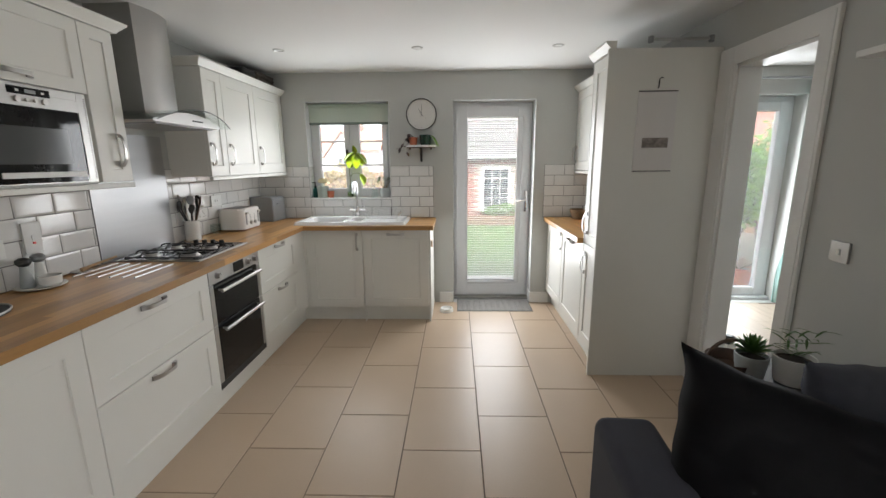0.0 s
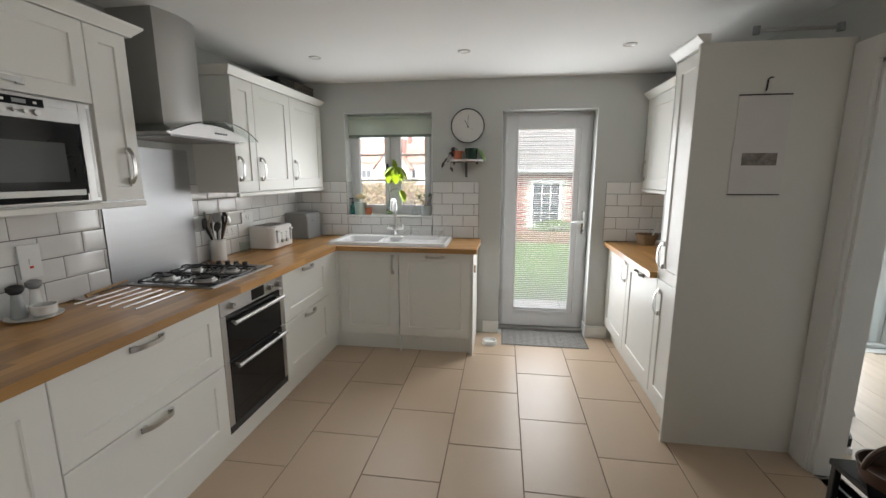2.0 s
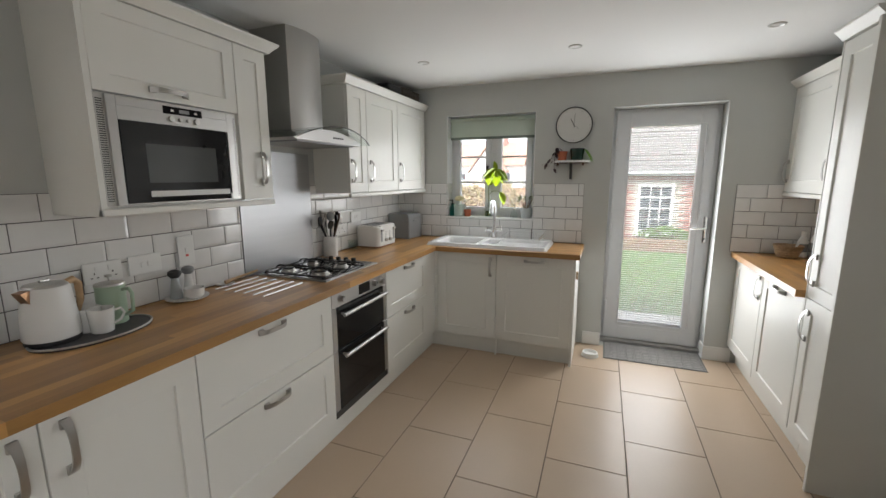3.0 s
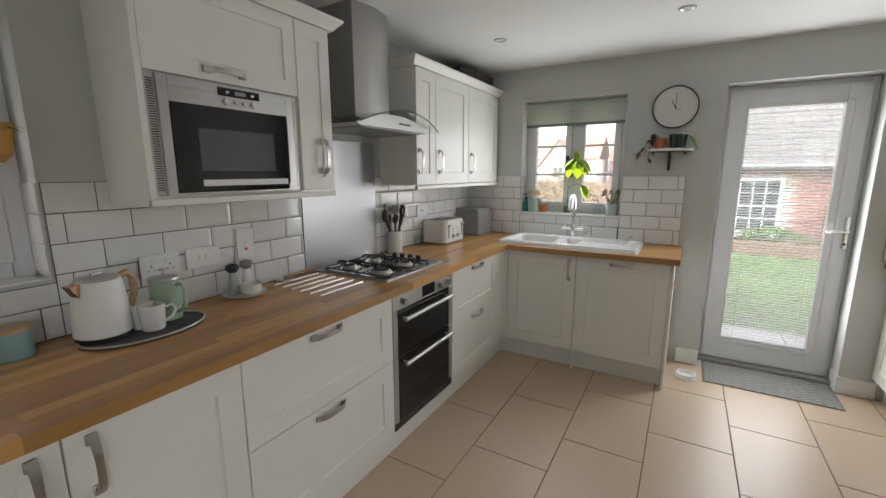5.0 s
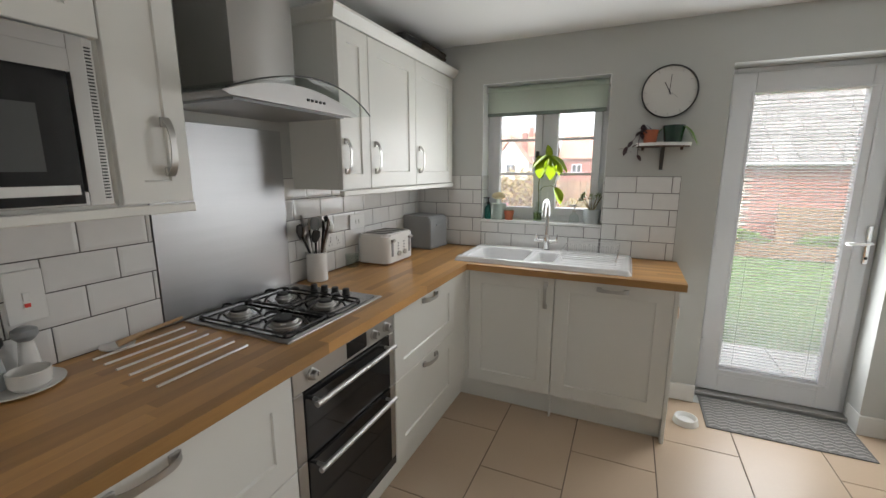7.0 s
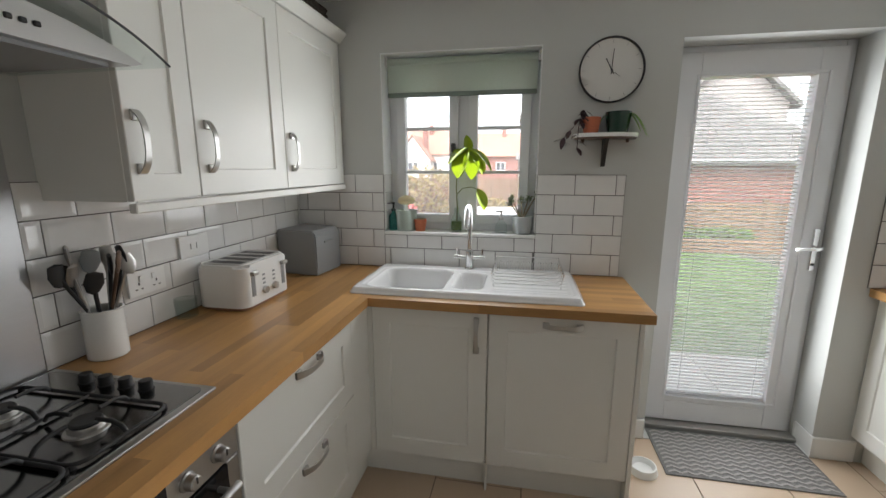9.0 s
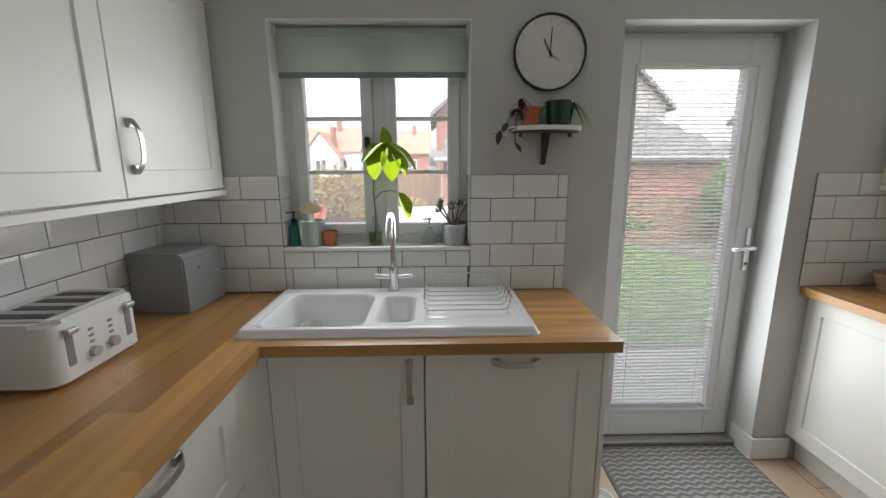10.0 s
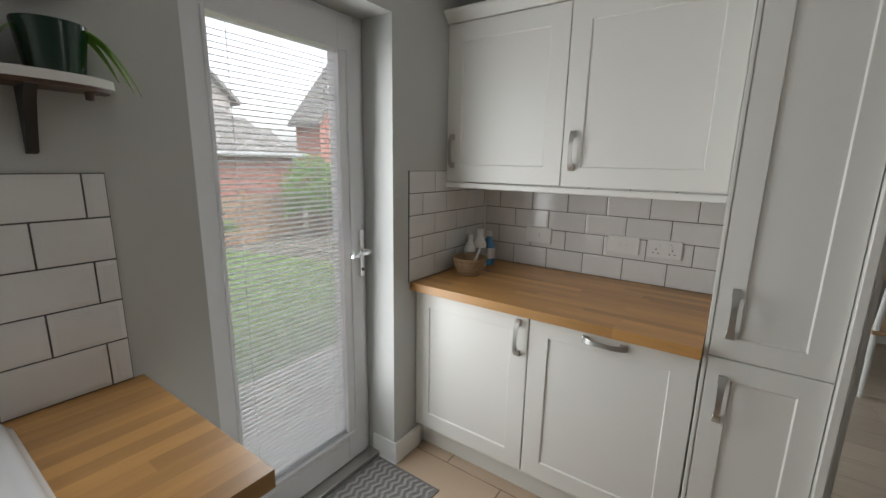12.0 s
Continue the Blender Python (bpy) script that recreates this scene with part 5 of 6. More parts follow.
# ---- small worktop by the larder ----
bk = thing("straw_basket", pose(1.30, 4.06, Z), "small woven straw basket with cleaning brush", "basket")
bm = B()
lathe(bm, [(0, 0), (0.06, 0), (0.085, 0.07), (0.092, 0.092), (0.084, 0.092), (0.07, 0.05), (0.055, 0.008), (0, 0.008)], 32)
part("basket", bm, STRAW, bk)
for k in range(5):
    part("weave_ring", tube(B(), [((0.064 + 0.0058 * k) * math.cos(a / 20 * math.pi), (0.064 + 0.0058 * k) * math.sin(a / 20 * math.pi), 0.01 + 0.018 * k) for a in range(40)], 0.0045, 6, True), STRAW, bk)
part("brush", tube(B(), [(0.02, 0.0, 0.012), (0.055, -0.03, 0.13)], [0.009, 0.006], 8), WHITEPLASTIC, bk)
for x, y, m, h, r, lab in ((1.405, 4.12, WHITEPLASTIC, 0.19, 0.032, "white plastic cleaning bottle"), (1.475, 4.10, WHITEPLASTIC, 0.215, 0.036, "tall white spray bottle"), (1.56, 4.09, BLUEP, 0.19, 0.036, "blue plastic cleaning bottle")):
    bo = thing("cleaning_bottle", pose(x, y, Z), lab, "bottle", "cleaning bottles")
    part("bottle", lathe(B(), [(0, 0), (r * 0.95, 0), (r, 0.006), (r, h * 0.62), (r * 0.45, h * 0.8), (r * 0.4, h * 0.86), (0, h * 0.86)], 24), m, bo)
    part("cap", lathe(B(), [(0, h * 0.86), (r * 0.5, h * 0.86), (r * 0.48, h), (0, h)], 16), WHITEPLASTIC, bo)
    part("bottle_label", lathe(B(), [(r + 0.0005, h * 0.2), (r + 0.0005, h * 0.52)], 24, close=False), GREYMETAL if m is WHITEPLASTIC else PAPER, bo)

# ---- larder side: calendar; things on top ----
cal = thing("wall_calendar", pose(1.32, 2.6385, 1.42), "white paper calendar hanging from a black hook", "calendar")
part("upper_sheet", box(B(), -0.118, -0.003, 0.24, 0.118, 0, 0.482, 0.0005, 1), PAPER, cal)
part("lower_sheet", box(B(), -0.122, -0.0055, 0.0, 0.118, -0.001, 0.24, 0.0005, 1), PAPER, cal)
part("picture", box(B(), -0.075, -0.0062, 0.145, 0.085, -0.0052, 0.205), PHOTO, cal)
part("bar", box(B(), -0.118, -0.007, 0.479, 0.118, 0.0, 0.485), BLACK, cal)
part("bar", box(B(), -0.122, -0.007, -0.002, 0.118, 0.0, 0.003), BLACK, cal)
hk = thing("hook", pose(1.318, 2.6385, 1.93), "black metal hook above the calendar", "hook")
part("hook", tube(B(), [(0.0, -0.002, -0.01), (0, -0.008, 0.0), (0, -0.01, 0.04), (0.012, -0.01, 0.05), (0.022, -0.01, 0.048)], 0.004, 8), BLACK, hk)
rod = thing("metal_pole", pose(1.45, 2.70, 2.212), "pale metal pole with end stops lying on the larder", "pole")
part("pole", tube(B(), [(-0.17, 0, 0), (0.19, 0, 0)], 0.009, 10), NICKEL, rod)
for x in (-0.175, 0.19):
    part("end_stop", lathe(B(), [(0, -0.02), (0.016, -0.018), (0.016, 0.018), (0, 0.02)], 16, (x, 0, 0)), GREYMETAL, rod)
for y0, y1, z1, m in ((3.55, 3.78, 2.285, BLACK), (3.80, 4.16, 2.30, WICKER)):
    sb = thing("storage_basket", pose(-1.80, (y0 + y1) / 2, 2.193), "dark woven storage basket on the wall cabinet", "basket", "baskets on the cabinets")
    w, L, h = 0.2, y1 - y0, z1 - 2.193
    part("basket", prism(B(), rounded(w, L, 0.02, 4), 0, h), m, sb)
    for k in range(4):
        part("weave_band", tube(B(), [(x, y, 0.012 + k * (h - 0.02) / 3) for x, y in rounded(w + 0.004, L + 0.004, 0.02, 4)], 0.006, 6, True), m, sb)

# ---- downlights ----
dl = thing("downlight", pose(-1.303, 3.356, TOP), "recessed chrome ceiling spotlight, unlit", "ceiling light", "ceiling spotlights")
part("ring", lathe(B(), [(0.028, -0.002), (0.034, -0.006), (0.043, -0.004), (0.045, 0.0), (0.026, 0.0)], 32, close=False), NICKEL, dl)
part("lamp", lathe(B(), [(0, -0.0012), (0.027, -0.0012), (0.027, -0.0004), (0, -0.0004)], 24), LAMPGLASS, dl)
for x, y in ((-0.22, 3.356), (0.863, 3.356), (-1.303, 1.3), (-0.22, 1.3), (0.863, 1.3)):
    copy_thing(dl, pose(x, y, TOP))

# ---- floor things ----
mt = thing("door_mat", pose(0.472, 4.115, 0.0005), "grey chevron patterned door mat", "door mat")
part("backing", box(B(), -0.385, -0.20, 0, 0.385, 0.18, 0.006, 0.002, 1), RUGD, mt)
nz = 12
for r in range(11):
    y0 = -0.185 + r * 0.0325
    bm = B()
    pts = [(-0.37 + 0.74 * k / (2 * nz), y0 + (0.012 if k % 2 else -0.004)) for k in range(2 * nz + 1)]
    prism(bm, pts + [(x, y + 0.014) for x, y in reversed(pts)], 0.006, 0.0085)
    part("zigzag_stripe", bm, RUGL, mt, "", 0)
pb = thing("pet_bowl", pose(-0.02, 3.925, 0.0005), "shallow white pet bowl beside the end panel", "bowl")
part("bowl", lathe(B(), [(0, 0), (0.07, 0), (0.062, 0.035), (0.056, 0.036), (0.045, 0.012), (0, 0.01)], 32), WHITEPLASTIC, pb)

# ---- hanging planter by the side window ----
hp = thing("hanging_planter", pose(-1.87, 0.955, 1.515), "mustard ceramic planter hanging on cords", "plant")
part("planter", lathe(B(), [(0, 0), (0.055, 0), (0.075, 0.02), (0.088, 0.11), (0.083, 0.112), (0.07, 0.09), (0, 0.088)], 32), MUSTARD, hp)
bm = B()
rnd = random.Random(31)
for k in range(46):
    a = rnd.uniform(0, 6.28)
    leaf(bm, (0.05 * math.cos(a), 0.05 * math.sin(a), 0.10), (math.cos(a), math.sin(a), rnd.uniform(0.1, 0.7)), rnd.uniform(0.04, 0.075), 0.02, 0.4, 4)
part("leaves", bm, LEAFD, hp, "", 80)
for k in range(3):
    a = k * 2.1 + 0.5
    part("cord", tube(B(), [(0.088 * math.cos(a), 0.088 * math.sin(a), 0.11), (0, 0.0, 0.49)], 0.003, 6), CORD, hp)
    part("cord", tube(B(), [(0.088 * math.cos(a), 0.088 * math.sin(a), 0.11), (0.03 * math.cos(a + 1), 0.03 * math.sin(a + 1), 0.0)], 0.003, 6), CORD, hp)
rl = thing("hanging_rail", pose(-1.87, 0.75, 2.03), "black metal rail with hooks above the side window", "rail")
part("bar", tube(B(), [(0, -0.45, 0), (0, 0.38, 0)], 0.008, 10), BLACK, rl)
for y in (-0.4, 0.33):
    part("bracket", tube(B(), [(-0.094, y, 0.03), (0, y, 0.03), (0, y, 0)], 0.006, 8), BLACK, rl)
for y in (0.02, 0.25):
    part("hook", tube(B(), [(0, y, 0.012), (0.008, y, 0.0), (0, y, -0.012), (0, y, -0.045)], 0.004, 8), BLACK, rl)

# ---- sofa corner ----
sofa = thing("sofa", pose(1.10, 0.80, 0, 0, 0, -4), "dark navy fabric sofa with its back to the kitchen", "sofa")


def cushion_box(x0, y0, z0, x1, y1, z1, r):
    bm = box(B(), x0, y0, z0, x1, y1, z1, r, 4)
    return bm


part("arm", cushion_box(-0.56, -0.42, 0.06, -0.35, 0.44, 0.60, 0.045), NAVY, sofa)
part("backrest", cushion_box(-0.18, 0.30, 0.06, 0.50, 0.50, 0.70, 0.06), NAVY, sofa)
part("seat", cushion_box(-0.35, -0.45, 0.16, 0.50, 0.30, 0.42, 0.05), NAVY, sofa)
for x in (-0.5, 0.45):
    for y in (-0.36, 0.38):
        part("foot", lathe(B(), [(0, 0), (0.018, 0), (0.024, 0.07), (0, 0.07)], 12, (x, y, 0)), DARKWOOD, sofa)


def pillow(w, h, t, seed, n=30, slump=0.0):
    """A stuffed square cushion, fullest in the middle, with drawn-out corners and creases."""
    bm = B()
    rnd = random.Random(seed)
    off = Vector((rnd.uniform(0, 9), rnd.uniform(0, 9), 0))
    sides = []
    for s in (-1, 1):
        g = []
        for i in range(n + 1):
            row = []
            for j in range(n + 1):
                u, v = -1 + 2 * i / n, -1 + 2 * j / n
                f = max(0.0, (1 - u ** 4) * (1 - v ** 4)) ** 0.5
                pin = 1 - 0.03 * (1 - abs(u) ** 2) * abs(v) ** 4
                pin2 = 1 - 0.05 * (1 - abs(v) ** 2) * abs(u) ** 4
                cr = 0.012 * noise.noise(Vector((u * 2.2, v * 2.2, s)) + off) * (0.25 + f)
                cr += 0.007 * noise.noise(Vector((u * 5 + v * 3, v * 6 - u * 2, s * 3)) + off) * (0.3 + f)
                ear = 1 + 0.05 * (abs(u) * abs(v)) ** 7
                edge = 0.012 * noise.noise(Vector((u * 2.6, v * 2.6, 4)) + off) * max(abs(u), abs(v)) ** 6
                x, z = u * w / 2 * pin2 * ear + edge, v * h / 2 * pin * ear + edge
                row.append(bm.verts.new((x, s * t / 2 * f + cr, z - slump * (x + w / 2) * (v + 1) / 2)))
            g.append(row)
        for i in range(n):
            for j in range(n):
                bm.faces.new((g[i][j], g[i + 1][j], g[i + 1][j + 1], g[i][j + 1]))
        sides.append(g)
    bmesh.ops.remove_doubles(bm, verts=bm.verts, dist=0.004)
    return bm


cu = tagged(part("cushion", pillow(0.62, 0.52, 0.22, 2, 34, 0.13), BLACKC, None, "", 60), "large black velvet cushion leaning on the sofa back", "cushion")
cu.matrix_basis = pose(1.015, 0.95, 0.635, -22, 8, -20)
cu = tagged(part("cushion", pillow(0.44, 0.40, 0.16, 5), mat("slate_blue_cushion_fabric", (0.05, 0.052, 0.066), 0.9, vary=0.2, scale=14, bump=0.4, grain=400), None, "", 60), "slate blue fabric cushion on the sofa", "cushion")
cu.matrix_basis = pose(1.37, 1.10, 0.665, -14, 4, 6)

tb = thing("console_table", pose(1.36, 1.56, 0), "narrow black metal console table behind the sofa", "table")
part("top", box(B(), -0.20, -0.16, 0.58, 0.30, 0.16, 0.60, 0.003), BLACK, tb)
for x in (-0.185, 0.285):
    for y in (-0.145, 0.145):
        part("leg", box(B(), x - 0.01, y - 0.01, 0, x + 0.01, y + 0.01, 0.58, 0.002, 1), BLACK, tb)
bs = thing("handled_basket", pose(1.262, 1.60, 0.601), "dark brown round basket with looped handle", "basket")
part("basket", lathe(B(), [(0, 0), (0.085, 0), (0.10, 0.055), (0.094, 0.055), (0.08, 0.008), (0, 0.008)], 32), DARKWOOD, bs)
part("handle", tube(B(), [(0.1 * math.cos(radians(a)), 0.0, 0.05 + 0.085 * math.sin(radians(a))) for a in range(0, 181, 12)], 0.008, 8), DARKWOOD, bs)
for x, y, r, h, m, seed, lab in ((1.30, 1.54, 0.062, 0.10, GREYPOT, 41, "grey pot with spiky aloe rosette"), (1.44, 1.50, 0.075, 0.11, CHINA, 43, "white ribbed pot with thin-leaved plant")):
    pp = pot("succulent_pot", (x, y, 0.601), r * 0.8, r, h, m, lab)
    rnd = random.Random(seed)
    bm = B()
    if seed == 41:
        for k in range(40):
            a, e = k * 2.4, 0.25 + 1.1 * k / 40
            leaf(bm, (0, 0, h), (math.cos(a) * math.cos(e), math.sin(a) * math.cos(e), math.sin(e)), 0.085, 0.022, 0.0, 4, 0.4)
    else:
        for sx in (-0.02, 0.0, 0.025):
            for k in range(11):
                a = k * 2.4
                leaf(bm, (sx * (1 + k * 0.2), 0, h + 0.01 * k), (math.cos(a), math.sin(a), 0.6), 0.085, 0.010, 0.3, 4)
    part("leaves", bm, LEAFD, pp, "", 80)
ws = thing("wall_shelf", pose(EAST, 1.30, 1.86), "white shelf on the grey wall", "shelf")
part("board", box(B(), -0.14, -0.35, -0.012, 0, 0.30, 0.012, 0.003), TRIM, ws)
wb = thing("wooden_block", pose(1.585, 1.44, 1.873), "small light wooden ornament on the wall shelf", "ornament")
part("block", box(B(), -0.03, -0.05, 0, 0.03, 0.05, 0.12, 0.006), WARMWOOD, wb)

# ---- dining room ----
cr = thing("curtain", pose(0, 0, 0), "pale teal curtain held back beside the french doors", "curtain")
bm = B()
nz, nx = 36, 60
rows = []
for j in range(nz + 1):
    z = 0.03 + 2.19 * j / nz
    u = z / 2.2
    waist = math.exp(-((z - 1.02) / 0.42) ** 2)
    xl = 3.36 + 0.22 * waist + 0.06 * smooth((u - 0.55) / 0.4)
    xr = 3.66 + 0.10 * waist + 0.02 * u
    row = []
    for i in range(nx + 1):
        s = i / nx
        row.append(bm.verts.new((xl + (xr - xl) * s, 4.12 + (0.022 - 0.01 * waist) * math.sin(s * 2 * math.pi * 9 + 1.3 * math.sin(2 * z)) + 0.02 * math.sin(3 * z + 5 * s), z)))
    rows.append(row)
for a, b in zip(rows, rows[1:]):
    for i in range(nx):
        bm.faces.new((a[i], a[i + 1], b[i + 1], b[i]))
o = part("fabric", bm, TEALC, cr, "", 80)
so = o.modifiers.new("thickness", "SOLIDIFY")
so.thickness = 0.003
part("tie_band", tube(B(), [(3.57, 4.06, 1.03), (3.66, 4.05, 1.0), (3.78, 4.08, 1.02), (3.79, 4.19, 1.05)], 0.018, 8), TEALC, cr)
rd = thing("curtain_pole", pose(0, 0, 0), "grey metal curtain pole above the french doors", "curtain pole")
part("pole", tube(B(), [(1.95, 4.12, 2.235), (3.46, 4.12, 2.235), (3.75, 4.12, 2.235)], 0.012, 10), GREYMETAL, rd)
part("finial", lathe(B(), [(0, -0.025), (0.022, -0.015), (0.024, 0.01), (0, 0.026)], 16, (3.77, 4.12, 2.235)), GREYMETAL, rd)
for x in (2.0, 3.5):
    part("bracket", box(B(), x - 0.01, 4.11, 2.22, x + 0.01, 4.199, 2.25), GREYMETAL, rd)
sbd = thing("sideboard", pose(4.15, 3.72, 0), "white painted sideboard with oak top", "sideboard")
part("body", box(B(), -0.45, -0.55, 0.08, 0.45, 0.40, 0.80, 0.004), TRIM, sbd)
part("top", box(B(), -0.48, -0.58, 0.80, 0.47, 0.43, 0.83, 0.004), WARMWOOD, sbd)
part("plinth", box(B(), -0.43, -0.53, 0.0, 0.43, 0.38, 0.08), TRIM, sbd)
for y0, y1 in ((-0.54, -0.08), (-0.07, 0.39)):
    bm = B()
    shaker(bm, y0, 0.1, y1, 0.78, 0.0, 0.06)
    d = part("door", bm, TRIM, sbd, "", 20)
    d.matrix_basis = pose(-0.451, 0, 0, 0, 0, -90) @ Matrix.Diagonal((-1, 1, 1, 1))
    part("knob", lathe(B(), [(0, 0), (0.008, 0), (0.014, 0.02), (0, 0.025)], 14), NICKEL, sbd).matrix_basis = pose(-0.472, y1 - 0.04 if y0 < -0.3 else y0 + 0.04, 0.5, 0, -90)


def dining_chair(m):
    ob = thing("dining_chair", m, "white painted wooden dining chair", "chair", "dining chairs")
    part("seat", box(B(), -0.21, -0.20, 0.44, 0.21, 0.21, 0.47, 0.01), WARMWOOD, ob)
    for x in (-0.18, 0.18):
        part("leg", tube(B(), [(x * 1.08, -0.19, 0), (x, -0.16, 0.44)], [0.014, 0.019], 10), TRIM, ob)
        part("leg", tube(B(), [(x * 1.08, 0.22, 0), (x, 0.18, 0.45), (x * 1.02, 0.25, 0.92)], [0.014, 0.019, 0.015], 10), TRIM, ob)
    part("top_rail", box(B(), -0.21, 0.235, 0.86, 0.21, 0.262, 0.94, 0.008), TRIM, ob)
    part("apron", box(B(), -0.18, -0.17, 0.38, 0.18, 0.18, 0.44, 0.004), TRIM, ob)
    for k in range(4):
        x = -0.12 + 0.08 * k
        part("spindle", tube(B(), [(x, 0.185, 0.46), (x, 0.246, 0.87)], 0.008, 8), TRIM, ob)
    return ob


ch = dining_chair(pose(3.45, 1.95, 0, 0, 0, 100))
copy_thing(ch, pose(3.5, 2.9, 0, 0, 0, 75))
dt = thing("dining_table", pose(4.15, 2.2, 0), "oak topped dining table with white legs", "table")
part("top", box(B(), -0.42, -0.85, 0.72, 0.42, 0.75, 0.755, 0.006), WARMWOOD, dt)
for x in (-0.36, 0.36):
    for y in (-0.78, 0.68):
        part("leg", box(B(), x - 0.035, y - 0.035, 0, x + 0.035, y + 0.035, 0.72, 0.006), TRIM, dt)
sh = thing("trainer_shoe", pose(2.03, 2.80, 0.0, 0, 0, 60), "dark trainer shoe with pale sole", "shoe", "shoes by the doorway")
bm = B()
prism(bm, [(-0.13, 0.0), (-0.12, 0.03), (0.1, 0.028), (0.14, 0.02), (0.145, 0.0)], -0.045, 0.045, "y")
part("sole", bm, CHINA, sh)
bm = B()
prism(bm, [(-0.12, 0.028), (-0.13, 0.1), (-0.09, 0.105), (-0.03, 0.085), (0.05, 0.06), (0.12, 0.045), (0.138, 0.026)], -0.038, 0.038, "y")
bmesh.ops.bevel(bm, geom=list(bm.edges), offset=0.012, segments=2, affect="EDGES")
part("upper", bm, BLACK, sh)
part("laces", tube(B(), [(-0.02, -0.02, 0.088), (0.0, 0.02, 0.082), (0.02, -0.02, 0.076), (0.04, 0.02, 0.069)], 0.004, 6), CHINA, sh)
copy_thing(sh, pose(2.06, 2.98, 0.0, 0, 0, 35))
copy_thing(sh, pose(2.25, 3.2, 0.0, 0, 0, 110))

# ---- outside ----
GRASS = mat("lawn", (0.085, 0.15, 0.035), 0.9, vary=0.35, scale=2.5, bump=0.8, grain=60)
EARTH = mat("ground_outside", (0.12, 0.11, 0.09), 0.95, vary=0.25, scale=1.2, bump=0.5, grain=30)
SLAB = mat("pale_paving", (0.58, 0.57, 0.54), 0.85, vary=0.15, scale=6, bump=0.3, per_piece=0.5)
BRICK = mat("red_brick", (0.26, 0.115, 0.09), 0.85, vary=0.3, scale=9, bump=0.4, per_piece=0.8)
MORTAR = mat("pale_mortar", (0.45, 0.41, 0.36), 0.95, vary=0.1, scale=20, bump=0.3)
ROOF = mat("grey_roof_tile", (0.15, 0.145, 0.14), 0.85, vary=0.25, scale=8, bump=0.4, per_piece=0.6)
ORANGE = mat("orange_roof_tile", (0.36, 0.20, 0.145), 0.85, vary=0.25, scale=4, bump=0.4)
RENDER = mat("white_render", (0.7, 0.69, 0.66), 0.85, vary=0.05)
FENCE = mat("weathered_fence_board", (0.20, 0.125, 0.075), 0.85, vary=0.3, scale=3, stretch=(8, 8, 1), bump=0.3, per_piece=0.6)
HEDGE = leaf_mat("hedge_leaf", (0.10, 0.19, 0.03), 0.35)
DARKPANE = mat("dark_window_pane", (0.05, 0.06, 0.07), 0.08)

structure("ground", box(B(), -400, -400, -0.65, 400, 400, -0.15), EARTH, "bare ground reaching the horizon")
structure("lawn", prism(B(), [(-1.4, 5.72), (3.9, 5.72), (3.9, 8.0), (3.3, 10.4), (-1.4, 10.6)], -0.149, -0.115), GRASS, "mown green lawn behind the house")
PATIO = structure("patio", box(B(), -1.6, 4.5, -0.149, 4.4, 5.72, -0.13), MORTAR, "pale paved patio outside the garden door")

gar = thing("garage", pose(0, 0, 0), "low red brick garage with grey tiled roof", "garage")


def brick_skin(parent, x0, x1, y, z0, z1, holes=()):
    """Courses of brick fronts on a wall that faces -y, each course joined, leaving openings free."""
    bm = B()
    z, row = z0, 0
    while z < z1 - 0.03:
        x = x0 - (0.1125 if row % 2 else 0)
        while x < x1:
            a, b = max(x + 0.005, x0), min(x + 0.22, x1)
            if b - a > 0.03 and not any(a < h[1] and b > h[0] and z < h[3] and z + 0.065 > h[2] for h in holes):
                v = [bm.verts.new((p, q, r)) for p, q, r in ((a, y, z), (b, y, z), (b, y, z + 0.065), (a, y, z + 0.065), (a, y + 0.03, z), (b, y + 0.03, z), (b, y + 0.03, z + 0.065), (a, y + 0.03, z + 0.065))]
                for f in ((0, 1, 2, 3), (0, 1, 5, 4), (3, 2, 6, 7), (0, 3, 7, 4), (1, 2, 6, 5)):
                    bm.faces.new([v[k] for k in f])
            x += 0.225
        z += 0.075
        row += 1
    ob = part("bricks", bm, BRICK, parent, "", 0)
    return tagged(ob, "", "", "", "stuff")


GX0, GX1, GY = -0.55, 5.55, 11.5
part("wall", box(B(), GX0 + 0.02, GY + 0.02, -0.15, GX1 - 0.02, GY + 5, 1.62), MORTAR, gar)
brick_skin(gar, GX0, GX1, GY, -0.15, 1.60, [(0.74, 1.62, 0.14, 1.40)])
wn2 = part("window", frame_bars(B(), 0.78, 1.58, GY - 0.02, GY + 0.05, 0.18, 1.36, 0.07, 0.004), UPVC, gar)
part("pane", box(B(), 0.84, GY + 0.01, 0.24, 1.52, GY + 0.018, 1.30), DARKPANE, wn2)
for k in range(1, 4):
    part("glazing_bar", box(B(), 0.85, GY - 0.01, 0.25 + 1.05 * k / 4 - 0.012, 1.51, GY + 0.012, 0.25 + 1.05 * k / 4 + 0.012), UPVC, wn2)
for k in range(1, 3):
    part("glazing_bar", box(B(), 0.85 + 0.66 * k / 3 - 0.012, GY - 0.01, 0.25, 0.85 + 0.66 * k / 3 + 0.012, GY + 0.013, 1.29), UPVC, wn2)
part("window_sill", box(B(), 0.72, GY - 0.06, 0.11, 1.64, GY + 0.03, 0.17), UPVC, wn2)
part("gutter", tube(B(), [(GX0 - 0.2, GY - 0.26, 1.60), (GX1 + 0.15, GY - 0.26, 1.60)], 0.05, 8), GREYMETAL, gar)
bm = B()
e, r, x0, x1 = 1.62, 3.35, GX0 - 0.25, GX1 + 0.25
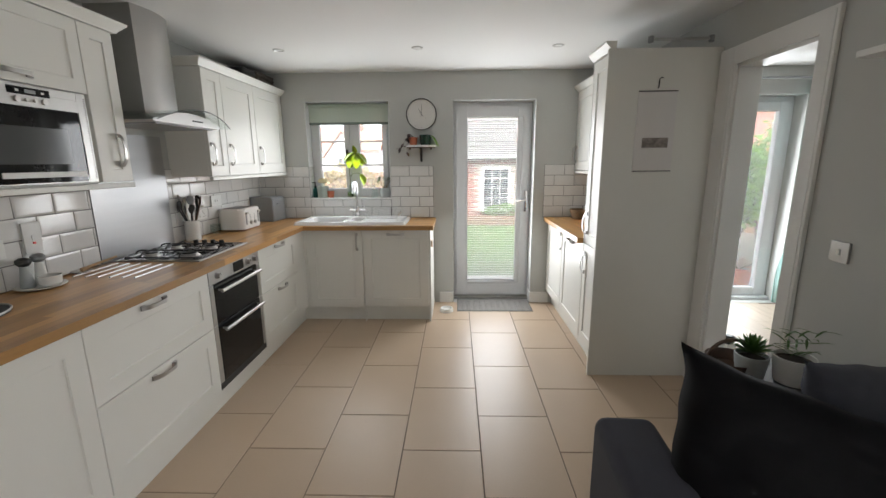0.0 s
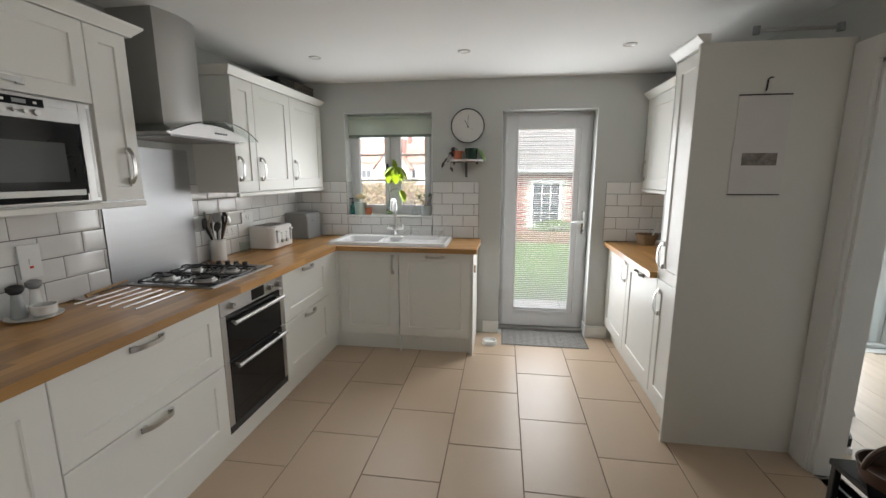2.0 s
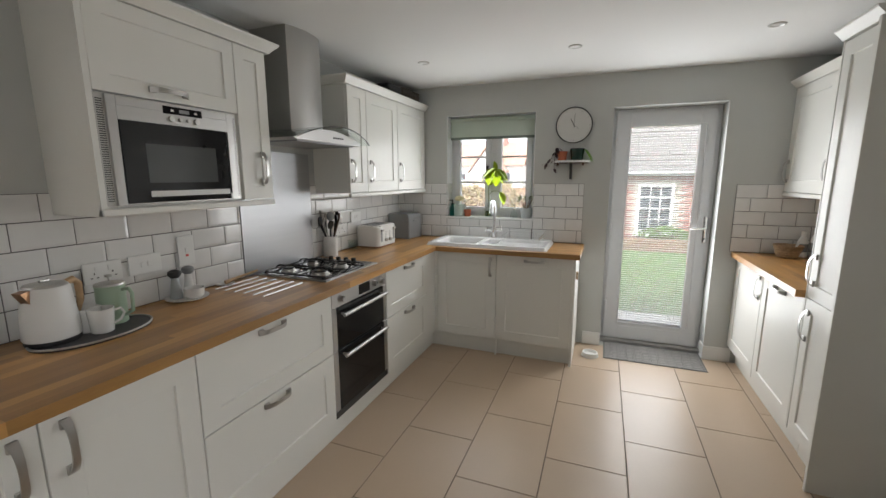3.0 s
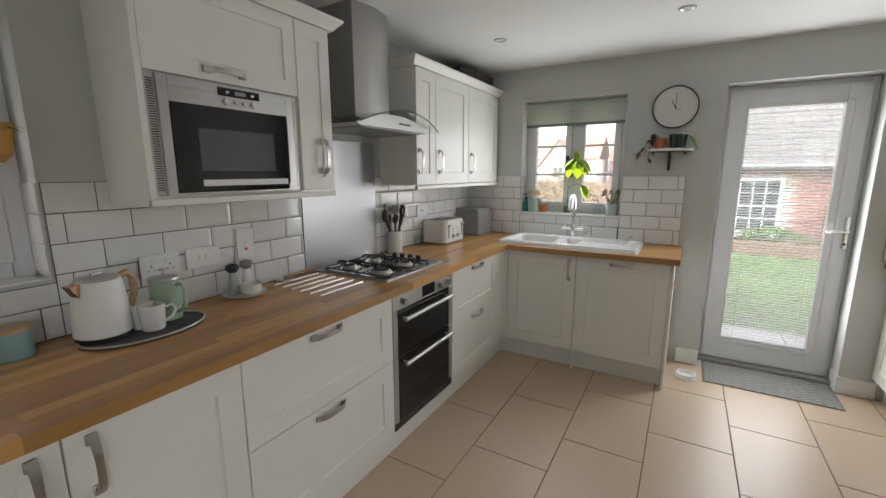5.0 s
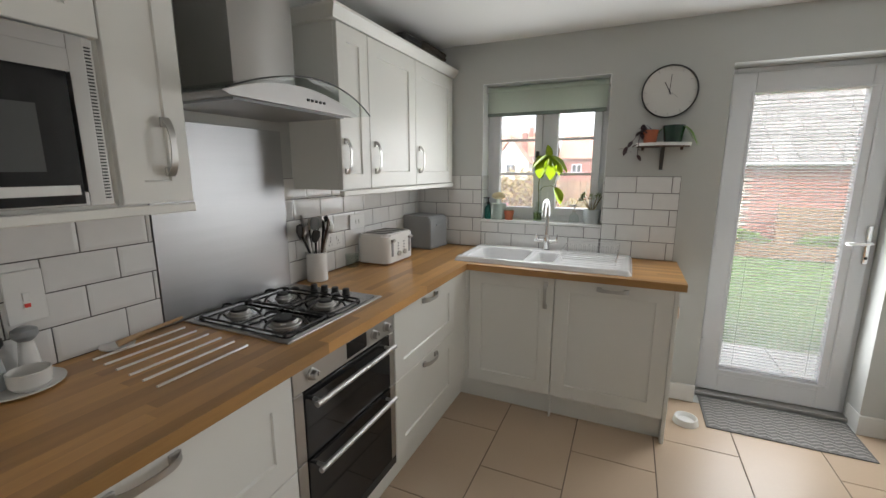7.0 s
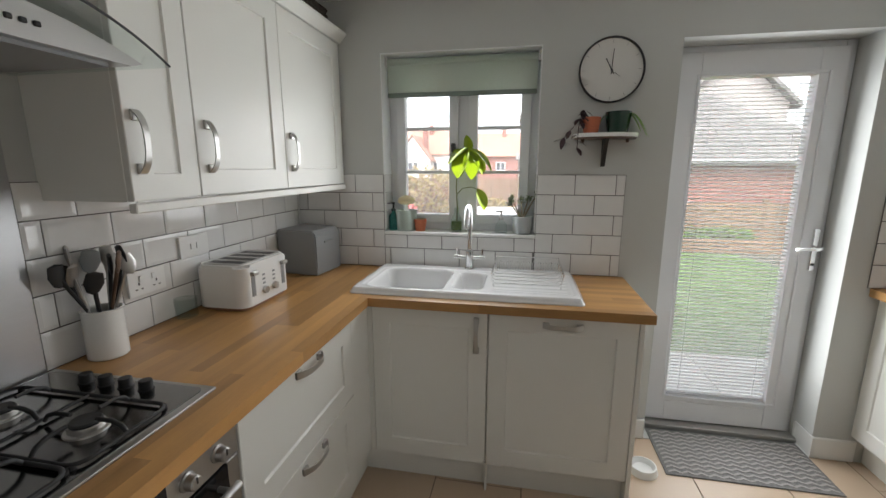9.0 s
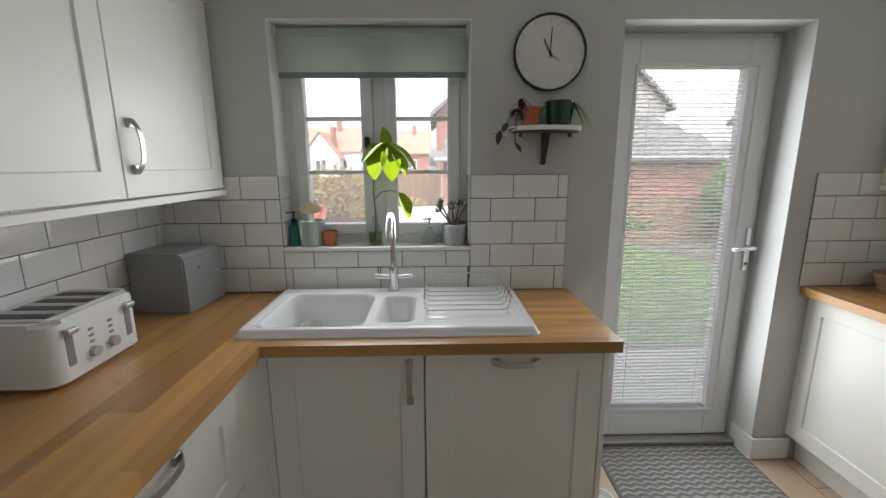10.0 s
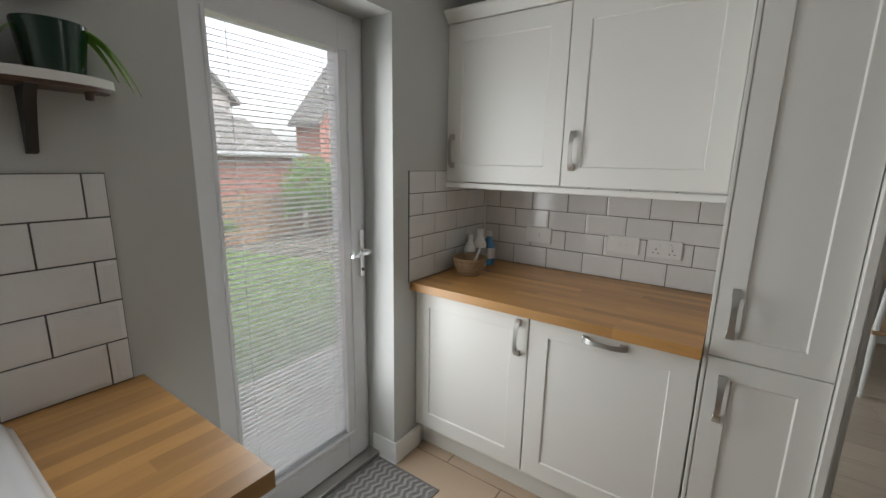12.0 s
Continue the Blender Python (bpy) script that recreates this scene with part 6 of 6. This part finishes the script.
v = [bm.verts.new(p) for p in ((x0, GY - 0.25, e), (x1, GY - 0.25, e), (x1, GY + 5.2, e), (x0, GY + 5.2, e), (x0 + 2.1, GY + 2.5, r), (x1 - 2.1, GY + 2.5, r))]
for f in ((0, 1, 5, 4), (1, 2, 5), (2, 3, 4, 5), (3, 0, 4), (0, 3, 2, 1)):
    bm.faces.new([v[k] for k in f])
rf = part("roof", bm, ROOF, gar, "", 0)
slope = math.atan2(r - e, 2.75)
proto = None
for k in range(13):
    d = 0.02 + k * 0.245
    y, z = GY - 0.25 + d * math.cos(slope), e + d * math.sin(slope)
    inset = 2.1 * (d * math.cos(slope)) / 2.75
    n = int((x1 - x0 - 2 * inset) / 0.33)
    for q in range(n):
        if proto is None:
            proto = part("roof_tile", box(B(), 0, -0.01, 0.0, 0.322, 0.27, 0.02, 0.004, 1), ROOF, rf, "", 0)
            o = proto
        else:
            o = new("roof_tile", proto.data)
            o.parent = rf
        o.matrix_basis = pose(x0 + inset + q * 0.33 + (0.165 if k % 2 else 0) - 0.05, y, z + 0.012, math.degrees(slope) - 3.0)


def house(m, w, d, eave, ridge, wall_m, roof_m, wins, label, gable_front=False):
    """A house with pitched roof, its front on local y=0, with windows (x, z, w, h)."""
    ob = thing("house", m, label, "house", "houses beyond the garden")
    bm = B()
    if gable_front:
        prism(bm, [(0, -1), (w, -1), (w, eave), (w / 2, ridge), (0, eave)], 0, d, "y")
    else:
        box(bm, 0, 0, -1, w, d, eave)
    part("wall", bm, wall_m, ob, "", 0)
    bm = B()
    if gable_front:
        for s in (0, 1):
            a = (-0.3, eave - 0.25) if s == 0 else (w + 0.3, eave - 0.25)
            prism(bm, [a, (w / 2, ridge + 0.05), (w / 2, ridge + 0.25), (a[0], a[1] + 0.2)], -0.35, d + 0.3, "y")
    else:
        prism(bm, [(-0.4, eave - 0.1), (d / 2, ridge), (d + 0.4, eave - 0.1), (d + 0.4, eave + 0.05), (d / 2, ridge + 0.18), (-0.4, eave + 0.05)], -0.3, w + 0.3, "x")
    part("roof", bm, roof_m, ob, "", 0)
    part("chimney", box(B(), w * 0.7, d * 0.4, eave, w * 0.7 + 0.6, d * 0.4 + 0.6, ridge + 0.9), BRICK, ob)
    for x, z, ww, hh in wins:
        wi = part("window", frame_bars(B(), x, x + ww, -0.05, 0.05, z, z + hh, 0.08, 0.0), UPVC, ob)
        part("pane", box(B(), x + 0.06, -0.015, z + 0.06, x + ww - 0.06, 0.01, z + hh - 0.06), DARKPANE, wi)
        part("mullion", box(B(), x + ww / 2 - 0.04, -0.05, z + 0.06, x + ww / 2 + 0.04, 0.0, z + hh - 0.06), UPVC, wi)
    return ob


house(pose(-22, 58, -1.2), 11.5, 8, 4.4, 7.6, RENDER, ORANGE, [(2, 2.2, 1.4, 1.2), (8.5, 2.2, 1.4, 1.2)], "distant house with long orange tiled roof")
house(pose(-17.2, 55.5, -1.2), 4.6, 5, 3.6, 6.6, RENDER, ORANGE, [(1.6, 1.9, 1.4, 1.5)], "distant white gabled house with orange roof", True)
house(pose(-9.5, 62, -1.2), 8, 8, 4.2, 7.4, BRICK, ORANGE, [(1.5, 2.2, 1.3, 1.2), (5, 2.2, 1.3, 1.2)], "distant brick house with orange roof")
house(pose(-0.6, 20, -0.5), 5.5, 7, 4.1, 6.3, BRICK, ROOF, [(2.2, 1.6, 1.1, 1.2)], "red brick gabled house behind the garage", True)
house(pose(5.6, 22, -0.5), 4.3, 7, 4.6, 6.6, mat("grey_pebbledash", (0.3, 0.28, 0.27), 0.9), ROOF, [(1.0, 1.6, 1.1, 1.2)], "brick house with grey roof beyond the garage", True)
house(pose(14.0, 21, -0.5), 6, 2.0, 4.0, 7.8, BRICK, ROOF, [(1.2, 2.6, 1.1, 1.2), (3.6, 2.6, 1.1, 1.2)], "brick gabled house beyond the hedge", True)


def fence(m, length, height, label):
    ob = thing("fence", m, label, "fence", "garden fences")
    n = int(length / 0.155)
    proto = None
    for k in range(n):
        if proto is None:
            proto = part("board", box(B(), 0, -0.01, 0, 0.148, 0.01, height, 0.003, 1), FENCE, ob, "", 0)
        else:
            o = new("board", proto.data)
            o.parent = ob
            o.matrix_basis = pose(0.155 * k, 0.006 * (k % 2), 0)
    for z in (0.25, height - 0.25):
        part("rail", box(B(), 0, 0.02, z, length, 0.055, z + 0.07), FENCE, ob)
    for k in range(int(length / 1.8) + 1):
        part("post", box(B(), 1.8 * k, 0.02, -0.1, 1.8 * k + 0.09, 0.11, height + 0.06), FENCE, ob)
    return ob


fence(pose(-9.0, 12.2, -0.15), 8.4, 1.38, "weathered brown timber fence beyond the drive")
fence(pose(5.75, 11.3, -0.15, 0, 0, -62), 8.0, 1.25, "weathered brown timber fence along the lawn")
fence(pose(2.2, 11.1, -0.15), 3.4, 0.95, "low timber fence in front of the garage")
for k in range(2):
    tagged(part("sleeper", box(B(), -0.5, 10.62 + 0.01 * k, -0.14 + 0.13 * k, 4.2, 10.80, -0.015 + 0.13 * k, 0.01), FENCE), "timber sleeper edging the lawn", "sleeper", "sleepers along the lawn")


def shrub(m, sx, sy, sz, seed, label, n=900, size=0.12, material=None, name="shrub", category="shrub"):
    """A bush of many small leaves about a few stems, uneven in outline."""
    ob = thing(name, m, label, category)
    rnd = random.Random(seed)
    bm = B()
    for k in range(6):
        a = k * 1.05
        tube(bm, [(0, 0, 0), (0.3 * sx * math.cos(a), 0.3 * sy * math.sin(a), sz * 0.5), (0.6 * sx * math.cos(a), 0.6 * sy * math.sin(a), sz * 0.85)], [0.03, 0.02, 0.008], 6)
    part("stems", bm, DARKWOOD, ob)
    verts, faces = [], []
    for k in range(n):
        a, e = rnd.uniform(0, 6.283), math.asin(rnd.uniform(-0.55, 1))
        lump = 0.78 + 0.3 * noise.noise(Vector((math.cos(a) * 1.7, math.sin(a) * 1.7, e * 1.6 + seed)))
        rr = lump * rnd.uniform(0.55, 1.0) ** 0.5
        c = Vector((sx * rr * math.cos(a) * math.cos(e), sy * rr * math.sin(a) * math.cos(e), sz * 0.5 + sz * 0.52 * rr * math.sin(e)))
        d = Vector((rnd.gauss(0, 1), rnd.gauss(0, 1), rnd.gauss(0, 0.7))).normalized()
        t = d.orthogonal().normalized()
        L = size * rnd.uniform(0.6, 1.3)
        i = len(verts)
        verts += [c - d * L * 0.5, c + t * L * 0.28, c + d * L * 0.5, c - t * L * 0.28]
        faces.append((i, i + 1, i + 2, i + 3))
    me = bpy.data.meshes.new("foliage")
    me.from_pydata([tuple(v) for v in verts], [], faces)
    me.materials.append(material or HEDGE)
    o = new("foliage", me)
    o.parent = ob
    tagged(o, "", "", "", "stuff")
    return ob


shrub(pose(5.35, 10.4, -0.15), 0.95, 0.8, 1.85, 51, "round bright green garden shrub", 2600, 0.11)
shrub(pose(4.15, 6.7, -0.15), 0.75, 0.7, 2.2, 53, "leafy green shrub outside the french doors", 2600, 0.10)
shrub(pose(5.2, 7.6, -0.15), 1.1, 0.9, 2.0, 54, "leafy green shrub by the fence", 2600, 0.12)
shrub(pose(4.75, 6.25, -0.15), 0.85, 0.7, 2.3, 55, "tall leafy green shrub beside the patio", 3200, 0.09)
shrub(pose(1.4, 10.95, -0.1), 0.8, 0.25, 0.55, 57, "low flowering border plant", 700, 0.08)
shrub(pose(3.2, 10.95, -0.1), 0.9, 0.25, 0.5, 58, "low green border plant", 700, 0.08)
OLIVE = leaf_mat("olive_brown_leaf", (0.24, 0.19, 0.085), 0.25)
for k, (x, y, s) in enumerate(((-4.7, 11.45, 1.5), (-3.1, 11.5, 1.4), (-6.4, 11.4, 1.55), (-1.5, 11.7, 0.8))):
    shrub(pose(x, y, -0.15), 1.0 * s, 0.5, 1.3 * s, 60 + k, "brown-green hedge along the fence", 1500, 0.11, OLIVE, "hedge", "hedge")
for x, y, s in ((3.72, 5.2, 1.0), (3.98, 5.42, 0.8), (3.42, 5.45, 0.7)):
    p = pot("garden_pot", (x, y, -0.128), 0.11 * s, 0.15 * s, 0.26 * s, TERRA, "terracotta garden pot with spiky plant")
    bm = B()
    rnd = random.Random(int(x * 100))
    for k in range(26):
        a = rnd.uniform(0, 6.28)
        leaf(bm, (0, 0, 0.22 * s), (math.cos(a), math.sin(a), rnd.uniform(0.5, 1.6)), 0.42 * s, 0.025, 0.5, 5)
    part("leaves", bm, leaf_mat("bronze_strap_leaf", (0.16, 0.10, 0.06), 0.25) if x == 3.72 else bpy.data.materials["bronze_strap_leaf"], p, "", 80)


def car(m, paint, label):
    ob = thing("car", m, label, "car", "parked cars")
    bm = B()
    prism(bm, [(-2.0, 0.25), (-2.05, 0.6), (-1.9, 0.8), (-1.5, 0.86), (-0.9, 1.35), (0.5, 1.4), (1.15, 0.92), (1.85, 0.78), (2.05, 0.55), (2.05, 0.25)], -0.8, 0.8, "y")
    bmesh.ops.bevel(bm, geom=list(bm.edges), offset=0.08, segments=3, affect="EDGES")
    part("body", bm, paint, ob)
    for s in (-1, 1):
        part("side_window", prism(B(), [(-1.35, 0.9), (-0.85, 1.27), (0.42, 1.32), (0.95, 0.94)], s * 0.79, s * 0.806, "y"), BLACKGLASS, ob)
        for x in (-1.25, 1.25):
            w = part("wheel", lathe(B(), [(0, -0.09), (0.3, -0.09), (0.32, 0), (0.3, 0.09), (0, 0.09)], 20), BLACK, ob)
            w.matrix_basis = pose(x, s * 0.74, 0.32, 90)
            part("rim", lathe(B(), [(0, -0.1), (0.19, -0.095), (0.19, 0.095), (0, 0.1)], 16), NICKEL, w)
        part("headlight", box(B(), 1.9, s * 0.55 - 0.14, 0.56, 2.06, s * 0.55 + 0.14, 0.68, 0.02), CHROME, ob)
        part("tail_light", box(B(), -2.06, s * 0.62 - 0.1, 0.6, -1.95, s * 0.62 + 0.1, 0.75, 0.02), NEON, ob)
    part("windscreen", prism(B(), [(0.56, 1.33), (1.1, 0.93), (1.13, 0.95), (0.58, 1.36)], -0.66, 0.66, "y"), BLACKGLASS, ob)
    return ob


car(pose(-3.35, 9.2, -0.58, 0, 0, 102), mat("red_car_paint", (0.40, 0.03, 0.03), 0.4, coat=0.1), "red parked car on the drive")
car(pose(-1.0, 9.4, -0.64, 0, 0, 96), mat("white_car_paint", (0.6, 0.6, 0.6), 0.4, coat=0.1), "white parked car on the drive")

# neighbour's wall close outside the side window
NB = structure("wall_outside_west", box(B(), -3.62, -1.5, -0.2, -3.32, 3.5, 3.6), MORTAR, "red brick wall of the next house")

# ---- tiles, boards, bricks and slabs ----
def chamfered(w, d, h, c=0.002, slope=None):
    """A flat piece, w by d, h thick, with a chamfer c deep, as wide as slope, round its upper edge."""
    s = slope or c
    v = [(0, 0, 0), (w, 0, 0), (w, d, 0), (0, d, 0), (0, 0, h - c), (w, 0, h - c), (w, d, h - c), (0, d, h - c), (s, s, h), (w - s, s, h), (w - s, d - s, h), (s, d - s, h)]
    f = [(4, 5, 9, 8), (5, 6, 10, 9), (6, 7, 11, 10), (7, 4, 8, 11), (8, 9, 10, 11), (0, 1, 5, 4), (1, 2, 6, 5), (2, 3, 7, 6), (3, 0, 4, 7)]
    me = bpy.data.meshes.new("piece")
    me.from_pydata(v, [], f)
    me.update()
    return me


PIECES = {}


def piece(name, w, d, h, material, parent, m, c=0.002, slope=None):
    key = (name, round(w, 3), round(d, 3), h)
    if key not in PIECES:
        PIECES[key] = chamfered(w, d, h, c, slope)
        PIECES[key].materials.append(material)
    ob = new(name, PIECES[key])
    ob.parent = parent
    ob.matrix_basis = m
    return ob


# kitchen floor: 413 x 620 mm tiles in half bond
PX, PY = 0.4125, 0.6175
for i in range(-5, 5):
    c0 = -0.205 + PX * i
    off = 2.45 if i % 2 == 0 else 2.14
    for j in range(-10, 5):
        r0 = off + PY * j
        a, b = max(c0, WEST + 0.002), min(c0 + PX, EAST + 0.058)
        p, q = max(r0, SOUTH + 0.002), min(r0 + PY, NORTH - 0.001)
        if b - a > 0.03 and q - p > 0.03:
            piece("floor_tile", b - a - 0.005, q - p - 0.005, 0.006, FLOORT, FLOOR, pose(a + 0.0025, p + 0.0025, -0.006), 0.0015)
# dining room boards
for i in range(17):
    x = EAST + 0.062 + 0.19 * i
    y = DSOUTH + 0.01 - (0.55 * (i % 3))
    while y < NORTH - 0.02:
        p, q = max(y, DSOUTH + 0.01), min(y + 1.6, NORTH - 0.005)
        if q - p > 0.05:
            piece("floorboard", 0.1885, q - p - 0.0015, 0.006, PLANK, DINING, pose(x, p, -0.006), 0.001)
        y += 1.6
# patio slabs
for i in range(10):
    for j in range(2):
        piece("paving_slab", 0.59, 0.59, 0.03, SLAB, PATIO, pose(-1.59 + 0.6 * i, 4.51 + 0.605 * j, -0.14), 0.004)
# neighbour's bricks seen through the side window
for r in range(22):
    for k in range(9):
        y = 0.1 + 0.225 * k + (0.1125 if r % 2 else 0)
        piece("brick", 0.215, 0.065, 0.02, BRICK, NB, pose(-3.325, y, 0.85 + 0.075 * r, 90, 0, 90), 0.004)

# glazed wall tiles, 200 x 104 mm in half bond
TH, TZ = 0.1037, 0.936
TILED = structure("wall_tiling", box(B(), WEST, 1.105, 0.926, WEST + 0.0045, 2.168, 1.4545), GROUT, "white glazed brick-shaped wall tiles with grey joints")
structure("tile_bed", box(B(), WEST, 2.797, 0.926, WEST + 0.0045, NORTH, 1.4545), GROUT, "grey tile grout")
structure("tile_bed", box(B(), WEST, 0.42, 0.926, WEST + 0.0045, 1.105, 1.118), GROUT, "grey tile grout")
structure("tile_bed", box(B(), WEST + 0.005, NORTH - 0.0045, 0.926, WIN[0], NORTH, 1.4545), GROUT, "grey tile grout")
structure("tile_bed", box(B(), WIN[0], NORTH - 0.0045, 0.926, WIN[1], NORTH, WIN[2] - 0.013), GROUT, "grey tile grout")
structure("tile_bed", box(B(), WIN[1], NORTH - 0.0045, 0.926, -0.152, NORTH, 1.4545), GROUT, "grey tile grout")
structure("tile_bed", box(B(), 0.972, NORTH - 0.0045, 0.926, EAST, NORTH, 1.4545), GROUT, "grey tile grout")
structure("tile_bed", box(B(), EAST - 0.0045, 2.99, 0.926, EAST, NORTH - 0.005, 1.4545), GROUT, "grey tile grout")
for cx in (WEST + 0.0046, EAST - 0.0128):
    structure("corner_trim", box(B(), cx, NORTH - 0.0128, 0.9275, cx + 0.0082, NORTH - 0.0046, 1.4545, 0.002), TRIM, "white sealant in the tiled corner")
J = 0.004


def tile_run(a0, a1, phase, place, z_top=1.456, z_low=0.929):
    """Rows of tiles over a stretch a0 to a1; place(a, z) gives the pose of a tile's lower left corner."""
    for r in range(5):
        lo, hi = max(TZ + TH * r, z_low), min(TZ + TH * (r + 1), z_top)
        if r == 0:
            lo = 0.9275
        if hi - lo < 0.02:
            continue
        at = phase + (0.1 if r % 2 else 0.0)
        at -= 0.2 * math.ceil((at - a0) / 0.2)
        while at < a1:
            p, q = max(at, a0), min(at + 0.2, a1)
            if q - p > 0.012:
                piece("wall_tile", q - p - J, hi - lo - J, 0.008, TILE, TILED, place(p + J / 2, lo + J / 2), 0.0016, min(0.011, (q - p - J) * 0.4))
            at += 0.2


on_north = lambda a, z: pose(a, NORTH - 0.0005, z, 90)
on_west = lambda a, z: pose(WEST + 0.0005, a, z, 90, 0, 90)
on_east = lambda a, z: pose(EAST - 0.0005, a, z, 90, 0, -90)
tile_run(WEST + 0.009, WIN[0], -0.397, on_north)
tile_run(WIN[0], WIN[1], -0.397, on_north, WIN[2] - 0.013)
tile_run(WIN[1], -0.152, -0.397, on_north)
tile_run(0.972, EAST - 0.009, 0.972, on_north)
tile_run(1.105, 2.168, 1.452, on_west)
tile_run(2.797, NORTH - 0.009, 2.95, on_west)
tile_run(0.42, 1.105, 1.452, on_west, 1.118)
for r in range(5):
    lo, hi = TZ + TH * r, TZ + TH * (r + 1)
    at = NORTH - 0.009 - (0.1 if r % 2 else 0.2)
    lo = 0.9275 if r == 0 else lo
    y = NORTH - 0.009
    while y > 2.995:
        p = max(2.992, at)
        if y - p > 0.012:
            piece("wall_tile", y - p - J, hi - lo - J, 0.008, TILE, TILED, on_east(y - J / 2, lo + J / 2), 0.0016, min(0.011, (y - p - J) * 0.4))
        y, at = p, p - 0.2
# reveal tiles beside the kitchen window and the side window
for r in range(5):
    lo, hi = max(TZ + TH * r, WIN[2] + 0.008), TZ + TH * (r + 1)
    if hi - lo > 0.02:
        piece("wall_tile", 0.128, hi - lo - J, 0.008, TILE, TILED, pose(WIN[0], NORTH + 0.004, lo + J / 2, 90, 0, 90))
        piece("wall_tile", 0.128, hi - lo - J, 0.008, TILE, TILED, pose(WIN[1], NORTH + 0.132, lo + J / 2, 90, 0, -90))
        piece("wall_tile", 0.128, hi - lo - J, 0.008, TILE, TILED, pose(WEST - 0.132, SIDEWIN[1], lo + J / 2, 90))
for k in range(5):
    piece("wall_tile", 0.197, 0.128, 0.008, TILE, TILED, pose(WEST - 0.002, 0.07 + 0.2 * k, SIDEWIN[2] - 0.002, 0, 0, 90))
